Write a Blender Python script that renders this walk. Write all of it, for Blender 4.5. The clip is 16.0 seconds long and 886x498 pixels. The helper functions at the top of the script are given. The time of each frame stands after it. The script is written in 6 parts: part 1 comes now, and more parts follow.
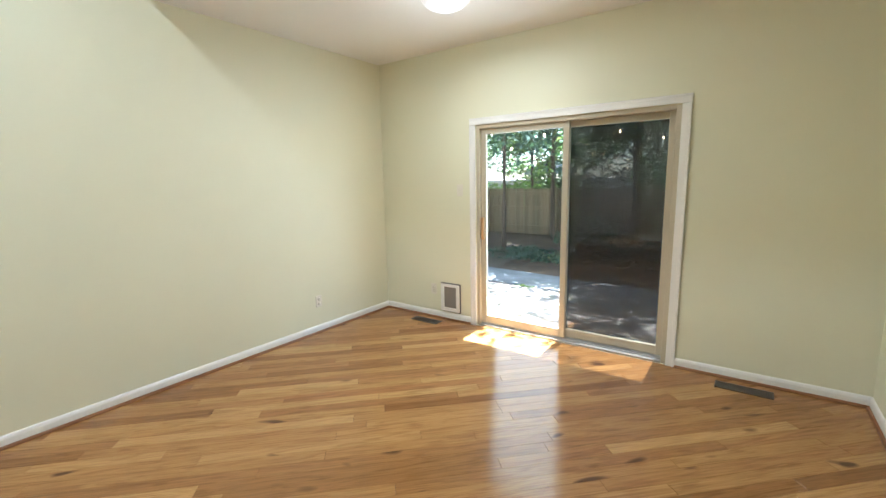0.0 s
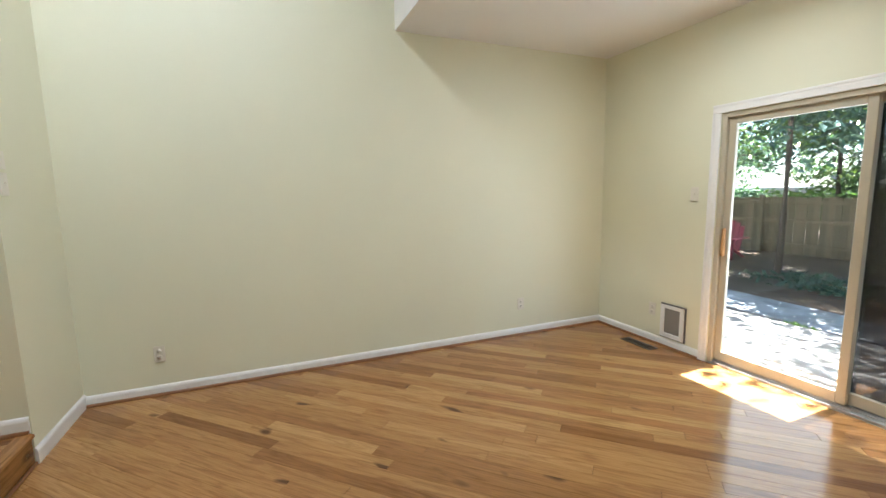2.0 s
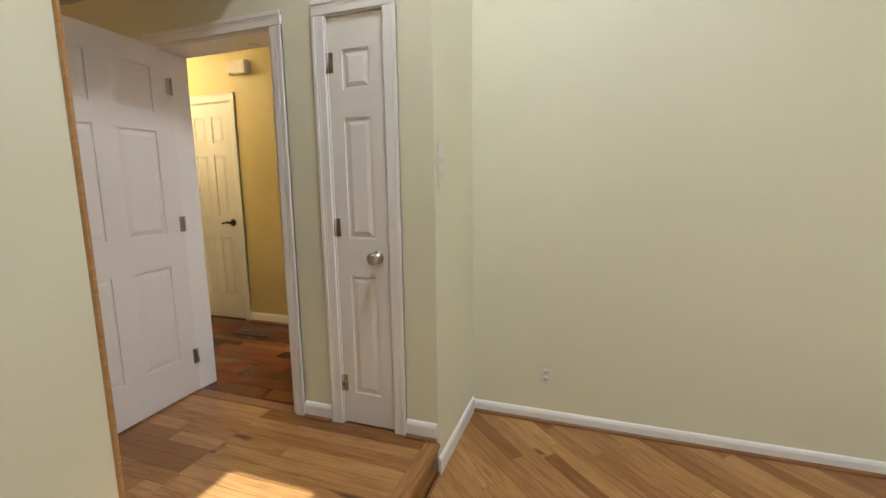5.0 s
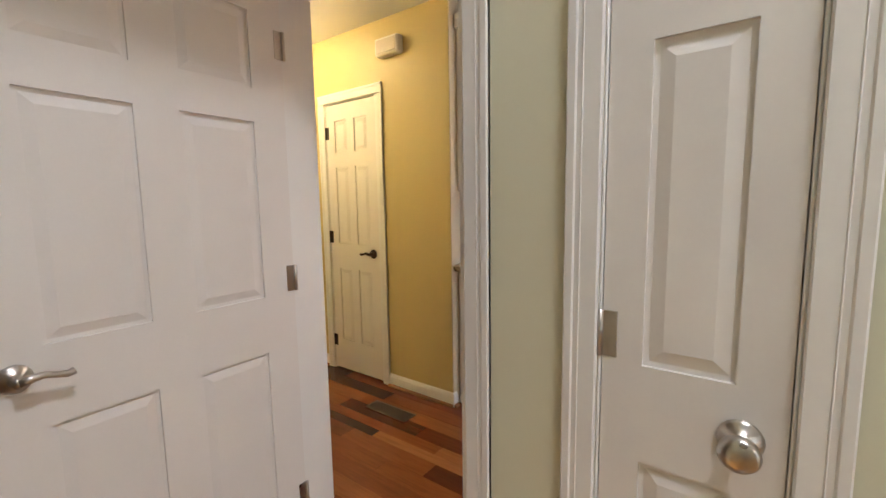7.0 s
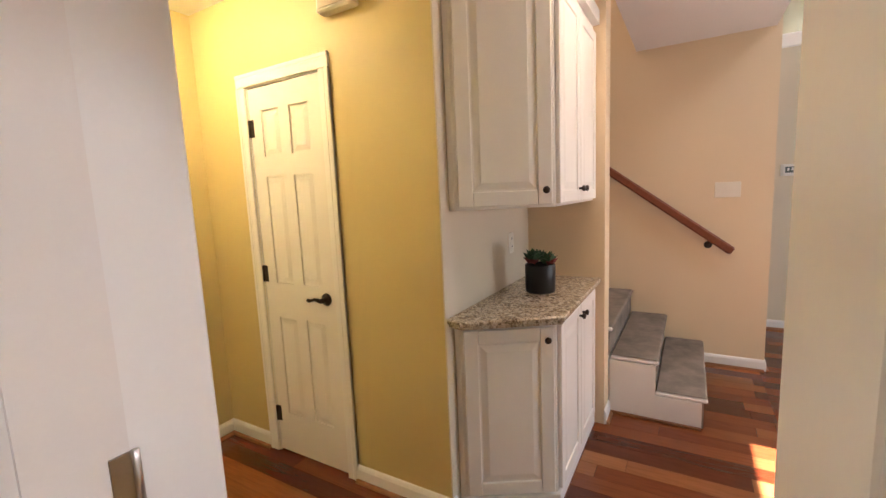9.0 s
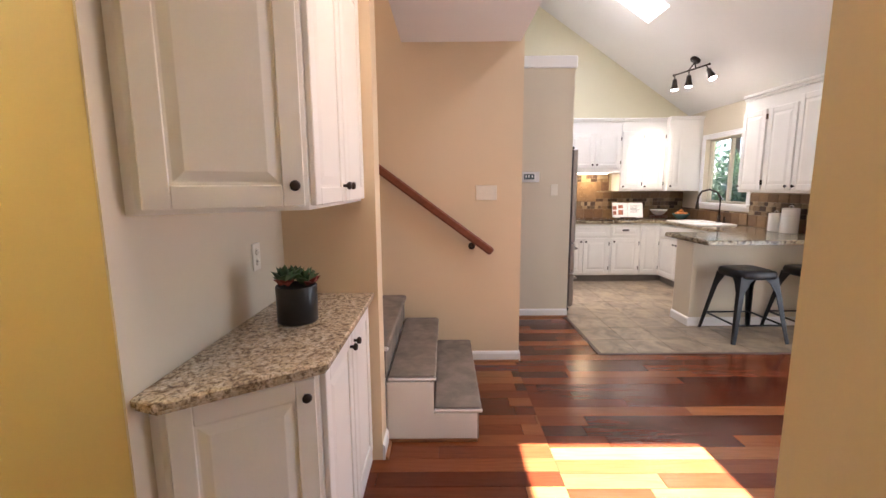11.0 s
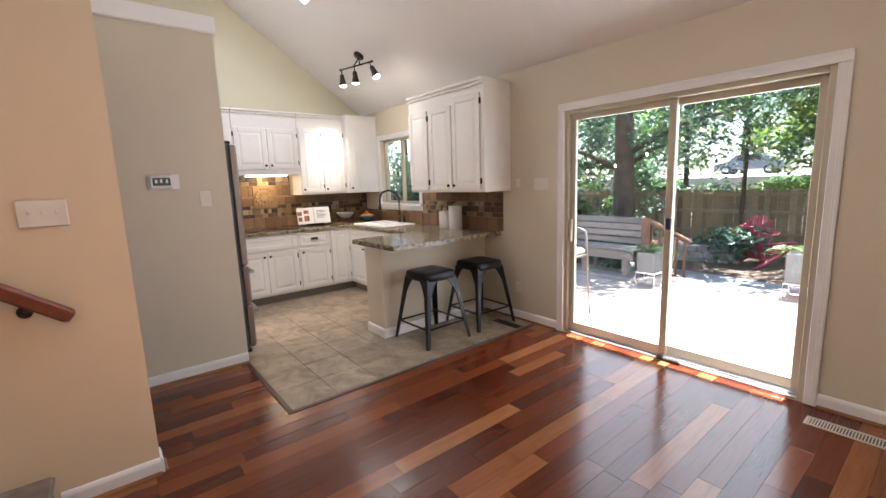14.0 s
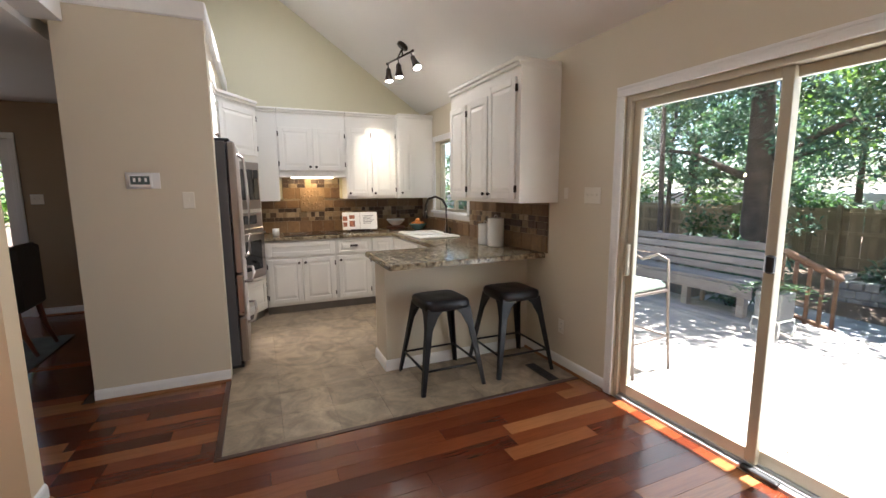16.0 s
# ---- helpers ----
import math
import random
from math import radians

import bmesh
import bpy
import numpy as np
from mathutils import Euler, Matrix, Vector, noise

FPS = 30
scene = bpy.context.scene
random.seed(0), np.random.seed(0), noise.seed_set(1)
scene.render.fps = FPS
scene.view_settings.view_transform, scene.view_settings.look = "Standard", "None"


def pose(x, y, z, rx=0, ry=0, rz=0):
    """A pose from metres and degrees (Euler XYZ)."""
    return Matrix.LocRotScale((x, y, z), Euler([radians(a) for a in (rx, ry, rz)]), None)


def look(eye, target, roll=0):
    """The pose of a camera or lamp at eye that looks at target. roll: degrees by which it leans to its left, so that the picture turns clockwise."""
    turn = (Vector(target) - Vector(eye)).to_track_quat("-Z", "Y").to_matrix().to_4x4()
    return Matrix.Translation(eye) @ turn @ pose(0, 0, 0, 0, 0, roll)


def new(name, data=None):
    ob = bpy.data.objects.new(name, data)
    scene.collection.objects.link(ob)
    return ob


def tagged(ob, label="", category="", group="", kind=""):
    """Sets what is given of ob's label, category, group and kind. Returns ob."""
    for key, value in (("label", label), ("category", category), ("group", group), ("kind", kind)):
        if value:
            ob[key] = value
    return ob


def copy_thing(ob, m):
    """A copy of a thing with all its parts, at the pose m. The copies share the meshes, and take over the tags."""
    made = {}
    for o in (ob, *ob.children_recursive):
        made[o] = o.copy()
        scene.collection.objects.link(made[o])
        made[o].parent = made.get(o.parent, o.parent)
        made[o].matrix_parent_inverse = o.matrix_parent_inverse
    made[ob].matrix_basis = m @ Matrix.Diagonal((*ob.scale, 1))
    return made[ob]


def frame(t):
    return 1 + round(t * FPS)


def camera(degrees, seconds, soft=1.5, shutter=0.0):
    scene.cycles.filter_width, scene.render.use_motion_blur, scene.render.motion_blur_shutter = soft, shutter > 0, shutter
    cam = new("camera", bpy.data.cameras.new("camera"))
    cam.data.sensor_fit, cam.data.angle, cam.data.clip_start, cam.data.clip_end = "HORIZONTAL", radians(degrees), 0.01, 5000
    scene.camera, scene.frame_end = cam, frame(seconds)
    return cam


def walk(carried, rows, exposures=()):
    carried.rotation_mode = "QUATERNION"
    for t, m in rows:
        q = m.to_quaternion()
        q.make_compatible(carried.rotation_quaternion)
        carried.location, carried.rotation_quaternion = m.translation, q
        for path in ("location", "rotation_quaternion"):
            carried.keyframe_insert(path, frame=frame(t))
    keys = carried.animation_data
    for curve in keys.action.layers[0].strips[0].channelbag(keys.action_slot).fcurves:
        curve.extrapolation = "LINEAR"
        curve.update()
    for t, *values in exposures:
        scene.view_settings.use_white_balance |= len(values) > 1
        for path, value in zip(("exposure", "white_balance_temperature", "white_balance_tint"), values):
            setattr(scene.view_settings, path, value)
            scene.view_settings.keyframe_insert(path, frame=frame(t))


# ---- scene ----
cam = camera(92.6, 16.0)
PATH = [
    (0, (0.078, 0.119, 1.276), (-1.077, 1.72, 0.953), -1.2),
    (0.5, (0.18, 0.234, 1.276), (-1.207, 1.643, 0.974), -1.5),
    (1, (0.26, 0.334, 1.204), (-1.322, 1.531, 0.95), -1.3),
    (1.5, (0.236, 0.382, 1.217), (-1.483, 1.374, 0.972), -1.4),
    (2, (0.174, 0.423, 1.221), (-1.658, 1.18, 0.955), -1.0),
    (2.5, (0.085, 0.396, 1.224), (-1.827, 0.91, 0.942), -0.2),
    (3, (0.0, 0.356, 1.203), (-1.964, 0.618, 0.93), -0.0),
    (3.5, (-0.132, 0.276, 1.233), (-2.109, 0.303, 0.934), 0.0),
    (4, (-0.311, 0.197, 1.249), (-2.279, -0.02, 0.961), -0.5),
    (4.2, (-0.392, 0.152, 1.248), (-2.347, -0.16, 0.963), -0.5),
    (6.3, (-1.423, -0.754, 1.248), (-3.117, -1.784, 0.986), -0.4),
    (6.5, (-1.513, -0.851, 1.256), (-3.183, -1.922, 1.007), -0.1),
    (7, (-1.777, -1.099, 1.313), (-3.369, -2.289, 1.087), -0.9),
    (7.5, (-1.98, -1.31, 1.404), (-3.495, -2.6, 1.196), -1.6),
    (7.8, (-2.077, -1.468, 1.439), (-3.591, -2.754, 1.205), -1.4),
    (8, (-2.147, -1.562, 1.448), (-3.683, -2.819, 1.203), -1.5),
    (8.2, (-2.201, -1.602, 1.433), (-3.761, -2.831, 1.198), -1.9),
    (10.3, (-2.706, -1.853, 1.457), (-4.645, -2.226, 1.136), 0.3),
    (10.5, (-2.761, -1.847, 1.438), (-4.718, -2.121, 1.129), 0.7),
    (11, (-2.908, -1.815, 1.437), (-4.887, -1.823, 1.144), -0.4),
    (11.5, (-3.025, -1.773, 1.453), (-4.988, -1.507, 1.174), -1.9),
    (12, (-3.164, -1.752, 1.452), (-5.069, -1.214, 1.166), -2.5),
    (12.5, (-3.326, -1.713, 1.469), (-5.134, -0.919, 1.148), -1.9),
    (13, (-3.474, -1.606, 1.437), (-5.171, -0.602, 1.108), -1.7),
    (13.5, (-3.613, -1.474, 1.451), (-5.21, -0.316, 1.124), -1.6),
    (14, (-3.721, -1.285, 1.462), (-5.266, -0.054, 1.147), -2.0),
    (14.5, (-3.801, -1.049, 1.469), (-5.367, 0.158, 1.169), -2.6),
    (15, (-3.838, -0.77, 1.47), (-5.478, 0.339, 1.186), -2.9),
    (15.5, (-3.901, -0.487, 1.466), (-5.627, 0.484, 1.185), -1.8),
    (16, (-3.934, -0.2, 1.454), (-5.751, 0.589, 1.176), -0.4),
]
walk(cam, [(t, look(eye, target, roll)) for t, eye, target, roll in PATH], [(0.0, 3.89, 5600, 6), (1.5, 3.62, 5650, 7), (2.5, 3.59, 5800, 10), (4.0, 3.45, 6100, 11), (7.0, 3.63, 6150, 13), (8.0, 3.78, 6250, 15), (11.0, 3.91, 6000, 21), (12.5, 3.78, 5900, 20), (14.0, 3.62, 5950, 19), (16.0, 3.28, 6000, 14)])

# ---- world, sun, large lights ----
SUN_EL, TAN = 72.8, 0.3096
world = bpy.data.worlds.new("sky")
scene.world = world
world.use_nodes = True
wn = world.node_tree
sky = wn.nodes.new("ShaderNodeTexSky")
sky.sky_type, sky.sun_disc, sky.sun_elevation, sky.sun_rotation = "NISHITA", False, radians(SUN_EL), 0.0
wn.links.new(sky.outputs[0], wn.nodes["Background"].inputs[0])
wn.nodes["Background"].inputs[1].default_value = 0.05


def lamp(name, kind, power, m, color=(1, 1, 1), size=0.1, size_y=0.0, spot=60):
    data = bpy.data.lights.new(name, kind)
    data.energy, data.color = power, color
    if kind == "AREA":
        data.shape, data.size, data.size_y = ("RECTANGLE", size, size_y) if size_y else ("DISK", size, size)
    elif kind != "SUN":
        data.shadow_soft_size = size
    if kind == "SPOT":
        data.spot_size, data.spot_blend = radians(spot), 1.0
    ob = new(name, data)
    ob.matrix_world = m
    return ob


sun = lamp("sun", "SUN", 5.0, look((0, TAN * 10, 10), (0, 0, 0)), (1.0, 0.95, 0.86))
sun.data.angle = radians(0.5)
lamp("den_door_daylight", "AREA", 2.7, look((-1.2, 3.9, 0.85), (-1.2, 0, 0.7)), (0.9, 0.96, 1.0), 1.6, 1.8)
lamp("dining_door_daylight", "AREA", 3.45, look((-5.17, 2.3, 1.05), (-5.17, -2, 0.9)), (0.9, 0.96, 1.0), 1.7, 1.9)
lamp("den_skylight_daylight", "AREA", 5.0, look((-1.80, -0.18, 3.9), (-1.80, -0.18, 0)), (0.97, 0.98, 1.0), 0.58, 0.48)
lamp("dining_skylight_daylight", "AREA", 1.38, look((-4.82, 0.27, 3.75), (-4.82, -0.1, 0)), (0.95, 0.98, 1.0), 0.5, 0.8)
lamp("kitchen_skylight_daylight", "AREA", 2.6, look((-8.2, 0.27, 3.75), (-8.2, -0.1, 0)), (0.95, 0.98, 1.0), 0.45, 0.8)
lamp("den_ceiling_bulb", "POINT", 0.3, pose(-1.67, 2.63, 2.28), (1.0, 0.97, 0.90), 0.14)
lamp("den_ceiling_bulb", "AREA", 1.35, look((-1.67, 2.63, 2.385), (-1.67, 2.63, 0)), (1.0, 0.97, 0.90), 0.3)
lamp("hall_ceiling_bulb", "POINT", 0.08, pose(-3.35, -3.75, 2.3), (1.0, 0.72, 0.36), 0.1)
# unseen source without a fixture, added for the warm light on the landing
lamp("unseen_landing_lamp", "AREA", 0.68, look((-4.4, -1.75, 2.485), (-4.4, -1.75, 0)), (1.0, 0.74, 0.52), 0.5)
lamp("bath_bulb", "POINT", 0.45, pose(-1.6, -3.2, 2.2), (1.0, 0.6, 0.25), 0.1)
# added fill high in the stairwell, brightens the stair wall; no fixture there
lamp("stair_fill", "POINT", 1.6, pose(-5.7, -3.4, 3.9), (1.0, 0.8, 0.65), 0.12)
lamp("far_room_daylight", "AREA", 0.5, look((-10.28, -3.3, 1.1), (-8.0, -3.2, 0.9)), (0.95, 0.97, 1.0), 0.7, 1.7)
lamp("hood_bulb", "AREA", 0.3, look((-9.6, 0.46, 1.60), (-9.68, 0.46, 0.9)), (1.0, 0.66, 0.3), 0.12, 0.5)

lamp("spot_bulb", "SPOT", 8.0, look((-8.84, 1.24, 2.66), (-9.44, 1.25, 1.84)), (1.0, 0.86, 0.66), 0.03, 0, 46)
lamp("spot_bulb", "SPOT", 4.82, look((-8.53, 1.27, 2.64), (-8.7, 0.75, 0)), (1.0, 0.86, 0.66), 0.03, 0, 95)
lamp("spot_bulb", "SPOT", 4.82, look((-8.16, 1.36, 2.67), (-7.6, 1.4, 0.9)), (1.0, 0.86, 0.66), 0.03, 0, 95)

# ---- materials ----
def nodes_of(name, rough=0.5, metal=0.0):
    m = bpy.data.materials.new(name)
    m.use_nodes = True
    nt = m.node_tree
    b = nt.nodes["Principled BSDF"]
    b.inputs["Roughness"].default_value, b.inputs["Metallic"].default_value = rough, metal
    return m, nt, b


def ramp(nt, fac, stops):
    r = nt.nodes.new("ShaderNodeValToRGB")
    while len(r.color_ramp.elements) < len(stops):
        r.color_ramp.elements.new(0.5)
    for e, (p, c) in zip(r.color_ramp.elements, stops):
        e.position, e.color = p, (*c, 1)
    nt.links.new(fac, r.inputs[0])
    return r.outputs[0]


def noise_of(nt, scale, detail=4.0, stretch=None, coord="position", rough=0.55, warp=0.0):
    if coord == "position":
        src = nt.nodes.new("ShaderNodeNewGeometry").outputs["Position"]
    else:
        src = nt.nodes.new("ShaderNodeTexCoord").outputs["Object"]
    if stretch:
        mp = nt.nodes.new("ShaderNodeMapping")
        mp.inputs["Scale"].default_value = stretch
        nt.links.new(src, mp.inputs[0])
        src = mp.outputs[0]
    n = nt.nodes.new("ShaderNodeTexNoise")
    n.inputs["Scale"].default_value, n.inputs["Detail"].default_value = scale, detail
    n.inputs["Roughness"].default_value, n.inputs["Distortion"].default_value = rough, warp
    nt.links.new(src, n.inputs["Vector"])
    return n.outputs[0]


def mixc(nt, fac, a, b, mode="MIX"):
    n = nt.nodes.new("ShaderNodeMix")
    n.data_type, n.blend_type = "RGBA", mode
    for sock, v in ((n.inputs[0], fac), (n.inputs[6], a), (n.inputs[7], b)):
        if isinstance(v, (int, float)):
            sock.default_value = v
        elif isinstance(v, tuple):
            sock.default_value = (*v, 1)
        else:
            nt.links.new(v, sock)
    return n.outputs[2]


def bump(nt, b, height, strength, distance=0.002):
    n = nt.nodes.new("ShaderNodeBump")
    n.inputs["Strength"].default_value, n.inputs["Distance"].default_value = strength, distance
    nt.links.new(height, n.inputs["Height"])
    nt.links.new(n.outputs[0], b.inputs["Normal"])


def surface(name, color, rough=0.5, metal=0.0, vary=0.08, big=1.2, small=60.0, relief=0.1, spec=None):
    """A paint, metal or stone with large and fine variation of tone, gloss and relief."""
    m, nt, b = nodes_of(name, rough, metal)
    n1, n2 = noise_of(nt, big, 3.0), noise_of(nt, small, 4.0)
    dark = tuple(c * (1 - vary) for c in color)
    light = tuple(min(1.0, c * (1 + vary)) for c in color)
    c1 = ramp(nt, n1, [(0.3, dark), (0.7, light)])
    c2 = ramp(nt, n2, [(0.3, (1 - vary * 0.5,) * 3), (0.7, (1.0,) * 3)])
    nt.links.new(mixc(nt, 1.0, c1, c2, "MULTIPLY"), b.inputs["Base Color"])
    nt.links.new(ramp(nt, n1, [(0.2, (max(0.02, rough - 0.06),) * 3), (0.8, (min(1, rough + 0.06),) * 3)]), b.inputs["Roughness"])
    if relief:
        bump(nt, b, n2, relief)
    if spec is not None:
        b.inputs["Specular IOR Level"].default_value = spec
    return m


def planks(name, stops, rough, grain=0.5, along=1.5, knots=False):
    """Boards whose tone changes from piece to piece, with grain along their own x."""
    m, nt, b = nodes_of(name, rough)
    both = nt.nodes.new("ShaderNodeMath")
    nt.links.new(nt.nodes.new("ShaderNodeObjectInfo").outputs["Random"], both.inputs[0])
    nt.links.new(nt.nodes.new("ShaderNodeNewGeometry").outputs["Random Per Island"], both.inputs[1])
    wrap = nt.nodes.new("ShaderNodeMath")
    wrap.operation = "FRACT"
    nt.links.new(both.outputs[0], wrap.inputs[0])
    rnd = wrap.outputs[0]
    tone = ramp(nt, rnd, stops)
    tc = nt.nodes.new("ShaderNodeTexCoord").outputs["Object"]
    off = nt.nodes.new("ShaderNodeVectorMath")
    off.operation = "ADD"
    comb = nt.nodes.new("ShaderNodeCombineXYZ")
    mul = nt.nodes.new("ShaderNodeMath")
    mul.operation, mul.inputs[1].default_value = "MULTIPLY", 37.0
    nt.links.new(rnd, mul.inputs[0])
    nt.links.new(mul.outputs[0], comb.inputs[0]), nt.links.new(mul.outputs[0], comb.inputs[1])
    nt.links.new(tc, off.inputs[0]), nt.links.new(comb.outputs[0], off.inputs[1])

    def tex(scale, stretch, warp, detail=5.0):
        mp = nt.nodes.new("ShaderNodeMapping")
        mp.inputs["Scale"].default_value = stretch
        nt.links.new(off.outputs[0], mp.inputs[0])
        n = nt.nodes.new("ShaderNodeTexNoise")
        n.inputs["Scale"].default_value, n.inputs["Detail"].default_value, n.inputs["Distortion"].default_value = scale, detail, warp
        nt.links.new(mp.outputs[0], n.inputs["Vector"])
        return n.outputs[0]
    fine = tex(3.0, (along, 60, 60), 0.4)
    broad = tex(2.0, (along, 14, 14), 1.5, 3.0)
    c = mixc(nt, grain * 0.75, tone, ramp(nt, fine, [(0.35, (0.55, 0.5, 0.45)), (0.6, (1.05, 1.03, 1.0))]), "MULTIPLY")
    c = mixc(nt, min(1.0, grain * 1.1), c, ramp(nt, broad, [(0.3, (0.62, 0.56, 0.5)), (0.55, (1, 1, 1))]), "MULTIPLY")
    if knots:
        spot = tex(3.2, (1.0, 2.2, 2.2), 0.3, 1.0)
        c = mixc(nt, ramp(nt, spot, [(0.70, (0, 0, 0)), (0.76, (1, 1, 1))]), c, (0.10, 0.045, 0.018))
    nt.links.new(c, b.inputs["Base Color"])
    worn = noise_of(nt, 2.3, 4.0)
    nt.links.new(ramp(nt, worn, [(0.3, (rough - 0.03,) * 3), (0.7, (rough + 0.04,) * 3)]), b.inputs["Roughness"])
    bump(nt, b, fine, 0.12, 0.001)
    return m


def glass(name, tint=(0.97, 0.985, 0.98)):
    """Clear pane: straight through, with a mirror gloss that rises towards grazing angles on both faces."""
    m, nt, b = nodes_of(name, 0.0)
    nt.nodes.remove(b)
    out = nt.nodes["Material Output"]
    tr, gl, mx, lw, pw, ml = (nt.nodes.new("ShaderNode" + k) for k in ("BsdfTransparent", "BsdfGlossy", "MixShader", "LayerWeight", "Math", "Math"))
    tr.inputs[0].default_value = (*tint, 1)
    gl.inputs["Roughness"].default_value = 0.01
    lw.inputs[0].default_value = 0.5
    pw.operation, pw.inputs[1].default_value = "POWER", 4.5
    ml.operation, ml.inputs[1].default_value, ml.inputs[2].default_value = "MULTIPLY_ADD", 0.75, 0.035
    nt.links.new(lw.outputs["Facing"], pw.inputs[0]), nt.links.new(pw.outputs[0], ml.inputs[0]), nt.links.new(ml.outputs[0], mx.inputs[0])
    nt.links.new(tr.outputs[0], mx.inputs[1]), nt.links.new(gl.outputs[0], mx.inputs[2])
    nt.links.new(mx.outputs[0], out.inputs[0])
    return m


def glow(name, color, strength):
    m, nt, b = nodes_of(name, 0.4)
    b.inputs["Base Color"].default_value = (0.8, 0.8, 0.8, 1)
    b.inputs["Emission Color"].default_value, b.inputs["Emission Strength"].default_value = (*color, 1), strength
    return m


DEN_WALL = surface("cream_wall_paint", (0.755, 0.742, 0.572), 0.55, vary=0.03, big=0.7, small=180, relief=0.06)
BEIGE_WALL = surface("beige_wall_paint", (0.66, 0.59, 0.46), 0.55, vary=0.03, big=0.7, small=180, relief=0.06)
GOLD_WALL = surface("gold_wall_paint", (0.62, 0.50, 0.23), 0.5, vary=0.04, big=0.8, small=180, relief=0.06)
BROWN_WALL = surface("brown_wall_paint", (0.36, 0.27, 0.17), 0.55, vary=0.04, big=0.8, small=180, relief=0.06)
TAN_WALL = surface("tan_wall_paint", (0.52, 0.41, 0.25), 0.55, vary=0.04, big=0.8, small=180, relief=0.06)
GABLE_WALL = surface("pale_yellow_wall_paint", (0.70, 0.655, 0.475), 0.55, vary=0.03, big=0.7, small=180, relief=0.06)
PEACH_WALL = surface("warm_beige_wall_paint", (0.735, 0.595, 0.40), 0.55, vary=0.03, big=0.8, small=180, relief=0.06)
CEIL = surface("white_ceiling_paint", (0.82, 0.80, 0.77), 0.7, vary=0.03, big=0.6, small=120, relief=0.12)
TRIM = surface("white_gloss_trim", (0.83, 0.82, 0.80), 0.32, vary=0.03, big=2.0, small=90, relief=0.04)
DOOR_WHITE = surface("white_door_paint", (0.80, 0.77, 0.74), 0.34, vary=0.03, big=2.5, small=140, relief=0.05)
CAB_WHITE = surface("white_cabinet_paint", (0.82, 0.80, 0.75), 0.36, vary=0.03, big=2.5, small=120, relief=0.05)
NICKEL = surface("brushed_nickel", (0.55, 0.52, 0.48), 0.3, 1.0, vary=0.1, big=8, small=200, relief=0.05)
BRONZE = surface("dark_bronze_hardware", (0.045, 0.032, 0.025), 0.38, 0.8, vary=0.2, big=10, small=200, relief=0.05)
STEEL = surface("stainless_steel", (0.42, 0.38, 0.36), 0.3, 1.0, vary=0.08, big=3, small=150, relief=0.03)
FRIDGE_SIDE = surface("dark_grey_enamel", (0.11, 0.105, 0.11), 0.4, 0.2, vary=0.08, big=3, small=150, relief=0.05)
TAN_ALU = surface("tan_door_frame", (0.50, 0.45, 0.34), 0.4, vary=0.05, big=3, small=120, relief=0.04)
ALU = surface("aluminium_track", (0.5, 0.5, 0.5), 0.4, 0.9, vary=0.1, big=4, small=120, relief=0.08)
BLACK = surface("black_plastic", (0.02, 0.02, 0.02), 0.45, vary=0.2, big=6, small=150, relief=0.05)
GUNMETAL = surface("gunmetal_painted_steel", (0.02, 0.02, 0.022), 0.36, 0.55, vary=0.25, big=9, small=160, relief=0.06)
PLATE = surface("ivory_plastic", (0.78, 0.74, 0.64), 0.4, vary=0.03, big=6, small=100, relief=0.0)
GLASS = glass("clear_glass")
SUN_DIM_GLASS = glass("sun_dimming_grey_glass", (0.36, 0.37, 0.38))
SMOKE = surface("black_glass", (0.012, 0.012, 0.014), 0.08, vary=0.1, relief=0)
SHOE = planks("stained_shoe_moulding", [(0.0, (0.24, 0.10, 0.035)), (1.0, (0.30, 0.13, 0.05))], 0.4)
OAK = planks("oak_floor_boards", [(0.0, (0.25, 0.105, 0.031)), (0.10, (0.315, 0.148, 0.047)), (0.35, (0.395, 0.198, 0.068)),
                                  (0.7, (0.45, 0.235, 0.081)), (0.9, (0.52, 0.29, 0.108)), (1.0, (0.33, 0.145, 0.046))], 0.16, 0.66, knots=True)
CHERRY = planks("cherry_floor_boards", [(0.0, (0.060, 0.011, 0.004)), (0.2, (0.092, 0.018, 0.006)), (0.5, (0.132, 0.028, 0.009)),
                                        (0.75, (0.215, 0.062, 0.020)), (0.92, (0.31, 0.125, 0.044)), (1.0, (0.095, 0.019, 0.007))], 0.18, 0.4)
RAIL_WOOD = planks("red_stained_handrail", [(0.0, (0.19, 0.055, 0.028)), (1.0, (0.23, 0.07, 0.033))], 0.35, 0.5)
HONEY = planks("honey_oak", [(0.0, (0.45, 0.24, 0.09)), (1.0, (0.5, 0.28, 0.11))], 0.4, 0.5)
DECK_WOOD = planks("weathered_deck_boards", [(0.0, (0.27, 0.255, 0.245)), (0.5, (0.36, 0.335, 0.32)), (1.0, (0.44, 0.40, 0.37))], 0.75, 0.5)
FENCE_WOOD = planks("weathered_fence_boards", [(0.0, (0.145, 0.119, 0.074)), (0.5, (0.217, 0.175, 0.108)), (1.0, (0.290, 0.231, 0.149))], 0.85, 0.6)
BENCH_WOOD = planks("grey_brown_bench_boards", [(0.0, (0.235, 0.215, 0.205)), (1.0, (0.32, 0.295, 0.28))], 0.75, 0.5)

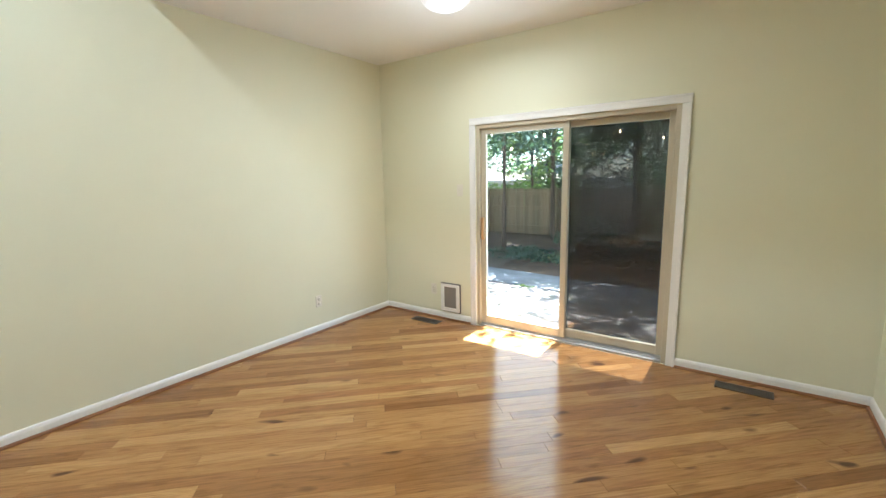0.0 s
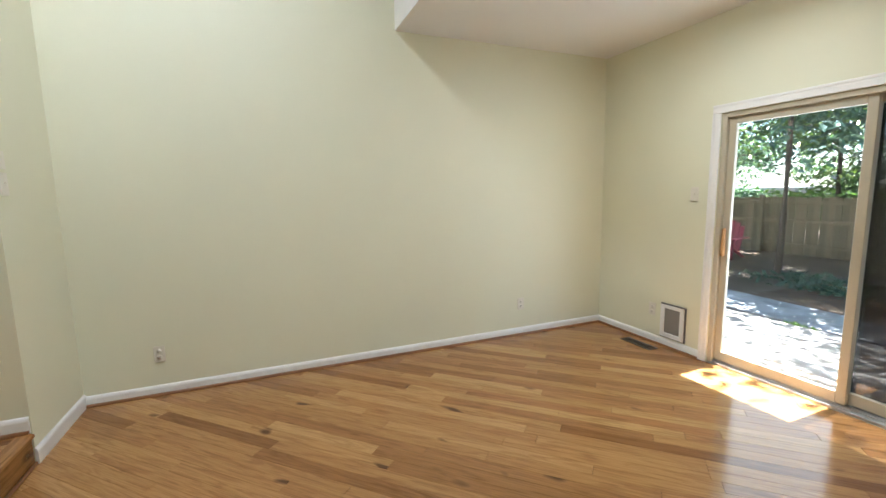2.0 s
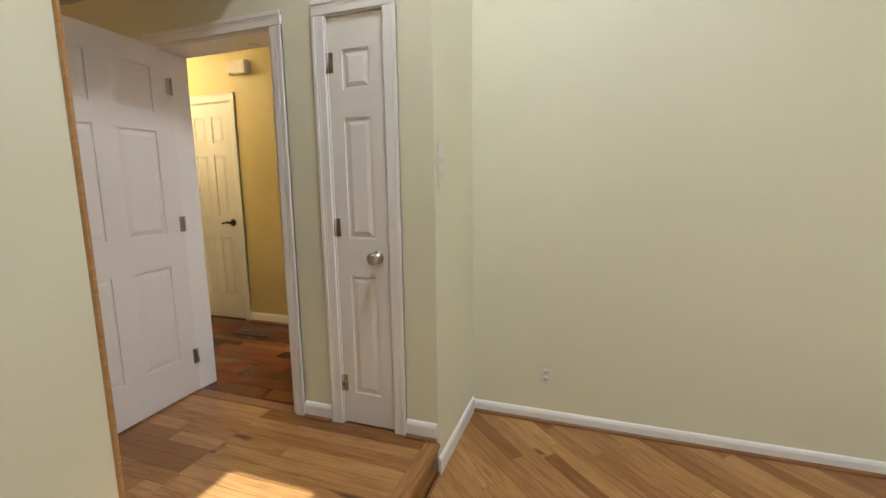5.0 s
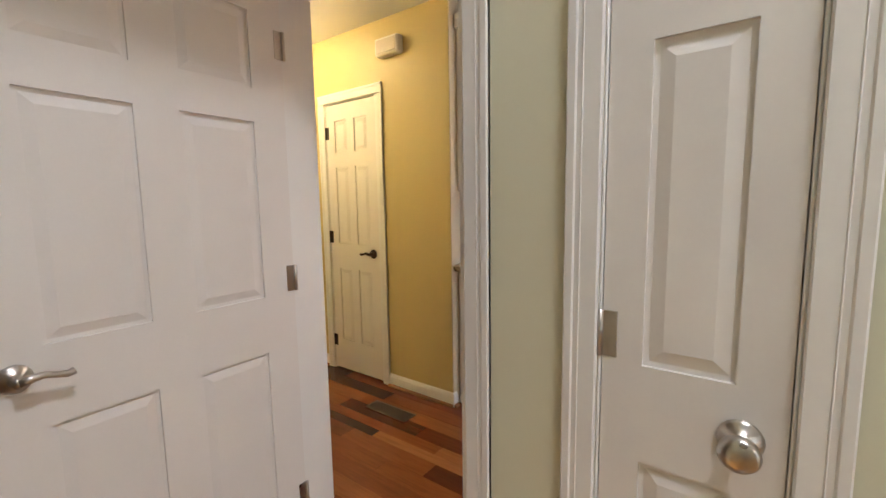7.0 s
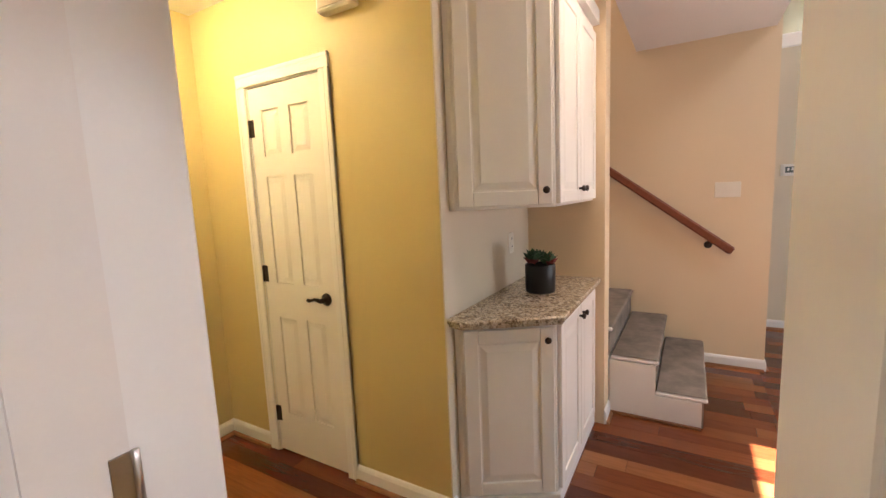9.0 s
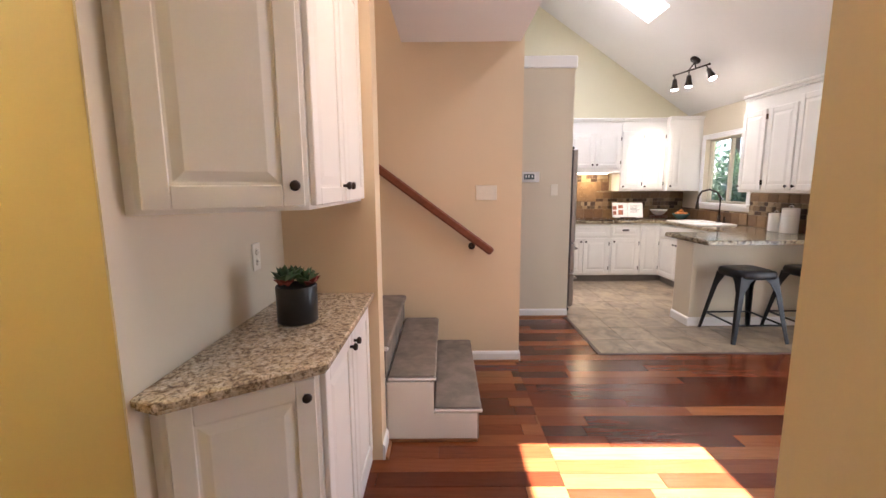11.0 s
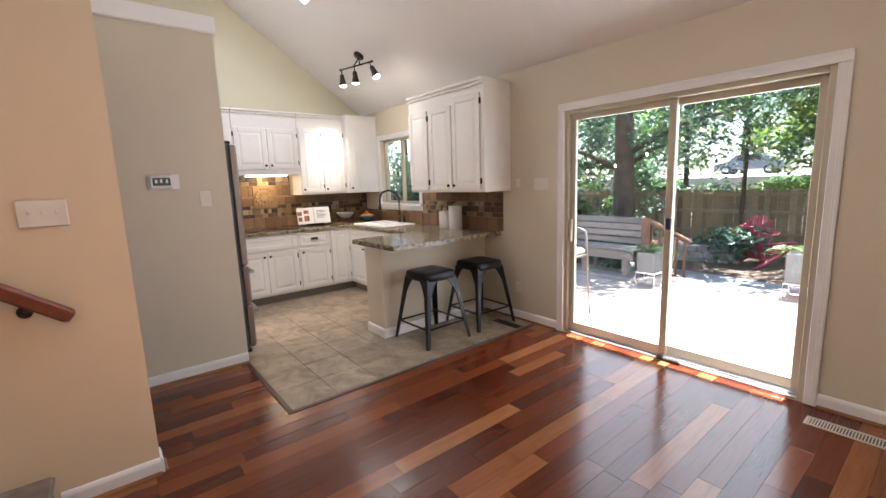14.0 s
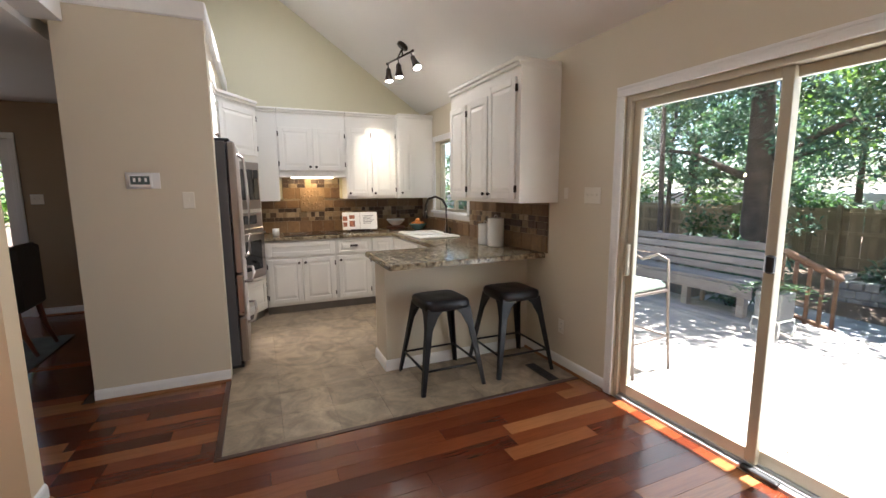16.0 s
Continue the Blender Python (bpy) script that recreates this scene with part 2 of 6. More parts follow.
# ---- mesh helpers ----
class Shape:
    """Vertices and faces gathered for one mesh."""

    def __init__(self):
        self.v, self.f, self.smooth = [], [], []

    def add(self, verts, faces, m=None, smooth=False):
        n = len(self.v)
        self.v += [tuple(m @ Vector(p)) for p in verts] if m is not None else [tuple(p) for p in verts]
        self.f += [tuple(n + i for i in f) for f in faces]
        self.smooth += [smooth] * len(faces)
        return self

    def box(self, x0, y0, z0, x1, y1, z1, c=0.0, m=None):
        """A box with chamfered edges of c metres."""
        x0, x1, y0, y1, z0, z1 = min(x0, x1), max(x0, x1), min(y0, y1), max(y0, y1), min(z0, z1), max(z0, z1)
        c = min(c, (x1 - x0) * 0.45, (y1 - y0) * 0.45, (z1 - z0) * 0.45)
        if c <= 0:
            v = [(x, y, z) for z in (z0, z1) for x, y in ((x0, y0), (x1, y0), (x1, y1), (x0, y1))]
            return self.add(v, [(3, 2, 1, 0), (4, 5, 6, 7), (0, 1, 5, 4), (1, 2, 6, 5), (2, 3, 7, 6), (3, 0, 4, 7)], m)
        rings = []
        for z, i in ((z0, c), (z0 + c, 0), (z1 - c, 0), (z1, c)):
            a, b, d, e = x0 + i, x1 - i, y0 + i, y1 - i
            rings.append([(a + c, d, z), (b - c, d, z), (b, d + c, z), (b, e - c, z), (b - c, e, z), (a + c, e, z), (a, e - c, z), (a, d + c, z)])
        v = sum(rings, [])
        f = [tuple(range(7, -1, -1)), tuple(range(24, 32))]
        for r in range(3):
            f += [(8 * r + i, 8 * r + (i + 1) % 8, 8 * r + 8 + (i + 1) % 8, 8 * r + 8 + i) for i in range(8)]
        return self.add(v, f, m)

    def prism(self, poly, z0, z1, c=0.0, m=None):
        """An upright prism over a counter-clockwise polygon, its upper edge chamfered by c."""
        n = len(poly)
        rings = [[(x, y, z0) for x, y in poly], [(x, y, z1 - c) for x, y in poly]]
        if c:
            cx, cy = sum(p[0] for p in poly) / n, sum(p[1] for p in poly) / n
            rings.append([(x + (cx - x) / max(math.hypot(cx - x, cy - y), 1e-6) * c * 1.2, y + (cy - y) / max(math.hypot(cx - x, cy - y), 1e-6) * c * 1.2, z1) for x, y in poly])
        k = len(rings)
        f = [tuple(range(n - 1, -1, -1)), tuple(range((k - 1) * n, k * n))]
        for r in range(k - 1):
            f += [(r * n + i, r * n + (i + 1) % n, r * n + n + (i + 1) % n, r * n + n + i) for i in range(n)]
        return self.add(sum(rings, []), f, m)

    def lathe(self, profile, seg=20, m=None, smooth=True):
        """A turned shape round z from (radius, height) pairs, bottom to top."""
        v = [(r * math.cos(2 * math.pi * i / seg), r * math.sin(2 * math.pi * i / seg), z) for r, z in profile for i in range(seg)]
        f = [(a * seg + i, a * seg + (i + 1) % seg, a * seg + seg + (i + 1) % seg, a * seg + seg + i) for a in range(len(profile) - 1) for i in range(seg)]
        f += [tuple(range(seg - 1, -1, -1)), tuple(range((len(profile) - 1) * seg, len(profile) * seg))]
        return self.add(v, f, m, smooth)

    def tube(self, path, r, seg=8, m=None):
        """A round rod along a path of points; r may be a number or one per point."""
        pts = [Vector(p) for p in path]
        rs = [r] * len(pts) if isinstance(r, (int, float)) else r
        v = []
        for i, p in enumerate(pts):
            d = (pts[min(i + 1, len(pts) - 1)] - pts[max(i - 1, 0)]).normalized()
            q = d.to_track_quat("Z", "Y")
            v += [p + q @ Vector((rs[i] * math.cos(2 * math.pi * k / seg), rs[i] * math.sin(2 * math.pi * k / seg), 0)) for k in range(seg)]
        n = len(pts)
        f = [(a * seg + i, a * seg + (i + 1) % seg, a * seg + seg + (i + 1) % seg, a * seg + seg + i) for a in range(n - 1) for i in range(seg)]
        f += [tuple(range(seg - 1, -1, -1)), tuple(range((n - 1) * seg, n * seg))]
        return self.add(v, f, m, True)

    def mesh(self, name, material):
        me = bpy.data.meshes.new(name)
        me.from_pydata(self.v, [], self.f)
        me.polygons.foreach_set("use_smooth", self.smooth)
        me.materials.append(material)
        me.update()
        return me


def thing(name, shape, material, label, category, m=None, group="", kind=""):
    """A top-level object: a mesh, or with shape None an empty that carries parts."""
    ob = new(name, shape.mesh(name, material) if shape else None)
    if m is not None:
        ob.matrix_world = m
    return tagged(ob, label, category, group, kind)


def part(name, shape, material, parent, label="", m=None):
    ob = new(name, shape.mesh(name, material))
    ob.parent = parent
    if m is not None:
        ob.matrix_basis = m
    return tagged(ob, label) if label else ob


def fixed(name, shape, material, label, category="wall"):
    return thing(name, shape, material, label, category, kind="structure")


def wall_run(shape, axis, at, thick, a, b, z0, z1, holes=()):
    """Adds a wall in the plane axis=at that runs from a to b and is thick on its far side; holes: (a, b, z0, z1)."""
    cuts = sorted(holes)
    edge = a
    bits = []
    for h0, h1, hz0, hz1 in cuts:
        bits.append((edge, h0, z0, z1))
        if hz0 > z0:
            bits.append((h0, h1, z0, hz0))
        if hz1 < z1:
            bits.append((h0, h1, hz1, z1))
        edge = h1
    bits.append((edge, b, z0, z1))
    for p, q, u, w in bits:
        if q - p > 1e-4:
            if axis == "x":
                shape.box(at, p, u, at + thick, q, w)
            else:
                shape.box(p, at, u, q, at + thick, w)
    return shape

# ---- large structure ----
F = -0.18            # den floor; the hall, dining area and kitchen lie at 0
DW, DN, DE = -3.26, 3.635, 0.80      # den walls: west, north, east
CW = -2.60           # closet wall
EW, KN, KW = -3.40, 2.02, -9.78      # dining east wall, north wall, kitchen west wall
HW = -3.885          # hall west wall
SLOPE = 0.68
DD = (-2.055, -0.35, F, 1.773)      # den door opening
KD = (-6.065, -4.265, 0.0, 2.04)      # dining door opening
WIN = (-9.27, -8.32, 1.18, 2.08)     # kitchen window opening

den_walls = Shape()
wall_run(den_walls, "y", DN, 0.14, DW, DE + 0.12, F - 0.1, 3.9, [DD])
wall_run(den_walls, "x", DE, 0.12, -4.5, DN, F - 0.1, 3.9)
fixed("wall_den_north", den_walls, DEN_WALL, "cream painted plaster walls of the den")
w = Shape()
wall_run(w, "x", DW, -0.02, -0.80, DN + 0.14, F - 0.1, 4.3)
w.box(DW - 0.14, KN + 0.14, F - 0.1, DW - 0.02, DN + 0.14, 4.3)
fixed("wall_den_west", w, DEN_WALL, "long cream painted den wall")
w = Shape().box(DW - 0.02, -0.92, F - 0.1, CW, -0.80, 4.0)
fixed("wall_return", w, DEN_WALL, "short cream return wall beside the closet")
w = Shape()
wall_run(w, "x", CW, -0.18, -4.5, -0.92, 0, 4.0, [(-2.44, -1.645, 0, 2.04), (-1.339, -1.034, 0, 2.05)])
fixed("wall_closet", w, DEN_WALL, "cream wall with closet door and hall doorway")
w = Shape().box(-1.635, -1.72, -0.1, DE, -1.60, 3.9)
w.box(CW, -1.82, 2.35, -1.635, -1.72, 3.9)
fixed("wall_platform_south", w, DEN_WALL, "cream wall at the back of the raised platform")
w = Shape().box(CW, -4.6, -0.1, DE, -4.5, 2.6)
fixed("wall_bath_south", w, GOLD_WALL, "warm yellow wall of the side room")

w = Shape()
wall_run(w, "y", KN, 0.14, KW - 0.14, EW + 0.10, -0.1, 2.6, [WIN, KD])
fixed("wall_dining_north", w, BEIGE_WALL, "beige wall with the patio door and kitchen window")
w = Shape().box(EW, -1.24, -0.1, EW + 0.12, KN, 4.9)
fixed("wall_dining_east", w, BEIGE_WALL, "beige wall beside the dining area")
w = Shape().box(EW + 0.03, -1.42, -0.1, CW - 0.18, -1.30, 2.5)
w.box(EW + 0.03, -1.30, -0.1, EW + 0.12, -1.24, 2.5)
fixed("wall_hall_north", w, TAN_WALL, "tan wall turning into the hall")
# west gable follows the slope
w = Shape()
top = 2.5 + SLOPE * (KN + 1.3)
w.add([(KW, KN, -0.1), (KW, -1.3, -0.1), (KW, -1.3, top), (KW, KN, 2.5), (KW - 0.14, KN, -0.1), (KW - 0.14, -1.3, -0.1), (KW - 0.14, -1.3, top), (KW - 0.14, KN, 2.5)],
      [(0, 3, 2, 1), (4, 5, 6, 7), (0, 1, 5, 4), (1, 2, 6, 5), (2, 3, 7, 6), (3, 0, 4, 7)])
fixed("wall_gable", w, GABLE_WALL, "pale yellow gable wall rising to the vault")
w = Shape().box(KW - 0.14, -1.42, 2.56, EW + 0.12, -1.30, top)
fixed("wall_loft", w, BEIGE_WALL, "beige wall above the soffit")
w = Shape().box(-7.60, -1.32, -0.1, -7.45, -0.47, 2.62)
w.box(KW, -1.32, -0.1, -7.60, -1.27, 2.62)
w.box(KW, -0.55, 2.425, -7.60, -0.49, 2.62)
fixed("wall_thermostat", w, BEIGE_WALL, "grey-beige partition wall by the refrigerator")
cap = Shape().box(-7.62, -1.34, 2.62, -7.43, -0.45, 2.74, 0.008)
cap.box(KW, -1.34, 2.62, -7.62, -1.25, 2.74, 0.008).box(KW, -0.57, 2.62, -7.62, -0.45, 2.74, 0.008)
fixed("trim_partition_cap", cap, TRIM, "white painted cap on the partition wall", "trim")
w = Shape().box(-6.37, -4.5, -0.1, -6.25, -1.21, 5.2)
fixed("wall_stair", w, PEACH_WALL, "warm beige stair wall")
w = Shape().box(-5.12, -4.5, -0.1, -4.97, -2.15, 2.5)
fixed("wall_stair_column", w, PEACH_WALL, "warm beige wall end between niche and stairs")
w = Shape().box(-4.97, -2.73, -0.1, HW - 0.12, -2.61, 2.5)
fixed("wall_niche_back", w, BEIGE_WALL, "warm beige back wall of the cabinet niche")
w = Shape()
wall_run(w, "x", HW, -0.12, -4.2, -2.67, -0.1, 2.5, [(-3.765, -3.225, -0.1, 2.04)])
fixed("wall_hall_west", w, GOLD_WALL, "gold painted hall wall")
fixed("wall_hall_corner", Shape().box(HW - 0.12, -2.67, 0, HW, -2.614, 2.5), GOLD_WALL, "gold hall wall corner")
fixed("wall_niche_side", Shape().box(HW - 0.12, -2.614, 0, HW - 0.001, -2.608, 2.5), BEIGE_WALL, "warm beige wall edge beside the niche")
w = Shape().box(HW - 0.12, -4.32, -0.1, CW - 0.18, -4.2, 2.5)
fixed("wall_hall_end", w, GOLD_WALL, "gold wall at the hall's end")
w = Shape().box(-6.25, -4.62, -0.1, -5.12, -4.5, 5.2)
fixed("wall_stair_back", w, PEACH_WALL, "warm beige wall at the head of the stairs")
w = Shape().box(-4.05, -4.2, -0.1, -4.2, -2.67, 2.5)
fixed("wall_behind_hall_door", w, GOLD_WALL, "dark closet wall behind the hall door")
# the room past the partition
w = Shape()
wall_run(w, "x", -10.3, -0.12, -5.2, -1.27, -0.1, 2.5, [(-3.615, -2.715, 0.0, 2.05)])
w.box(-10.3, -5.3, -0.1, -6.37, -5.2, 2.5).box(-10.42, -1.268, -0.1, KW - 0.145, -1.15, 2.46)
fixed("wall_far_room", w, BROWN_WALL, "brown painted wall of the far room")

# eaves over the decks: unseen, their depth set to shorten the sun patches indoors
e = Shape().box(-10.4, KN + 0.14, 2.50, EW - 0.02, KN + 0.70, 2.66, 0.01)
fixed("trim_shading_eave_dining", e, TRIM, "unseen white eave over the dining deck, sized to cut the sun patch", "trim")
e = Shape().box(DW - 0.14, DN + 0.14, 2.50, DE + 0.12, DN + 0.43, 2.66, 0.01)
fixed("trim_shading_eave_den", e, TRIM, "unseen white eave over the den deck, sized to cut the sun patch", "trim")

# ceilings
c = Shape().box(DW, 1.58, 2.50, DE, DN, 2.62)
c.box(DW, 1.46, 2.50, DE, 1.58, 3.9)
fixed("ceiling_den_low", c, CEIL, "white den ceiling with a dropped edge", "ceiling")
c = Shape().box(DW, 0.07, 3.8, DE, 1.46, 3.92).box(DW, -0.43, 3.8, -2.10, 0.07, 3.92).box(-1.50, -0.43, 3.8, DE, 0.07, 3.92).box(DW, -1.82, 3.8, DE, -0.43, 3.92)
fixed("ceiling_den_high", c, CEIL, "high white den ceiling", "ceiling")
c = Shape().box(CW, -4.5, 2.35, DE, -1.82, 2.45)
fixed("ceiling_bath", c, CEIL, "white ceiling of the side room", "ceiling")
c = Shape().box(-5.12, -4.32, 2.50, CW - 0.12, -1.24, 2.62).box(-6.37, -2.13, 2.50, -5.12, -1.24, 2.62).box(-10.42, -5.3, 2.46, -6.37, -1.42, 2.6)
c.box(-7.43, -1.415, 2.5, -6.37, -1.24, 2.62).box(-10.42, -1.418, 2.461, KW - 0.145, -1.15, 2.6)
fixed("ceiling_hall", c, CEIL, "white flat hall ceiling and soffit", "ceiling")
c = Shape().box(-6.37, -4.62, 5.0, -5.0, -2.13, 5.1)
c.box(-5.12, -4.62, 2.62, -5.0, -1.3, 5.1)
c.box(-6.25, -2.13, 2.62, -5.12, -2.03, 5.1)
fixed("ceiling_stairwell", c, CEIL, "white upper stairwell", "ceiling")


def vault_piece(shape, x0, x1, y0, y1):
    z0, z1 = 2.5 + SLOPE * (KN - y0), 2.5 + SLOPE * (KN - y1)
    v = [(x, y, z + t) for t in (0, 0.16) for x, y, z in ((x0, y0, z0), (x1, y0, z0), (x1, y1, z1), (x0, y1, z1))]
    shape.add(v, [(3, 2, 1, 0), (4, 5, 6, 7), (0, 1, 5, 4), (1, 2, 6, 5), (2, 3, 7, 6), (3, 0, 4, 7)])


c = Shape()
SKY = [(-8.46, -7.95), (-5.10, -4.55)]
vault_piece(c, KW - 0.14, EW + 0.12, 0.70, KN)
vault_piece(c, KW - 0.14, EW + 0.12, -1.42, -0.165)
for x0, x1 in ((KW - 0.14, SKY[0][0]), (SKY[0][1], SKY[1][0]), (SKY[1][1], EW + 0.12)):
    vault_piece(c, x0, x1, -0.165, 0.70)
fixed("ceiling_vault", c, CEIL, "white sloping vaulted ceiling with skylights", "ceiling")


# ---- trim ----
def skirting(name, p, q, z, side, shoe=True, h=0.09):
    """A white skirting board from p to q on the floor at z; side is +1 or -1 for the room's side of the run."""
    p, q = Vector((*p, 0)), Vector((*q, 0))
    d = (q - p).normalized()
    n = Vector((-d.y, d.x, 0)) * side
    ln = (q - p).length
    m = Matrix.Translation(p + Vector((0, 0, z))) @ Matrix((d.to_tuple(), n.to_tuple(), (0, 0, 1))).transposed().to_4x4()
    prof = [(0.0, 0.0), (0.014, 0.0), (0.014, h - 0.022), (0.010, h - 0.010), (0.006, h - 0.004), (0.0, h)]
    s = Shape()
    v = [(x, a, b) for x in (0, ln) for a, b in prof]
    k = len(prof)
    s.add(v, [(i, (i + 1) % k, k + (i + 1) % k, k + i) for i in range(k)] + [tuple(range(k)), tuple(range(2 * k - 1, k - 1, -1))])
    ob = thing(name, s, TRIM, "white painted skirting board", "baseboard", m, kind="structure")
    if shoe:
        r = Shape()
        arc = [(0.0145, 0.0)] + [(0.0145 + 0.016 * math.cos(a), 0.018 * math.sin(a)) for a in (0, 0.4, 0.8, 1.2, 1.57)]
        v = [(x, a, b) for x in (0, ln) for a, b in arc]
        k = len(arc)
        r.add(v, [(i, (i + 1) % k, k + (i + 1) % k, k + i) for i in range(k)] + [tuple(range(k)), tuple(range(2 * k - 1, k - 1, -1))])
        part("shoe_moulding", r, SHOE, ob, "reddish stained shoe moulding")
    return ob


skirting("baseboard_den", (DW, -0.80), (DW, DN), F, -1, True, 0.074)
skirting("baseboard_den", (DW, DN), (-2.117, DN), F, -1, True, 0.074)
skirting("baseboard_den", (-0.288, DN), (DE, DN), F, -1, True, 0.074)
skirting("baseboard_den", (DE, DN), (DE, -0.80), F, -1, True, 0.074)
skirting("baseboard_den", (DW, -0.80), (CW + 0.005, -0.80), F, 1, False)
skirting("baseboard_closet", (CW, -0.968), (CW, -0.805), 0, -1)
skirting("baseboard_closet", (CW, -1.579), (CW, -1.405), 0, -1)
skirting("baseboard_platform", (-1.63, -1.60), (DE, -1.60), 0, 1)
skirting("baseboard_hall", (HW, -3.165), (HW, -2.60), 0, -1)
skirting("baseboard_hall", (HW, -4.2), (HW, -3.83), 0, -1)
skirting("baseboard_hall", (HW, -4.2), (CW - 0.18, -4.2), 0, 1)
skirting("baseboard_hall", (HW - 0.03, -2.608), (HW + 0.012, -2.608), 0, 1)
skirting("baseboard_stair", (-6.25, -1.60), (-6.25, -1.21), 0, -1)
skirting("baseboard_stair", (-6.25, -1.21), (-6.37, -1.21), 0, -1)
skirting("baseboard_stair", (-4.97, -2.15), (-5.12, -2.15), 0, -1)
skirting("baseboard_partition", (-7.45, -1.32), (-7.45, -0.47), 0, -1)
skirting("baseboard_dining", (-7.10, KN), (-6.13, KN), 0, -1)
skirting("baseboard_dining", (-4.20, KN), (EW, KN), 0, -1)
skirting("baseboard_dining", (EW, -1.24), (EW, KN), 0, 1)
skirting("baseboard_far_room", (-10.3, -2.645), (-10.3, -1.41), 0, -1)


def casing(name, axis, at, out, a, b, z0, z1, w=0.066, label="white moulded door casing"):
    """Moulded trim round an opening in the plane axis=at; out is the side that it stands on."""
    def strip(u0, u1, v0, v1, inner):
        s = Shape()
        for lo, hi, t in ((0.0, 1.0, 0.014), (0.0, 0.30, 0.0175), (0.42, 0.50, 0.0155)):
            p0, p1, q0, q1 = u0, u1, v0, v1
            if inner == "left":
                p0, p1 = u0 + lo * (u1 - u0), u0 + hi * (u1 - u0)
            elif inner == "right":
                p0, p1 = u1 - hi * (u1 - u0), u1 - lo * (u1 - u0)
            else:
                q0, q1 = v1 - hi * (v1 - v0), v1 - lo * (v1 - v0)
            if axis == "x":
                s.box(at, p0, q0, at + out * t, p1, q1, 0.003)
            else:
                s.box(p0, at, q0, p1, at + out * t, q1, 0.003)
        return s
    ob = thing(name, None, None, label, "trim", kind="structure")
    part("side", strip(a - w, a, z0, z1 - 0.001, "left"), TRIM, ob)
    part("side", strip(b, b + w, z0, z1 - 0.001, "right"), TRIM, ob)
    part("head", strip(a - w, b + w, z1, z1 + w, "top"), TRIM, ob)
    return ob


def jambs(name, axis, at, thick, a, b, z0, z1, t=0.018):
    s = Shape()
    for u0, u1, v0, v1 in ((a, a + t, z0, z1), (b - t, b, z0, z1), (a + t, b - t, z1 - t, z1)):
        if axis == "x":
            s.box(at, u0, v0, at + thick, u1, v1, 0.002)
        else:
            s.box(u0, at, v0, u1, at + thick, v1, 0.002)
    return fixed(name, s, TRIM, "white painted door jamb", "trim")


casing("trim_closet", "x", CW, 1, -1.339, -1.034, 0, 2.05)
jambs("trim_closet_jamb", "x", CW - 0.12, 0.122, -1.339, -1.034, 0, 2.05, 0.006)
casing("trim_hall_opening", "x", CW, 1, -2.44, -1.645, 0, 2.04)
casing("trim_hall_opening", "x", CW - 0.18, -1, -2.44, -1.645, 0, 2.04)
jambs("trim_hall_jamb", "x", CW - 0.182, 0.184, -2.44, -1.645, 0, 2.04)
casing("trim_hall_door", "x", HW, 1, -3.765, -3.225, 0, 2.04)
jambs("trim_hall_door_jamb", "x", HW - 0.12, 0.122, -3.765, -3.225, 0, 2.04, 0.006)
casing("trim_far_door", "x", -10.3, 1, -3.615, -2.715, 0, 2.05)
casing("trim_den_patio", "y", DN, -1, DD[0], DD[1], F, DD[3], 0.062)
casing("trim_dining_patio", "y", KN, -1, KD[0], KD[1], 0, KD[3], 0.064)
casing("trim_kitchen_window", "y", KN, -1, WIN[0], WIN[1], WIN[2], WIN[3], 0.07, "white window casing")
fixed("trim_window_sill", Shape().box(WIN[0] - 0.08, KN - 0.05, WIN[2] - 0.035, WIN[1] + 0.08, KN + 0.10, WIN[2], 0.006).box(WIN[0] - 0.07, KN - 0.014, WIN[2] - 0.09, WIN[1] + 0.07, KN, WIN[2] - 0.036, 0.003), TRIM, "white window sill", "trim")
# honey colour paints in the side room's warm light on this wall end
fixed("trim_side_opening", Shape().box(-1.655, -1.73, 0, -1.635, -1.592, 2.35, 0.006), HONEY, "edge board at the side opening, warm lamplight put in as honey colour", "trim")


# ---- doors ----
def panel_leaf(w, h, t, cols, rows):
    """A door leaf with raised panels; local x across, y through, z up."""
    frame_s, panels = Shape(), []
    core = 0.008
    frame_s.box(0.004, -t / 2 + core, 0.004, w - 0.004, t / 2 - core, h - 0.004)
    xs, zs = [0.0] + [e for c in cols for e in c] + [w], [0.0] + [e for r in rows for e in r] + [h]
    for i in range(0, len(xs), 2):
        frame_s.box(xs[i], -t / 2, 0, xs[i + 1], t / 2, h)
    for i in range(0, len(zs), 2):
        for c in cols:
            frame_s.box(c[0], -t / 2, zs[i], c[1], t / 2, zs[i + 1])
    for c in cols:
        for r in rows:
            s = Shape()
            for sgn in (-1, 1):
                y0, y1 = sgn * (t / 2 - core), sgn * (t / 2 - 0.0015)
                g, k = 0.010, 0.034
                a = [(c[0] + g, y0, r[0] + g), (c[1] - g, y0, r[0] + g), (c[1] - g, y0, r[1] - g), (c[0] + g, y0, r[1] - g)]
                b = [(c[0] + k, y1, r[0] + k), (c[1] - k, y1, r[0] + k), (c[1] - k, y1, r[1] - k), (c[0] + k, y1, r[1] - k)]
                f = [(4, 5, 6, 7)] + [(i, (i + 1) % 4, 4 + (i + 1) % 4, 4 + i) for i in range(4)]
                s.add(a + b, f if sgn < 0 else [tuple(reversed(q)) for q in f])
            panels.append(s)
    return frame_s, panels


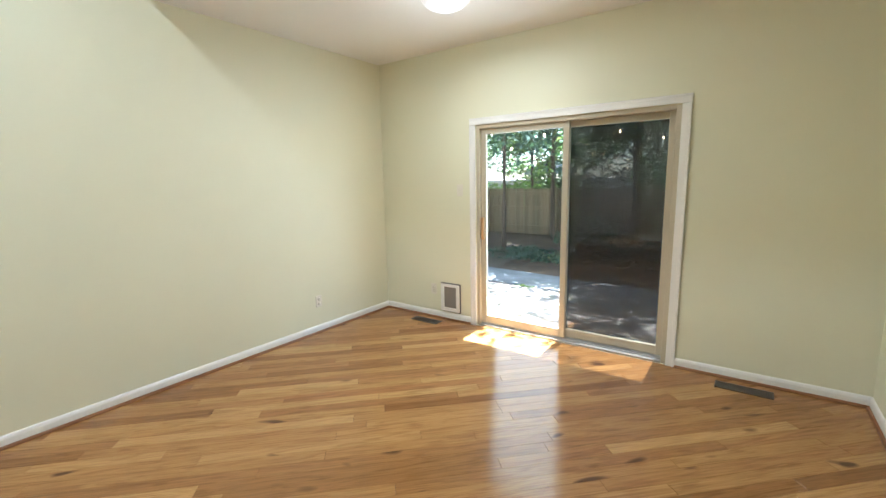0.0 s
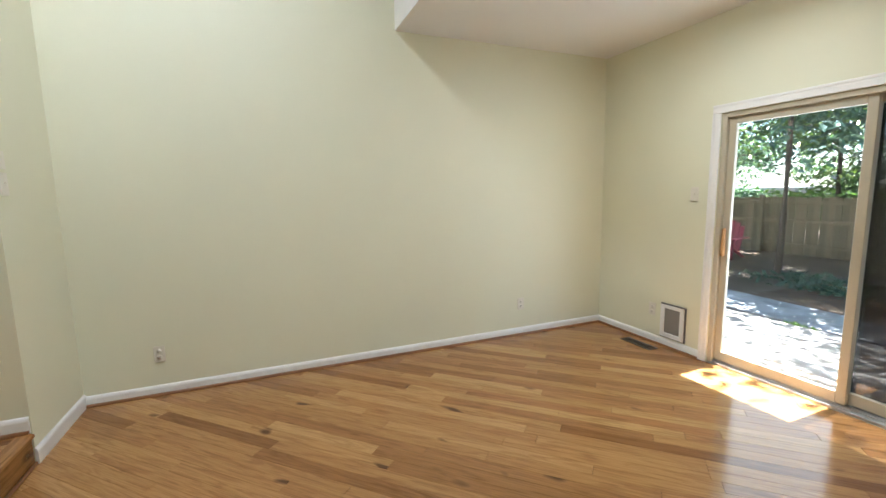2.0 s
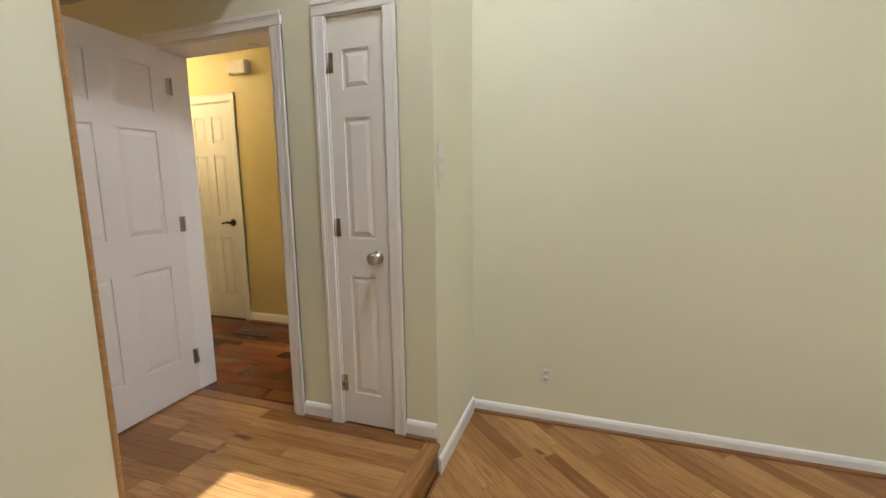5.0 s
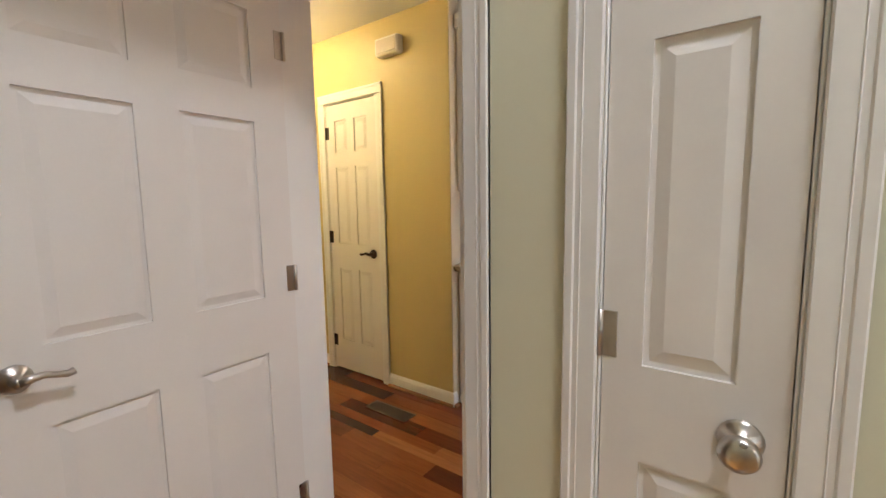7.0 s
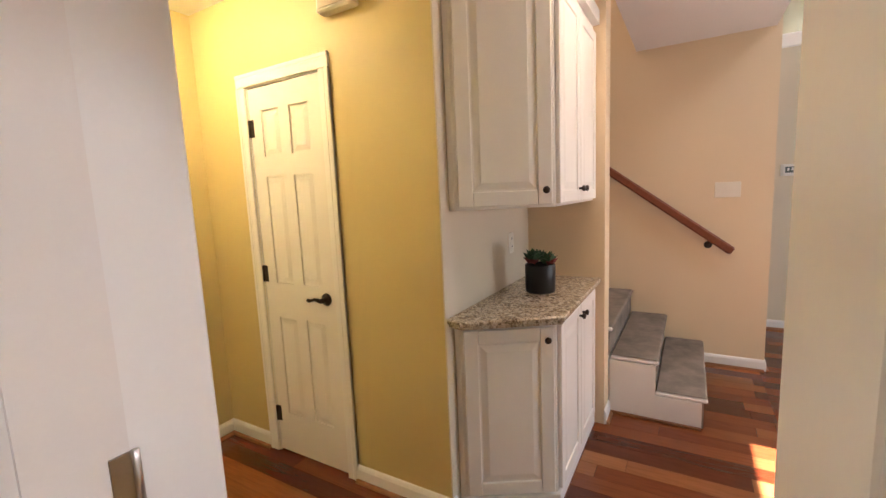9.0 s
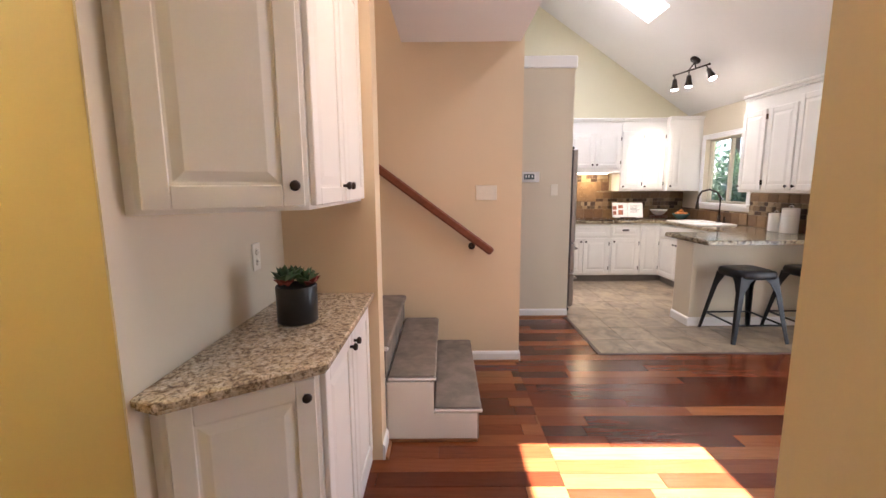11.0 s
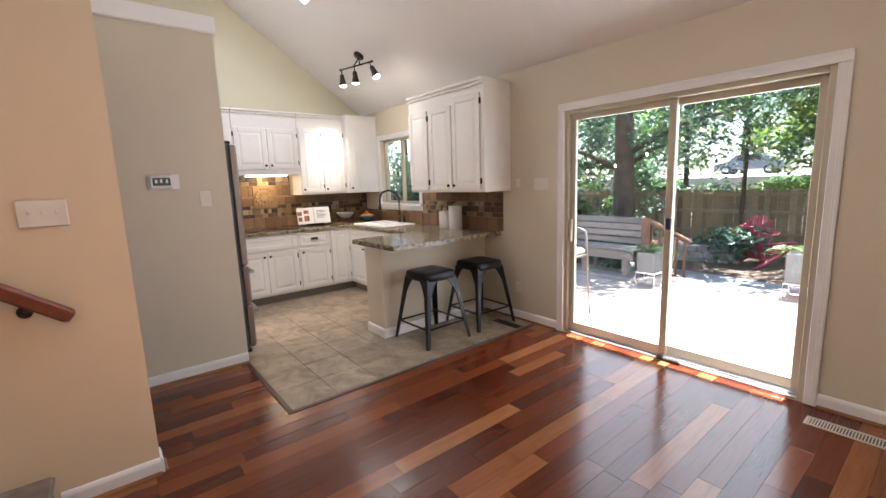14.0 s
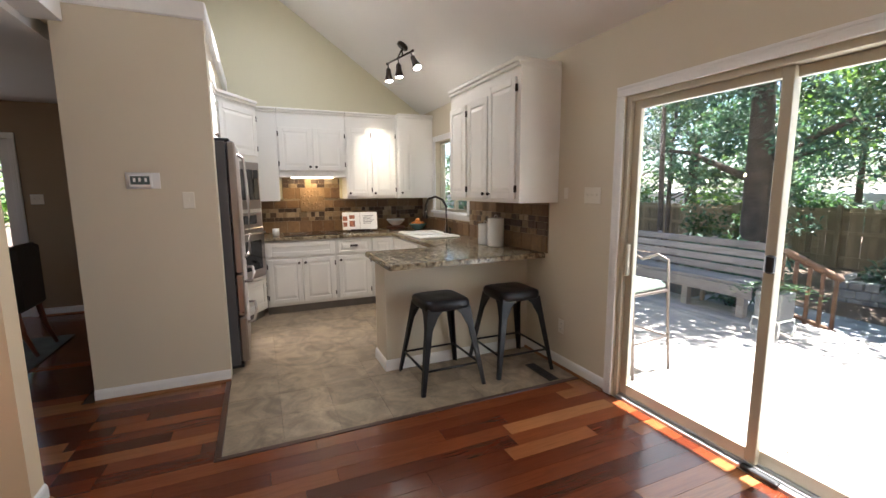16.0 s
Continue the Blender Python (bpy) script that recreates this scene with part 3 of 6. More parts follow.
def lever(side, flip):
    """A lever handle with a round rose on the face at side (-1 or 1)."""
    s = Shape()
    turn = pose(0, 0, 0, 90 if side < 0 else -90)
    s.lathe([(0.032, 0), (0.033, 0.004), (0.030, 0.010), (0.016, 0.014), (0.011, 0.02), (0.011, 0.048)], 18, turn)
    y = side * 0.045
    s.tube([(0, y, 0), (flip * 0.02, y, 0.004), (flip * 0.04, y, 0.006), (flip * 0.06, y, 0.0), (flip * 0.08, y, -0.005), (flip * 0.092, y * 0.95, -0.002)], [0.010, 0.010, 0.008, 0.0075, 0.008, 0.009], 8)
    return s


def knob(side):
    s = Shape()
    s.lathe([(0.033, 0), (0.034, 0.004), (0.030, 0.009), (0.013, 0.014), (0.012, 0.034), (0.022, 0.040), (0.029, 0.050), (0.030, 0.058), (0.026, 0.066), (0.014, 0.070)], 20, pose(0, 0, 0, 90 if side < 0 else -90))
    return s


def hinge_shape(side, t, tall=0.09):
    y = side * t / 2
    s = Shape().box(-0.001, y, -tall / 2, 0.028, y + side * 0.0025, tall / 2, 0.001)
    s.tube([(-0.004, y + side * 0.005, -tall / 2), (-0.004, y + side * 0.005, tall / 2)], 0.006, 8)
    return s


SIX_COLS = lambda w: [(0.115, w / 2 - 0.055), (w / 2 + 0.055, w - 0.115)]
SIX_ROWS = [(0.235, 0.80), (0.99, 1.56), (1.665, 1.90)]


def door(name, label, m, w, h, cols, rows, hw_mat, handle, hinge_side, handle_sides=(-1, 1)):
    """A hinged leaf whose hinges lie at local x=0."""
    t = 0.035
    ob = thing(name, None, None, label, "door", m)
    fr, panels = panel_leaf(w, h, t, cols, rows)
    part("leaf", fr, DOOR_WHITE, ob)
    for p in panels:
        part("panel", p, DOOR_WHITE, ob)
    for sgn in handle_sides:
        sh = lever(sgn, -1) if handle == "lever" else knob(sgn)
        part("handle", sh, hw_mat, ob, "metal door " + handle, pose(w - 0.062, sgn * t / 2, 0.90 if handle == "knob" else 0.93))
    for z in (0.22, h / 2 + 0.03, h - 0.20):
        part("hinge", hinge_shape(hinge_side, t), hw_mat, ob, "metal butt hinge", pose(0, 0, z))
    return ob


HALL_W = 0.785
door("open_door", "white six-panel door standing open at the hall doorway", pose(-2.645, -2.428, 0.012, 0, 0, 2.5), HALL_W, 2.02, SIX_COLS(HALL_W), SIX_ROWS, NICKEL, "lever", 1)
door("closet_door", "narrow white three-panel closet door, closed", pose(CW - 0.02, -1.331, 0.012, 0, 0, 90), 0.289, 2.026, [(0.072, 0.217)], [(0.17, 0.80), (0.99, 1.57), (1.70, 1.88)], NICKEL, "knob", -1, (-1,))
door("hall_door", "white six-panel door, closed in the gold hall wall", pose(HW - 0.02, -3.757, 0.012, 0, 0, 90), 0.524, 2.016, [(0.09, 0.225), (0.30, 0.435)], SIX_ROWS, BRONZE, "lever", -1, (-1,))


# ---- patio doors ----
def patio_door(name, label, x0, x1, z0, z1, y, screen):
    ob = thing(name, None, None, label, "sliding door", kind="structure")
    s = Shape()
    f = 0.036
    s.box(x0, y + 0.01, z0, x0 + f, y + 0.135, z1, 0.003).box(x1 - f, y + 0.01, z0, x1, y + 0.135, z1, 0.003)
    s.box(x0 + f, y + 0.01, z1 - f, x1 - f, y + 0.135, z1, 0.003)
    part("frame", s, TAN_ALU, ob, "tan metal door frame")
    tr = Shape().box(x0 + f, y + 0.004, z0 - 0.004, x1 - f, y + 0.135, z0 + 0.018, 0.002)
    for k in (0.040, 0.078, 0.116):
        tr.box(x0 + f, y + k - 0.003, z0 + 0.018, x1 - f, y + k + 0.003, z0 + 0.030)
    part("track", tr, ALU, ob, "grey aluminium sill track")
    mid = (x0 + x1) / 2
    for a, b, yy in ((x0 + f, mid + 0.03, y + 0.042), (mid - 0.03, x1 - f, y + 0.082)):
        s = Shape()
        st, th = 0.052, 0.032
        lo, hi = z0 + 0.032, z1 - f
        s.box(a, yy, lo, a + st, yy + th, hi, 0.003).box(b - st, yy, lo, b, yy + th, hi, 0.003)
        s.box(a + st, yy, lo, b - st, yy + th, lo + 0.075, 0.003).box(a + st, yy, hi - 0.05, b - st, yy + th, hi, 0.003)
        sash = part("sash", s, TAN_ALU, ob, "tan sliding sash")
        pane = part("pane", Shape().box(a + st - 0.006, yy + 0.013, lo + 0.069, b - st + 0.006, yy + 0.019, hi - 0.044), GLASS, sash, "clear glass pane")
        pane.visible_shadow = False
    if screen:
        pane = part("insect_screen", Shape().box(mid, y + 0.118, z0 + 0.03, x1 - f, y + 0.120, z1 - f), SCREEN, ob, "dark insect screen")
    hz = z0 + 0.98
    part("handle", Shape().box(x0 + f + 0.012, y + 0.008, hz - 0.11, x0 + f + 0.036, y + 0.042, hz + 0.11, 0.008), HONEY if screen else TAN_ALU, ob, "pull handle")
    if not screen:
        part("latch", Shape().box(mid - 0.005, y + 0.012, hz + 0.06, mid + 0.035, y + 0.045, hz + 0.15, 0.008), BLACK, ob, "black plastic latch")
        part("foot_lock", Shape().box(mid - 0.02, y - 0.004, z0 + 0.002, mid + 0.16, y + 0.03, z0 + 0.03, 0.006), BLACK, ob, "black foot lock")
    return ob


def screen_mat():
    m, nt, b = nodes_of("dark_insect_screen", 0.8)
    b.inputs["Base Color"].default_value = (0.006, 0.007, 0.009, 1)
    tr, mx = nt.nodes.new("ShaderNodeBsdfTransparent"), nt.nodes.new("ShaderNodeMixShader")
    n = noise_of(nt, 3.0)
    nt.links.new(ramp(nt, n, [(0.3, (0.70,) * 3), (0.7, (0.76,) * 3)]), mx.inputs[0])
    nt.links.new(tr.outputs[0], mx.inputs[1]), nt.links.new(b.outputs[0], mx.inputs[2])
    nt.links.new(mx.outputs[0], nt.nodes["Material Output"].inputs[0])
    return m


SCREEN = screen_mat()
patio_door("door_1", "tan framed sliding glass patio door of the den", *DD, DN, True)
patio_door("door_2", "tan framed sliding glass patio door of the dining area", *KD, KN, False)
win = thing("window_1", None, None, "kitchen sliding window in a tan frame", "window", kind="structure")
s = Shape()
for x0, x1, z0, z1 in ((WIN[0], WIN[0] + 0.03, WIN[2], WIN[3]), (WIN[1] - 0.03, WIN[1], WIN[2], WIN[3]), (WIN[0] + 0.03, WIN[1] - 0.03, WIN[2], WIN[2] + 0.03), (WIN[0] + 0.03, WIN[1] - 0.03, WIN[3] - 0.03, WIN[3]), (-8.82, -8.77, WIN[2] + 0.03, WIN[3] - 0.03)):
    s.box(x0, KN + 0.06, z0, x1, KN + 0.10, z1, 0.003)
part("window_frame", s, TAN_ALU, win)
for x0, x1 in ((WIN[0] + 0.03, -8.82), (-8.77, WIN[1] - 0.03)):
    pane = part("pane", Shape().box(x0, KN + 0.078, WIN[2] + 0.03, x1, KN + 0.083, WIN[3] - 0.03), GLASS, win)
    pane.visible_shadow = False
# glazed door of the far room
far = thing("door_3", None, None, "white glazed door of the far room", "door", kind="structure")
s = Shape()
for y0, y1, z0, z1 in ((-3.615, -3.515, 0, 2.05), (-2.815, -2.715, 0, 2.05), (-3.515, -2.815, 0, 0.25), (-3.515, -2.815, 1.95, 2.05)):
    s.box(-10.38, y0, z0, -10.34, y1, z1, 0.003)
part("door_frame", s, TRIM, far)
pane = part("pane", Shape().box(-10.365, -3.515, 0.25, -10.36, -2.815, 1.95), GLASS, far)
pane.visible_shadow = False

# ---- skylights ----
def skylight(name, x0, x1):
    ob = thing(name, None, None, "skylight with a white frame in the vault", "skylight", kind="structure")
    zc, ang = 2.5 + SLOPE * (KN - 0.2675) + 0.16, -math.degrees(math.atan(SLOPE))
    half = 0.4325 * math.hypot(1, SLOPE)
    m = pose((x0 + x1) / 2, 0.2675, zc, ang)
    w = (x1 - x0) / 2
    s = Shape().box(-w - 0.06, -half - 0.06, 0, -w, half + 0.06, 0.08, 0.004).box(w, -half - 0.06, 0, w + 0.06, half + 0.06, 0.08, 0.004)
    s.box(-w, -half - 0.06, 0, w, -half, 0.08, 0.004).box(-w, half, 0, w, half + 0.06, 0.08, 0.004)
    part("frame", s, TRIM, ob, m=m)
    p = part("pane", Shape().box(-w - 0.02, -half - 0.02, 0.05, w + 0.02, half + 0.02, 0.056), GLASS, ob, m=m)
    p.visible_shadow = False


for x0, x1 in SKY:
    skylight("skylight_1", x0, x1)
sk = thing("skylight_2", None, None, "skylight in the high den ceiling", "skylight", kind="structure")
part("frame", Shape().box(-2.16, -0.49, 3.925, -2.10, 0.13, 4.0).box(-1.50, -0.49, 3.925, -1.44, 0.13, 4.0).box(-2.10, -0.49, 3.925, -1.50, -0.43, 4.0).box(-2.10, 0.07, 3.925, -1.50, 0.13, 4.0), TRIM, sk)
# grey tint added only to weaken the sun patch on the platform
p = part("pane", Shape().box(-2.12, -0.45, 3.95, -1.48, 0.09, 3.956), SUN_DIM_GLASS, sk, "unseen pane, tinted grey to dim the sun patch below")

# ---- cabinets ----
def granite(name, base, dark, light, scale=70.0):
    m, nt, b = nodes_of(name, 0.16)
    n1, n2, n3 = noise_of(nt, scale, 5.0, warp=0.6), noise_of(nt, scale * 0.4, 4.0, warp=1.5), noise_of(nt, scale * 2.5, 3.0)
    c = ramp(nt, n2, [(0.32, dark), (0.45, base), (0.62, light), (0.75, base)])
    c = mixc(nt, 0.85, c, ramp(nt, n1, [(0.36, (0.22, 0.17, 0.13)), (0.47, (0.85, 0.82, 0.76)), (0.7, (1.25, 1.2, 1.1))]), "MULTIPLY")
    c = mixc(nt, 0.5, c, ramp(nt, n3, [(0.35, (0.4, 0.36, 0.32)), (0.5, (1, 1, 1))]), "MULTIPLY")
    nt.links.new(c, b.inputs["Base Color"])
    bump(nt, b, n1, 0.03, 0.001)
    return m


GRANITE = granite("speckled_brown_granite", (0.42, 0.35, 0.25), (0.17, 0.12, 0.08), (0.62, 0.56, 0.46))
KITCHEN_TOP = granite("veined_brown_granite", (0.25, 0.20, 0.13), (0.075, 0.052, 0.035), (0.44, 0.39, 0.29), 30.0)


def cab_front(w, h, rim=0.058, t=0.02):
    """A cabinet door: a frame with a raised panel; local x across, front at y=-t, z up."""
    s = Shape()
    s.box(0.003, -t + 0.007, 0.003, w - 0.003, 0, h - 0.003)
    for a, b, c, d in ((0, rim, 0, h), (w - rim, w, 0, h), (rim, w - rim, 0, rim), (rim, w - rim, h - rim, h)):
        s.box(a, -t, c, b, 0, d, 0.003)
    g, k = rim + 0.008, rim + 0.036
    if w > 2 * k + 0.02 and h > 2 * k + 0.02:
        y0, y1 = -t + 0.007, -t + 0.0005
        a = [(g, y0, g), (w - g, y0, g), (w - g, y0, h - g), (g, y0, h - g)]
        b = [(k, y1, k), (w - k, y1, k), (w - k, y1, h - k), (k, y1, h - k)]
        s.add(a + b, [(4, 5, 6, 7)] + [(i, (i + 1) % 4, 4 + (i + 1) % 4, 4 + i) for i in range(4)])
    return s


def small_knob():
    return Shape().lathe([(0.006, 0), (0.006, 0.012), (0.014, 0.018), (0.0155, 0.024), (0.012, 0.030), (0.004, 0.032)], 14, pose(0, 0, 0, 90))


def cup_pull():
    s = Shape()
    v, n = [], 10
    for j in range(5):
        b = j / 4 * math.pi / 2
        for i in range(n + 1):
            a = math.pi * i / n
            v.append((0.045 * math.cos(a) * math.cos(b * 0.5), -0.026 * math.sin(b), 0.02 * math.sin(a) * math.cos(b) + 0.004))
    f = [(j * (n + 1) + i, j * (n + 1) + i + 1, (j + 1) * (n + 1) + i + 1, (j + 1) * (n + 1) + i) for j in range(4) for i in range(n)]
    return s.add(v, f, smooth=True).box(-0.048, -0.004, 0.0, 0.048, 0, 0.026, 0.002)


def cab_doors(ob, fronts, knob_mat, hinges=True):
    """fronts: (x0, x1, z0, z1, kind, knob x, knob z, hinge side)."""
    for x0, x1, z0, z1, kind, kx, kz, hs in fronts:
        d = part("drawer" if kind == "drawer" else "door", cab_front(x1 - x0, z1 - z0, 0.03 if kind == "drawer" else 0.055), CAB_WHITE, ob, m=pose(x0, 0, z0))
        if kind == "drawer":
            part("pull", cup_pull(), knob_mat, d, "dark bronze cup pull", pose(kx - x0, -0.02, kz - z0))
        elif kind == "door":
            part("knob", small_knob(), knob_mat, d, "dark bronze knob", pose(kx - x0, -0.02, kz - z0))
        if hinges and hs:
            hx = -0.012 if hs < 0 else x1 - x0 - 0.001
            for z in (0.08, z1 - z0 - 0.08):
                part("hinge", Shape().box(hx, -0.023, z - 0.028, hx + 0.013, -0.001, z + 0.028, 0.003), knob_mat, d, "dark bronze hinge")


def cabinet(name, label, m, w, d, h, fronts, toe=0.0, crown=0.0, knob_mat=None, hinges=True, group="", material=None):
    ob = thing(name, None, None, label, "cabinet", m, group)
    s = Shape()
    if toe:
        s.box(0.0, 0.06, 0, w, d, toe)
    s.box(0, 0, toe, w, d, h, 0.002)
    part("body", s, material or CAB_WHITE, ob)
    if toe:
        part("toe_kick", Shape().box(0, 0.045, 0.001, w, 0.059, toe - 0.002), TOE, ob, "dark grey toe kick")
    if crown:
        c = Shape().box(-0.0, -0.018, h - 0.002, w, d, h + crown * 0.45, 0.004).box(0, -0.034, h + crown * 0.45, w, d, h + crown, 0.006)
        part("crown", c, CAB_WHITE, ob, "white crown moulding")
    cab_doors(ob, fronts, knob_mat or BRONZE, hinges)
    return ob


TOE = surface("grey_vinyl_toe_kick", (0.20, 0.175, 0.155), 0.5, vary=0.15, big=6, small=80)
G = "kitchen cabinets"
# base units along the gable wall; front at x = -9.16
FX, FY = -9.16, 1.38
BH = 0.876
def base_fronts(w, n=2, drawer=True, panel=False):
    out, step = [], (w - 0.03) / n
    for i in range(n):
        x0, x1 = 0.015 + i * step + 0.006, 0.015 + (i + 1) * step - 0.006
        left = (i % 2 == 0) if n > 1 else True
        out.append((x0, x1, 0.13, 0.66, "door", x1 - 0.03 if left else x0 + 0.03, 0.61, -1 if left else 1))
    return out

w = 0.80
cabinet("cooktop_cabinet", "white kitchen base cabinet under the cooktop", pose(FX, -0.16, 0, 0, 0, 90), w, 0.61, BH,
        base_fronts(w) + [(0.02, w - 0.02, 0.69, 0.86, "blank", 0, 0, 0)], 0.10, group=G)
cabinet("drawer_cabinet", "white kitchen base cabinet with a drawer", pose(FX, 0.642, 0, 0, 0, 90), 0.44, 0.61, BH,
        [(0.02, 0.42, 0.13, 0.66, "door", 0.05, 0.61, 1), (0.02, 0.42, 0.69, 0.86, "drawer", 0.22, 0.765, 0)], 0.10, group=G)
cabinet("corner_cabinet", "white kitchen corner base cabinet", pose(FX, 1.084, 0, 0, 0, 90), 0.90, 0.61, BH, [(0.01, 0.28, 0.13, 0.86, "blank", 0, 0, 0)], 0.10, group=G)
cabinet("sink_cabinet", "white kitchen base cabinet under the sink", pose(-9.155, FY, 0), 0.95, 0.62, BH,
        base_fronts(0.95) + [(0.02, 0.93, 0.69, 0.86, "blank", 0, 0, 0)], 0.10, group=G)
cabinet("dishwasher_cabinet", "white kitchen base cabinet near the peninsula", pose(-8.20, FY, 0), 0.72, 0.62, BH, base_fronts(0.72) + [(0.02, 0.70, 0.69, 0.86, "blank", 0, 0, 0)], 0.10, group=G)
# uppers on the gable wall; front at x = -9.45
UX = -9.45
def two_up(w, z0, z1):
    h = w / 2
    return [(0.012, h - 0.008, z0, z1, "door", h - 0.035, z0 + 0.045, -1), (h + 0.008, w - 0.012, z0, z1, "door", h + 0.035, z0 + 0.045, 1)]

cabinet("hood_cabinet", "white two-door cabinet over the cooktop", pose(UX, 0.055, 1.62, 0, 0, 90), 0.80, 0.325, 0.755, two_up(0.80, 0.075, 0.585), crown=0.05, group=G)
cabinet("filler_cabinet", "plain white tall upper filler panel", pose(UX, -0.20, 1.33, 0, 0, 90), 0.253, 0.325, 1.045, [], crown=0.05, group=G)
cabinet("wall_cabinet", "white two-door wall cabinet lit by a spotlight", pose(UX, 0.857, 1.345, 0, 0, 90), 0.66, 0.325, 1.03,
        [(0.012, 0.322, 0.03, 0.885, "door", 0.04, 0.07, 1), (0.338, 0.648, 0.03, 0.885, "door", 0.366, 0.07, 1)], crown=0.05, group=G)
cabinet("corner_wall_cabinet", "white corner wall cabinet", pose(UX + 0.10, 1.519, 1.345, 0, 0, 90), 0.49, 0.42, 1.035, [(0.012, 0.22, 0.03, 0.885, "door", 0.04, 0.07, 0)], crown=0.05, group=G)
# uppers on the north wall
cabinet("wall_cabinet", "white three-door wall cabinet above the peninsula", pose(-7.955, 1.645, 1.345), 1.25, 0.37, 1.02,
        [(0.012, 0.36, 0.03, 0.885, "door", 0.04, 0.07, 1), (0.40, 0.77, 0.03, 0.885, "door", 0.735, 0.07, 0), (0.79, 1.20, 0.03, 0.945, "door", 0.825, 0.07, 1)], crown=0.06, group=G)
# oven tower on the diagonal and cabinet above the refrigerator
A, B = Vector((-8.62, -0.52)), Vector((-9.16, -0.165))
def local_frame(p, q):
    d = (q - p).normalized()
    return pose(p.x, p.y, 0, 0, 0, math.degrees(math.atan2(d.y, d.x))), (q - p).length
TW, tower_w = local_frame(A, B)
tower = cabinet("oven_tower", "tall white cabinet with built-in microwave and wall oven", TW, tower_w, 0.45, 2.36,
                [(0.03, tower_w - 0.03, 0.14, 0.46, "door", 0.08, 0.40, 1), (0.03, tower_w - 0.03, 1.83, 2.31, "door", 0.08, 1.88, 1)], 0.10, 0.06, group=G)
ov = thing("wall_oven", None, None, "stainless steel wall oven built into the tower", "oven", TW @ pose(0.045, 0, 0.50))
ow = tower_w - 0.09
part("body", Shape().box(0, -0.025, 0, ow, 0.42, 0.72, 0.004), STEEL, ov)
part("oven_door", Shape().box(0.005, -0.045, 0.01, ow - 0.005, -0.026, 0.56, 0.006), STEEL, ov)
part("oven_window", Shape().box(0.07, -0.049, 0.10, ow - 0.07, -0.0455, 0.42, 0.002), SMOKE, ov, "black oven glass")
part("oven_handle", Shape().tube([(0.05, -0.046, 0.50), (0.05, -0.085, 0.50), (ow - 0.05, -0.085, 0.50), (ow - 0.05, -0.046, 0.50)], 0.011), STEEL, ov)
part("control_panel", Shape().box(0.10, -0.030, 0.60, ow - 0.10, -0.0255, 0.69, 0.002), SMOKE, ov, "black control panel")
mw = thing("microwave", None, None, "stainless built-in microwave with a black window", "microwave", TW @ pose(0.045, 0, 1.26))
part("body", Shape().box(0, -0.025, 0, ow, 0.42, 0.50, 0.004), STEEL, mw)
part("window", Shape().box(0.05, -0.035, 0.10, ow - 0.13, -0.0255, 0.42, 0.003), SMOKE, mw, "black microwave window")
part("control_panel", Shape().box(ow - 0.115, -0.033, 0.10, ow - 0.03, -0.0255, 0.42, 0.002), SMOKE, mw)
cabinet("fridge_cabinet", "white cabinet above the refrigerator", pose(-7.63, -0.52, 1.86, 0, 0, 180), 0.985, 0.72, 0.50,
        [(0.02, 0.48, 0.03, 0.45, "door", 0.45, 0.07, -1), (0.505, 0.965, 0.03, 0.45, "door", 0.535, 0.07, 1)], 0, 0.06, group=G)
fr = thing("refrigerator", None, None, "stainless french-door refrigerator with dark grey sides", "refrigerator", pose(-7.655, -0.405, 0, 0, 0, 180) @ Matrix.Diagonal((1, 1, 1.02, 1)))
part("body", Shape().box(0, 0, 0.03, 0.90, 0.70, 1.80, 0.006), FRIDGE_SIDE, fr, "dark grey side panels")
part("top_hinge", Shape().box(0.03, -0.03, 1.801, 0.12, 0.09, 1.825, 0.006), BLACK, fr)
part("door", Shape().box(0.002, -0.065, 0.78, 0.447, -0.004, 1.80, 0.012), STEEL, fr, "stainless door")
part("door", Shape().box(0.453, -0.065, 0.78, 0.898, -0.004, 1.80, 0.012), STEEL, fr, "stainless door")
part("drawer", Shape().box(0.002, -0.065, 0.43, 0.898, -0.004, 0.772, 0.012), STEEL, fr, "stainless drawer")
part("drawer", Shape().box(0.002, -0.065, 0.05, 0.898, -0.004, 0.422, 0.012), STEEL, fr, "stainless drawer")
for x in (0.40, 0.50):
    part("handle", Shape().tube([(x, -0.065, 0.85), (x, -0.11, 0.88), (x, -0.13, 1.3), (x, -0.11, 1.70), (x, -0.065, 1.73)], 0.012), STEEL, fr)
for z in (0.70, 0.36):
    part("handle", Shape().tube([(0.08, -0.065, z), (0.10, -0.12, z), (0.45, -0.135, z), (0.80, -0.12, z), (0.82, -0.065, z)], 0.012), STEEL, fr)
part("foot_grille", Shape().box(0.02, -0.02, 0.0, 0.88, 0.6, 0.03), BLACK, fr)

# countertops
top = thing("countertop", None, None, "speckled brown granite worktop along two walls with a peninsula", "countertop")
part("back_run", Shape().prism([(-9.16 + 0.03, -0.17), (-9.16 + 0.03, 1.349), (KW, 1.349), (KW, -0.17)], BH, 0.914, 0.005), KITCHEN_TOP, top)
part("sink_run", Shape().prism([(KW, 1.35), (-7.621, 1.35), (-7.621, KN), (KW, KN)], BH, 0.914, 0.005), KITCHEN_TOP, top)
part("peninsula_top", Shape().prism([(-7.62, 0.655), (-6.84, 0.655), (-6.86, KN), (-7.62, KN)], BH - 0.004, 0.915, 0.008), KITCHEN_TOP, top)
part("peninsula_edge", Shape().box(-7.615, 0.643, 0.872, -6.85, 0.655, 0.905, 0.006), KITCHEN_TOP, top)
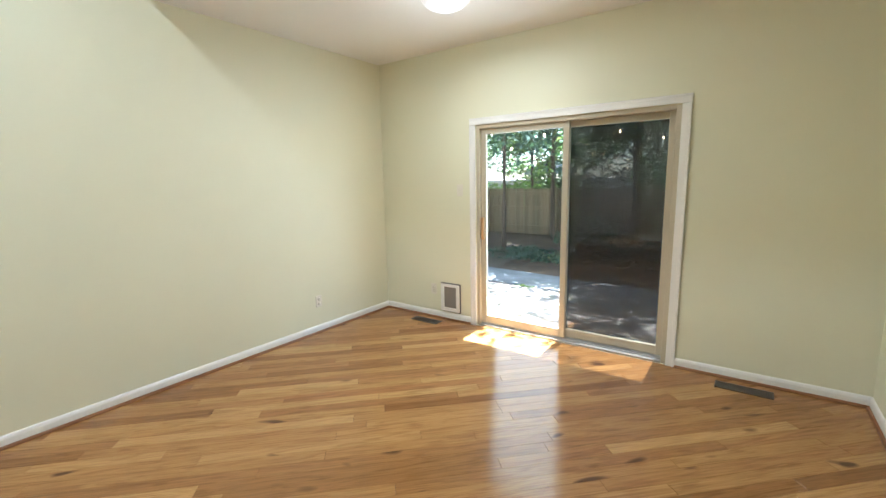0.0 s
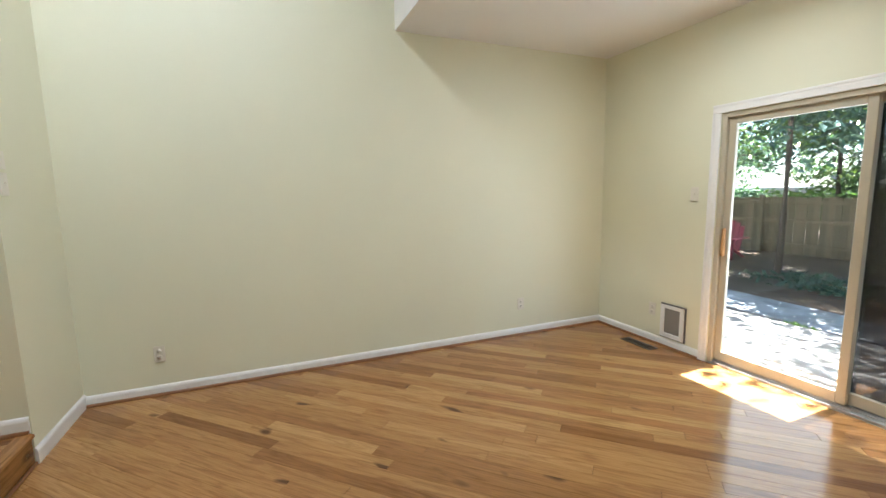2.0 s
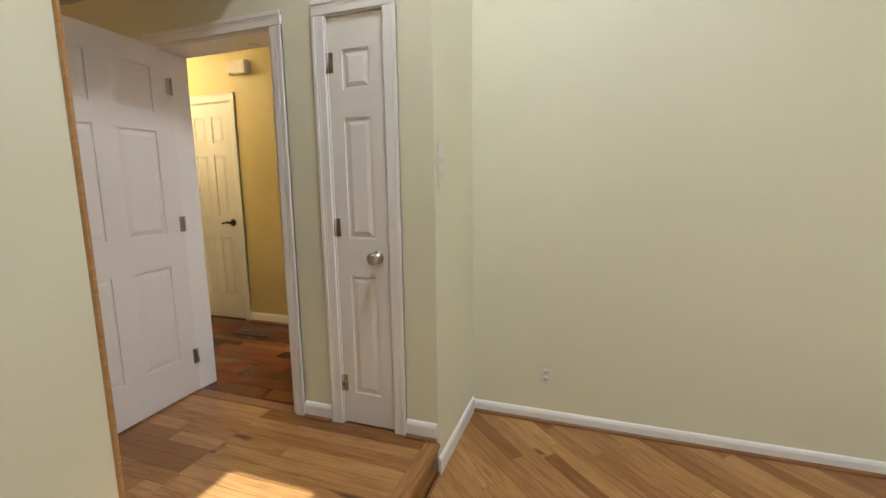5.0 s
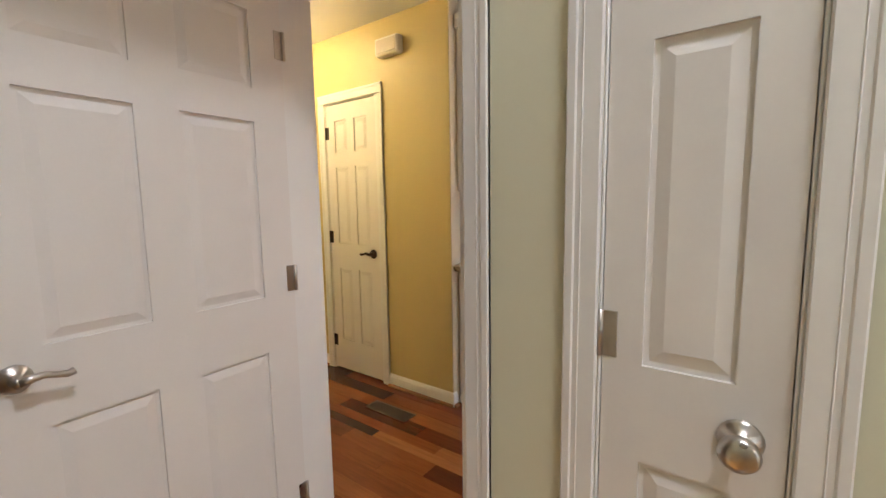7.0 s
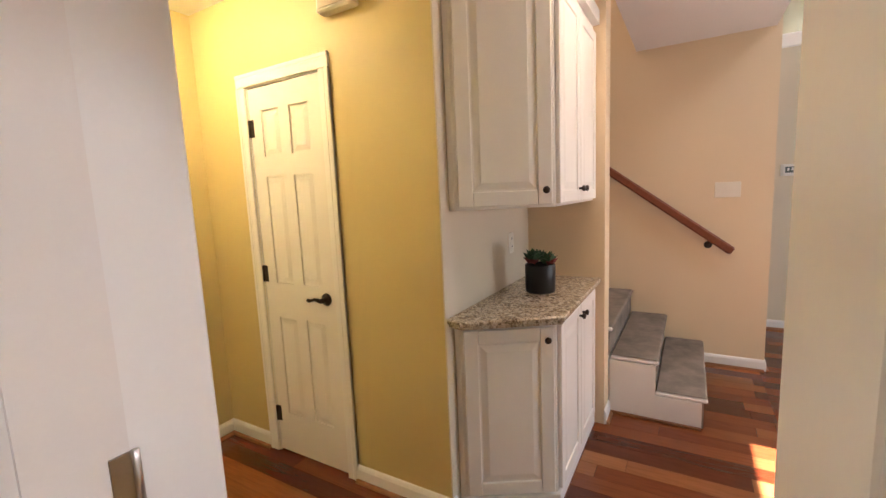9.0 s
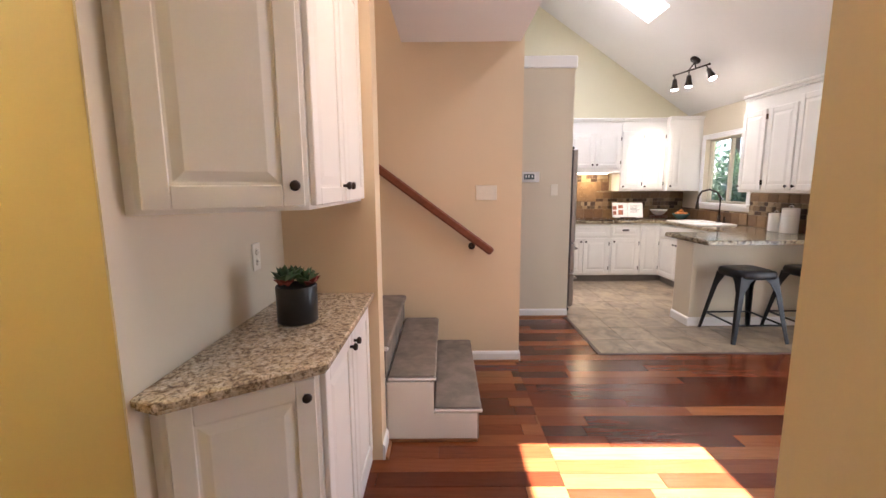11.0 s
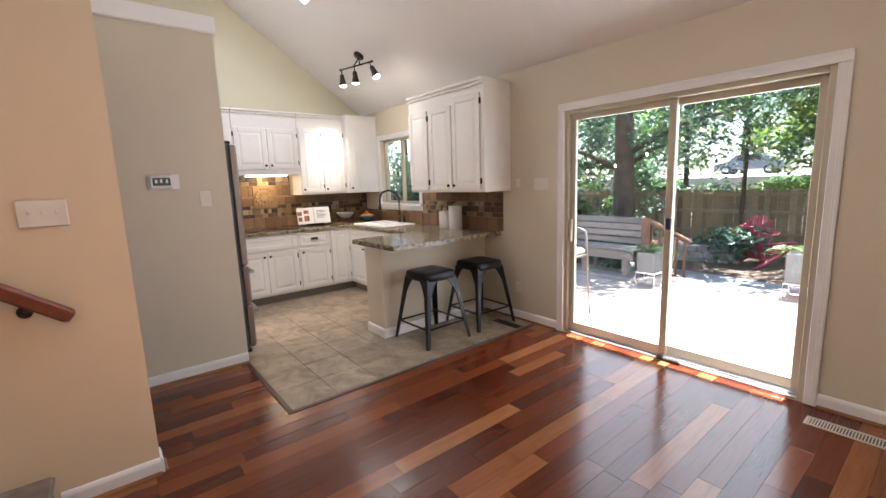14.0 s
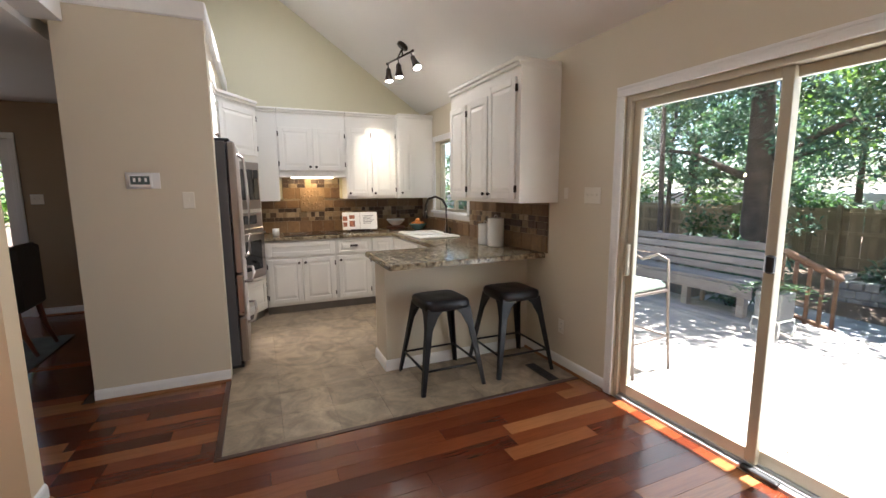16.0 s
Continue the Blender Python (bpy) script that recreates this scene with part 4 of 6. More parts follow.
pen = thing("peninsula", Shape().box(-7.42, 0.68, 0, -7.115, KN, 0.871), BEIGE_WALL, "beige painted peninsula half wall under the worktop", "half wall", kind="structure")
skirting("baseboard_peninsula", (-7.115, 0.68), (-7.115, KN), 0, -1, False)
skirting("baseboard_peninsula", (-7.43, 0.68), (-7.10, 0.68), 0, -1, False)
cabinet("peninsula_cabinet", "white base cabinet of the peninsula", pose(-7.425, 1.37, 0, 0, 0, 270), 0.68, 0.0 + 0.01, 0.868, [(0.02, 0.66, 0.13, 0.84, "blank", 0, 0, 0)], 0.0, group=G)

# ---- backsplash tiles ----
def tile_mat(name, stops, rough=0.35):
    m, nt, b = nodes_of(name, rough)
    rnd = nt.nodes.new("ShaderNodeObjectInfo").outputs["Random"]
    tone = ramp(nt, rnd, stops)
    n1 = noise_of(nt, 30.0, 5.0, warp=1.0)
    nt.links.new(mixc(nt, 0.6, tone, ramp(nt, n1, [(0.3, (0.6, 0.56, 0.52)), (0.65, (1.15, 1.12, 1.05))]), "MULTIPLY"), b.inputs["Base Color"])
    bump(nt, b, n1, 0.25, 0.002)
    return m


SPLASH = tile_mat("tumbled_stone_splash_tile", [(0.0, (0.13, 0.068, 0.030)), (0.35, (0.19, 0.11, 0.052)), (0.7, (0.24, 0.15, 0.075)), (1.0, (0.16, 0.095, 0.055))])
ACCENT = tile_mat("mixed_accent_tile", [(0.0, (0.05, 0.03, 0.02)), (0.3, (0.10, 0.06, 0.035)), (0.5, (0.07, 0.045, 0.03)), (0.62, (0.33, 0.25, 0.15)), (0.8, (0.18, 0.11, 0.055)), (1.0, (0.42, 0.34, 0.23))])
MEDAL = surface("carved_stone_medallion", (0.27, 0.175, 0.09), 0.5, vary=0.15, big=14, small=120, relief=0.3)
GROUT = surface("sand_grout", (0.30, 0.24, 0.16), 0.9, vary=0.1, big=8, small=150, relief=0.2)


def splash(name, m, w, h, hole=None):
    """Rows of stone tile with a band of mixed accents; local x along the wall, y out of it (-y front)."""
    ob = thing(name, Shape().box(0, 0, 0, w, 0.008, h), GROUT, "stone tile backsplash with mixed accent tiles", "backsplash", m, kind="structure")
    rng = random.Random(int(w * 100))
    z = 0.0
    rows = [(0.145, False), (0.05, True), (0.065, True), (0.05, True), (0.10, False), (0.10, False), (0.10, False), (0.10, False)]
    for rh, accent in rows:
        if z + 0.02 > h:
            break
        z1 = min(z + rh, h)
        x = 0.0
        while x < w - 0.01:
            tw = rng.choice((0.05, 0.075, 0.10)) if accent else 0.15
            x1 = min(x + tw, w)
            cx, cz = (x + x1) / 2, (z + z1) / 2
            if not (hole and hole[0] < cx < hole[1] and hole[2] < cz < hole[3]):
                hx, hz = (x1 - x) / 2 - 0.002, (z1 - z) / 2 - 0.002
                if hx > 0.003 and hz > 0.003:
                    part("tile", Shape().box(-hx, -0.010 - rng.random() * 0.002, -hz, hx, 0, hz, 0.002), ACCENT if accent else SPLASH, ob, m=pose(cx, 0, cz))
            x = x1
        z = z1
    return ob


bs = splash("backsplash_gable", pose(KW + 0.009, -0.165, 0.915, 0, 0, 90), 2.18, 0.43)
hs = splash("backsplash_cooktop", pose(KW + 0.0091, 0.10, 1.346, 0, 0, 90), 0.72, 0.28)
med = thing("medallion", Shape().box(-0.155, -0.016, -0.155, 0.155, 0, 0.155, 0.004), MEDAL, "square carved stone medallion in the backsplash", "tile", pose(KW + 0.022, 0.46, 1.335, 0, 0, 90))
for r, n in ((0.115, 16), (0.06, 8)):
    for i in range(n):
        a = 2 * math.pi * i / n
        part("petal", Shape().lathe([(0.014, 0), (0.012, 0.004), (0.004, 0.007)], 8, pose(r * math.cos(a), -0.016, r * math.sin(a), 90)), MEDAL, med)
part("ring", Shape().tube([(0.135 * math.cos(a), -0.017, 0.135 * math.sin(a)) for a in [2 * math.pi * i / 28 for i in range(29)]], 0.005, 6), MEDAL, med)
splash("backsplash_north", pose(-8.24, KN - 0.009, 0.915), 1.42, 0.43)
splash("backsplash_sink", pose(KW + 0.02, KN - 0.009, 0.915), 1.51, 0.165)

# ---- stools ----
def stool(m):
    ob = thing("bar_stool", None, None, "dark gunmetal metal counter stool with splayed legs", "stool", m, "stools at the peninsula")
    s = Shape()
    hw = 0.178
    prof = [(hw - 0.010, 0.575), (hw, 0.59), (hw, 0.632), (hw - 0.008, 0.648), (hw - 0.03, 0.656), (0.05, 0.646)]
    rings = []
    for r, z in prof:
        c = min(0.05, r * 0.6)
        ring = []
        for qx, qy, a0 in ((1, 1, 0), (-1, 1, 90), (-1, -1, 180), (1, -1, 270)):
            for k in range(4):
                a = radians(a0 + 30 * k)
                ring.append((qx * (r - c) + c * math.cos(a), qy * (r - c) + c * math.sin(a), z))
        rings.append(ring)
    k = 16
    f = [tuple(range(k - 1, -1, -1)), tuple(range((len(rings) - 1) * k, len(rings) * k))]
    for r in range(len(rings) - 1):
        f += [(r * k + i, r * k + (i + 1) % k, r * k + k + (i + 1) % k, r * k + k + i) for i in range(k)]
    s.add(sum(rings, []), f, smooth=True)
    part("seat", s, GUNMETAL, ob, "dark metal seat pan")
    for sx in (-1, 1):
        for sy in (-1, 1):
            leg = Shape()
            v = []
            for z, o, wd in ((0.60, 0.170, 0.135), (0.545, 0.178, 0.085), (0.45, 0.192, 0.048), (0.0, 0.258, 0.028)):
                # an angle section open to the inside
                t = 0.010
                v += [(sx * o, sy * o, z), (sx * (o - wd), sy * o, z), (sx * (o - wd), sy * (o - t), z), (sx * (o - t), sy * (o - t), z), (sx * (o - t), sy * (o - wd), z), (sx * o, sy * (o - wd), z)]
            q = [(6 * r + i, 6 * r + (i + 1) % 6, 6 * r + 6 + (i + 1) % 6, 6 * r + 6 + i) for r in range(3) for i in range(6)] + [tuple(range(6)), tuple(range(23, 17, -1))]
            leg.add(v, q)
            part("leg", leg, GUNMETAL, ob)
    o = 0.218
    for a, b in (((-o, -o), (o, -o)), ((o, -o), (o, o)), ((o, o), (-o, o)), ((-o, o), (-o, -o))):
        part("stretcher", Shape().tube([(*a, 0.165), (*b, 0.165)], 0.009, 8), GUNMETAL, ob)
    return ob


st = stool(pose(-6.83, 1.03, 0.002, 0, 0, 1))
copy_thing(st, pose(-6.842, 1.668, 0.002, 0, 0, -1))

# ---- stairs ----
CARPET = surface("grey_brown_carpet", (0.255, 0.215, 0.178), 0.95, vary=0.25, big=9, small=260, relief=0.9, spec=0.1)
stairs = thing("staircase", None, None, "stairs with grey carpeted treads and white open sides", "stairs", kind="structure")
for i in range(11):
    y, z = -1.62 - 0.26 * i, 0.19 * (i + 1)
    wx = -5.15 if i < 2 else -5.122
    st_ = part("step", Shape().box(-6.249, y - 0.262, z - 0.19 + 0.001, wx, y - 0.02, z - 0.03, 0.002), TRIM, stairs, "white painted step side")
    c = Shape().box(-6.249, y - 0.262, z - 0.03, wx - 0.012, y + 0.012, z, 0.010)
    c.box(-6.249, y - 0.020, z - 0.19 + 0.001, wx - 0.012, y - 0.006, z - 0.03)
    part("tread_carpet", c, CARPET, st_, "grey-brown cut pile carpet")
    if i < 3:
        part("nosing", Shape().box(wx - 0.012, y - 0.262, z - 0.024, wx + 0.006, y + 0.014, z - 0.002, 0.007), TRIM, st_, "white painted nosing")
fixed("stair_core", Shape().box(-6.24, -1.88, 0.0, -5.16, -1.64, 0.13).box(-6.24, -2.15, 0.0, -5.16, -1.90, 0.30).box(-6.24, -2.40, 0.0, -5.16, -2.16, 0.5), TRIM, "white stair core", "stairs")
# white closed side under the second and third steps
part("side_panel", Shape().prism([(-1.636, 0.002), (-1.636, 0.164), (-1.882, 0.164), (-1.882, 0.352), (-2.148, 0.352), (-2.148, 0.002)], 0, 0.012, m=Matrix(((0, 0, 1, -5.150), (1, 0, 0, 0), (0, 1, 0, 0), (0, 0, 0, 1)))), TRIM, stairs, "white stair side panel")
part("shoe_moulding", Shape().box(-5.137, -2.148, 0.0, -5.124, -1.636, 0.018, 0.004), SHOE, stairs, "dark stained shoe moulding")
rail = thing("handrail", None, None, "reddish brown wooden handrail on bronze brackets", "handrail")
p0, p1 = Vector((-6.175, -1.445, 0.925)), Vector((-6.175, -4.2, 0.925 + 0.744 * 2.755))
d = (p1 - p0).normalized()
m = Matrix.Translation(p0) @ Matrix(((1, 0, 0), d.to_tuple(), Vector((1, 0, 0)).cross(d).to_tuple())).transposed().to_4x4()
part("rail", Shape().box(-0.021, 0, -0.032, 0.021, (p1 - p0).length, 0.032, 0.012), RAIL_WOOD, rail, m=m)
for y in (-1.60, -2.75, -3.9):
    z = 0.925 - 0.744 * (y + 1.445)
    b = Shape().lathe([(0.028, 0), (0.028, 0.006), (0.012, 0.012), (0.010, 0.03)], 14, pose(-6.25, y, z - 0.075, 0, 90))
    b.tube([(-6.225, y, z - 0.075), (-6.19, y, z - 0.078), (-6.176, y, z - 0.06), (-6.175, y, z - 0.03)], 0.008, 8)
    part("bracket", b, BRONZE, rail, "dark bronze bracket")

# ---- hall niche ----
NA, NB = Vector((-3.955, -2.58)), Vector((-4.175, -2.218))
NX = -4.965
MD, diag = local_frame(NA, NB)
for nm, lab, z0, z1, kz in (("niche_base_cabinet", "white corner base cabinet with an angled door in the niche", 0.0, 0.876, 0.80), ("niche_wall_cabinet", "white corner wall cabinet with an angled door in the niche", 1.37, 2.38, 1.44)):
    ob = thing(nm, None, None, lab, "cabinet", pose(0, 0, z0))
    h = z1 - z0
    poly = [(NX, -2.605), (-3.955, -2.605), (NA.x, NA.y), (NB.x, NB.y), (NX, NB.y)]
    part("body", Shape().prism(poly, 0, h), CAB_WHITE, ob)
    zb = 0.075 if z0 == 0 else 0.012
    zt = h - (0.025 if z0 == 0 else 0.10)
    dw, sw = diag - 0.03, (NB.x - NX) / 2 - 0.018
    d1 = part("door", cab_front(dw, zt - zb, 0.062), CAB_WHITE, ob, m=MD @ pose(0.015, 0, zb))
    kn = zt - zb - 0.05 if z0 == 0 else 0.06
    part("knob", small_knob(), BRONZE, d1, "dark bronze knob", pose(dw - 0.032, -0.02, kn))
    for i in range(2):
        d2 = part("door", cab_front(sw, zt - zb, 0.055), CAB_WHITE, ob, m=pose(NB.x - 0.012 - i * (sw + 0.012), NB.y, zb, 0, 0, 180))
        part("knob", small_knob(), BRONZE, d2, "dark bronze knob", pose(sw - 0.03 if i == 0 else 0.03, -0.02, kn))
    if z0 > 0:
        off = [(NX, -2.605), (-3.935, -2.605), (NA.x + 0.035, NA.y + 0.02), (NB.x + 0.015, NB.y + 0.035), (NX, NB.y + 0.035)]
        part("crown", Shape().prism(off, h - 0.055, h + 0.03, 0.01), CAB_WHITE, ob, "white crown moulding")
    else:
        off = [(NX, -2.605), (-3.95, -2.605), (NA.x + 0.012, NA.y + 0.006), (NB.x + 0.006, NB.y + 0.014), (NX, NB.y + 0.014)]
        part("plinth", Shape().prism(off, 0.002, 0.062, 0.006), TRIM, ob, "white plinth moulding")
poly = [(-4.968, -2.607), (-3.90, -2.607), (-3.872, -2.53), (-4.118, -2.168), (-4.968, -2.168)]
nt_ = thing("niche_countertop", None, None, "speckled brown granite countertop on the niche cabinet", "countertop")
part("slab", Shape().prism(poly, 0.893, 0.915, 0.006), GRANITE, nt_)
lip = [(-4.968, -2.607), (-3.912, -2.607), (-3.886, -2.533), (-4.124, -2.18), (-4.968, -2.18)]
part("edge_moulding", Shape().prism(lip, 0.877, 0.8925, 0.004), GRANITE, nt_, "stepped granite edge")
pot = thing("succulent", None, None, "small green succulent in a black pot on the granite", "plant", pose(-4.52, -2.395, 0.916) @ Matrix.Scale(1.28, 4))
POT = surface("matte_black_ceramic", (0.012, 0.012, 0.013), 0.4, vary=0.2, big=10, small=120, relief=0.05)
part("pot", Shape().lathe([(0.055, 0), (0.060, 0.004), (0.061, 0.11), (0.059, 0.114), (0.054, 0.112), (0.053, 0.095), (0.001, 0.094)], 28), POT, pot, "black cylindrical pot")
SUCC = surface("succulent_green", (0.045, 0.10, 0.04), 0.5, vary=0.35, big=25, small=120, relief=0.1)
SUCC_RED = surface("succulent_red", (0.22, 0.035, 0.03), 0.5, vary=0.3, big=25, small=120, relief=0.1)
rng = random.Random(8)
for k in range(7):
    cx, cy, cz = rng.uniform(-0.04, 0.04), rng.uniform(-0.035, 0.035), 0.105 + rng.random() * 0.05
    for i in range(12):
        a, tilt = i * 2.4 + k, 20 + 5 * i
        leaf = Shape().add([(0, 0, 0), (0.012, 0.014, 0.004), (0.034, 0, 0.008), (0.012, -0.014, 0.004), (0.013, 0, -0.004), (0.014, 0, 0.010)],
                           [(0, 3, 5), (3, 2, 5), (2, 1, 5), (1, 0, 5), (0, 1, 4), (1, 2, 4), (2, 3, 4), (3, 0, 4)])
        part("leaf", leaf, SUCC_RED if k < 2 and i < 9 else SUCC, pot, m=pose(cx, cy, cz, 0, -tilt * 0.9 + 10, math.degrees(a)) @ Matrix.Scale(1.35, 4))

# ---- plates, vents, small fixtures ----
def plate(name, label, m, w, h, kind):
    """A wall plate in the local xz plane facing -y; kind: outlet, toggles:n or blank."""
    ob = thing(name, None, None, label, "wall plate", m)
    part("cover", Shape().box(-w / 2, -0.006, -h / 2, w / 2, 0, h / 2, 0.003), PLATE, ob)
    if kind == "outlet":
        for z in (-0.022, 0.022):
            soc = part("socket", Shape().lathe([(0.016, 0), (0.016, 0.002)], 16, pose(0, -0.006, z, 90)), PLATE, ob)
            for x in (-0.006, 0.006):
                part("slot", Shape().box(x - 0.001, -0.0088, z - 0.002, x + 0.001, -0.0081, z + 0.008), BLACK, ob)
    elif kind.startswith("t"):
        n = int(kind[1:])
        for i in range(n):
            x = (i - (n - 1) / 2) * 0.046
            part("toggle", Shape().box(x - 0.005, -0.016, -0.004, x + 0.005, -0.006, 0.012, 0.002), PLATE, ob)
    return ob


E_, N_, S_, W_ = 90, 0, 180, 270     # turn so that the plate faces east, south, north, west
plate("outlet", "ivory outlet on the den wall", pose(DW + 0.001, 2.65, 0.13, 0, 0, E_), 0.07, 0.115, "outlet")
plate("outlet", "ivory outlet on the den wall", pose(DW + 0.001, -0.345, 0.12, 0, 0, E_), 0.07, 0.115, "outlet")
plate("outlet", "ivory outlet beside the pet door", pose(-2.585, DN - 0.001, 0.13), 0.07, 0.115, "outlet")
plate("light_switch", "cream switch beside the patio door", pose(-2.235, DN - 0.001, 1.17), 0.07, 0.115, "t1")
plate("light_switch", "cream switch on the return wall", pose(-2.68, -0.80 + 0.001, 1.30, 0, 0, S_), 0.07, 0.115, "t1")
plate("light_switch", "cream switch on the return wall", pose(-2.68, -0.80 + 0.001, 1.42, 0, 0, S_), 0.07, 0.09, "b")
plate("light_switch", "three-gang ivory switch on the stair wall", pose(-6.249, -1.487, 1.385, 0, 0, E_), 0.165, 0.115, "t3")
plate("light_switch", "single ivory switch on the partition", pose(-7.449, -0.65, 1.391, 0, 0, E_), 0.075, 0.118, "t1")
plate("light_switch", "three-gang ivory switch by the patio door", pose(-6.325, KN - 0.001, 1.405), 0.165, 0.115, "t3")
plate("light_switch", "small cream sensor plate", pose(-6.61, KN - 0.001, 1.42), 0.05, 0.085, "b")
plate("outlet", "ivory outlet by the stools", pose(-6.62, KN - 0.001, 0.34), 0.07, 0.115, "outlet")
plate("outlet", "cream outlet in the cabinet niche", pose(-4.66, -2.609, 1.15, 0, 0, S_), 0.07, 0.115, "outlet")
plate("light_switch", "ivory switch on the gold end wall", pose(-3.72, -4.199, 1.22, 0, 0, S_), 0.12, 0.115, "t2")
plate("light_switch", "two-gang ivory switch on the brown wall", pose(-10.299, -2.525, 1.375, 0, 0, E_), 0.12, 0.115, "t2")
th = thing("thermostat", None, None, "white thermostat with a small grey screen", "thermostat", pose(-7.449, -0.91, 1.528, 0, 0, E_))
part("wall_plate", Shape().box(-0.10, -0.008, -0.055, 0.10, 0, 0.055, 0.003), TRIM, th)
part("case", Shape().box(-0.085, -0.028, -0.048, 0.055, -0.008, 0.048, 0.008), TRIM, th)
LCD = surface("thermostat_screen", (0.10, 0.13, 0.13), 0.2, vary=0.1, relief=0)
part("screen", Shape().box(-0.068, -0.0305, -0.026, 0.042, -0.0282, 0.03), LCD, th, "grey display")
for x, zz in ((-0.045, 0.004), (-0.015, 0.006), (0.02, 0.004)):
    part("digit", Shape().box(x - 0.007, -0.0318, zz - 0.012, x + 0.007, -0.0306, zz + 0.014), TRIM, th)


def vent(name, label, m, w, d, mat):
    ob = thing(name, None, None, label, "floor vent", m)
    s = Shape().box(-w / 2, -d / 2, 0, w / 2, -d / 2 + 0.014, 0.006, 0.002).box(-w / 2, d / 2 - 0.014, 0, w / 2, d / 2, 0.006, 0.002)
    s.box(-w / 2, -d / 2 + 0.014, 0, -w / 2 + 0.014, d / 2 - 0.014, 0.006, 0.002).box(w / 2 - 0.014, -d / 2 + 0.014, 0, w / 2, d / 2 - 0.014, 0.006, 0.002)
    part("frame", s, mat, ob)
    part("backing", Shape().box(-w / 2 + 0.012, -d / 2 + 0.012, 0.0005, w / 2 - 0.012, d / 2 - 0.012, 0.0015), BLACK, ob)
    n = int((w - 0.03) / 0.013)
    for i in range(n):
        x = -w / 2 + 0.02 + i * (w - 0.04) / max(1, n - 1)
        part("slat", Shape().box(x - 0.003, -d / 2 + 0.014, 0.0015, x + 0.003, d / 2 - 0.014, 0.005), mat, ob)
    return ob


VENT_BROWN = surface("brown_vent_enamel", (0.10, 0.075, 0.05), 0.45, 0.3, vary=0.15)
VENT_CREAM = surface("cream_vent_enamel", (0.62, 0.52, 0.40), 0.4, vary=0.1)
vent("floor_vent", "brown metal floor vent by the den corner", pose(-2.58, 3.475, F + 0.001), 0.33, 0.11, VENT_BROWN)
vent("floor_vent", "brown metal floor vent beside the patio door", pose(0.15, 3.48, F + 0.001), 0.33, 0.11, VENT_BROWN)
vent("floor_vent", "brown metal floor vent in the hall", pose(-3.60, -2.90, 0.001, 0, 0, 90), 0.34, 0.11, VENT_BROWN)
vent("floor_vent", "dark floor vent in the stone tile", pose(-6.58, 1.80, 0.002), 0.33, 0.09, BLACK)
vent("floor_vent", "cream metal floor vent beside the patio door", pose(-3.98, 1.79, 0.001), 0.46, 0.11, VENT_CREAM)
pd = thing("pet_door", None, None, "white framed pet door with a grey flap", "pet door", pose(-2.365, DN - 0.001, 0.06))
PETF = surface("grey_pet_flap", (0.25, 0.23, 0.21), 0.6, vary=0.1)
part("outer_frame", Shape().box(-0.125, -0.012, -0.155, 0.125, 0, 0.155, 0.004), FRIDGE_SIDE, pd, "dark outer edge")
for x0, x1, z0, z1 in ((-0.115, -0.075, -0.145, 0.145), (0.075, 0.115, -0.145, 0.145), (-0.075, 0.075, -0.145, -0.105), (-0.075, 0.075, 0.115, 0.145)):
    part("inner_frame", Shape().box(x0, -0.026, z0, x1, -0.012, z1, 0.004), TRIM, pd)
part("flap", Shape().box(-0.075, -0.018, -0.105, 0.075, -0.0125, 0.115), PETF, pd, "grey flap")
ch = thing("door_chime", None, None, "cream door chime box high on the hall wall", "door chime", pose(HW + 0.001, -3.06, 2.30, 0, 0, E_))
part("case", Shape().box(-0.10, -0.06, -0.055, 0.10, 0, 0.055, 0.008), PLATE, ch)
part("grille", Shape().box(-0.085, -0.064, -0.04, 0.085, -0.0605, 0.04, 0.002), VENT_CREAM, ch)
# ceiling lamps
MILK = glow("dim_milk_glass", (0.95, 0.97, 1.0), 0.02)
MILK_WARM = glow("lit_warm_milk_glass", (1.0, 0.78, 0.4), 5.0)
for nm, lab, x, y, z, mt, r in (("ceiling_light", "round milk-glass flush light on the den ceiling", -1.67, 2.63, 2.50, MILK, 0.17), ("ceiling_light", "warm milk-glass flush light on the hall ceiling", -3.35, -3.75, 2.50, MILK_WARM, 0.14)):
    ob = thing(nm, None, None, lab, "ceiling light", pose(x, y, z))
    part("base", Shape().lathe([(r * 0.9, -0.025), (r * 0.95, -0.02), (r * 0.95, 0)], 28), TRIM, ob)
    part("bowl", Shape().lathe([(0.01, -0.105), (r * 0.4, -0.10), (r * 0.75, -0.075), (r * 0.95, -0.045), (r, -0.026)], 28), mt, ob, "milk glass bowl")
# track light
tl = thing("track_light", None, None, "dark bronze three-spot light on the vault", "ceiling light", pose(-8.46, 1.32, 2.5 + SLOPE * (KN - 1.32)))
part("canopy", Shape().lathe([(0.060, -0.024), (0.064, -0.014), (0.06, 0)], 22, pose(0, 0, 0, -math.degrees(math.atan(SLOPE)))), BRONZE, tl)
part("stem", Shape().tube([(0, 0, -0.01), (-0.02, -0.02, -0.06), (-0.08, -0.04, -0.115)], 0.008).tube([(0, 0, -0.01), (0.02, -0.02, -0.06), (0.06, -0.03, -0.122)], 0.008), BRONZE, tl)
part("bar", Shape().tube([(-0.37, -0.07, -0.10), (-0.05, -0.035, -0.118), (0.27, 0.01, -0.13)], 0.010), BRONZE, tl)
for x, y, z in ((-0.37, -0.07, -0.10), (0.27, 0.01, -0.13)):
    part("finial", Shape().lathe([(0.001, -0.016), (0.012, -0.010), (0.016, 0), (0.012, 0.010), (0.001, 0.016)], 12, pose(x, y, z)), BRONZE, tl)
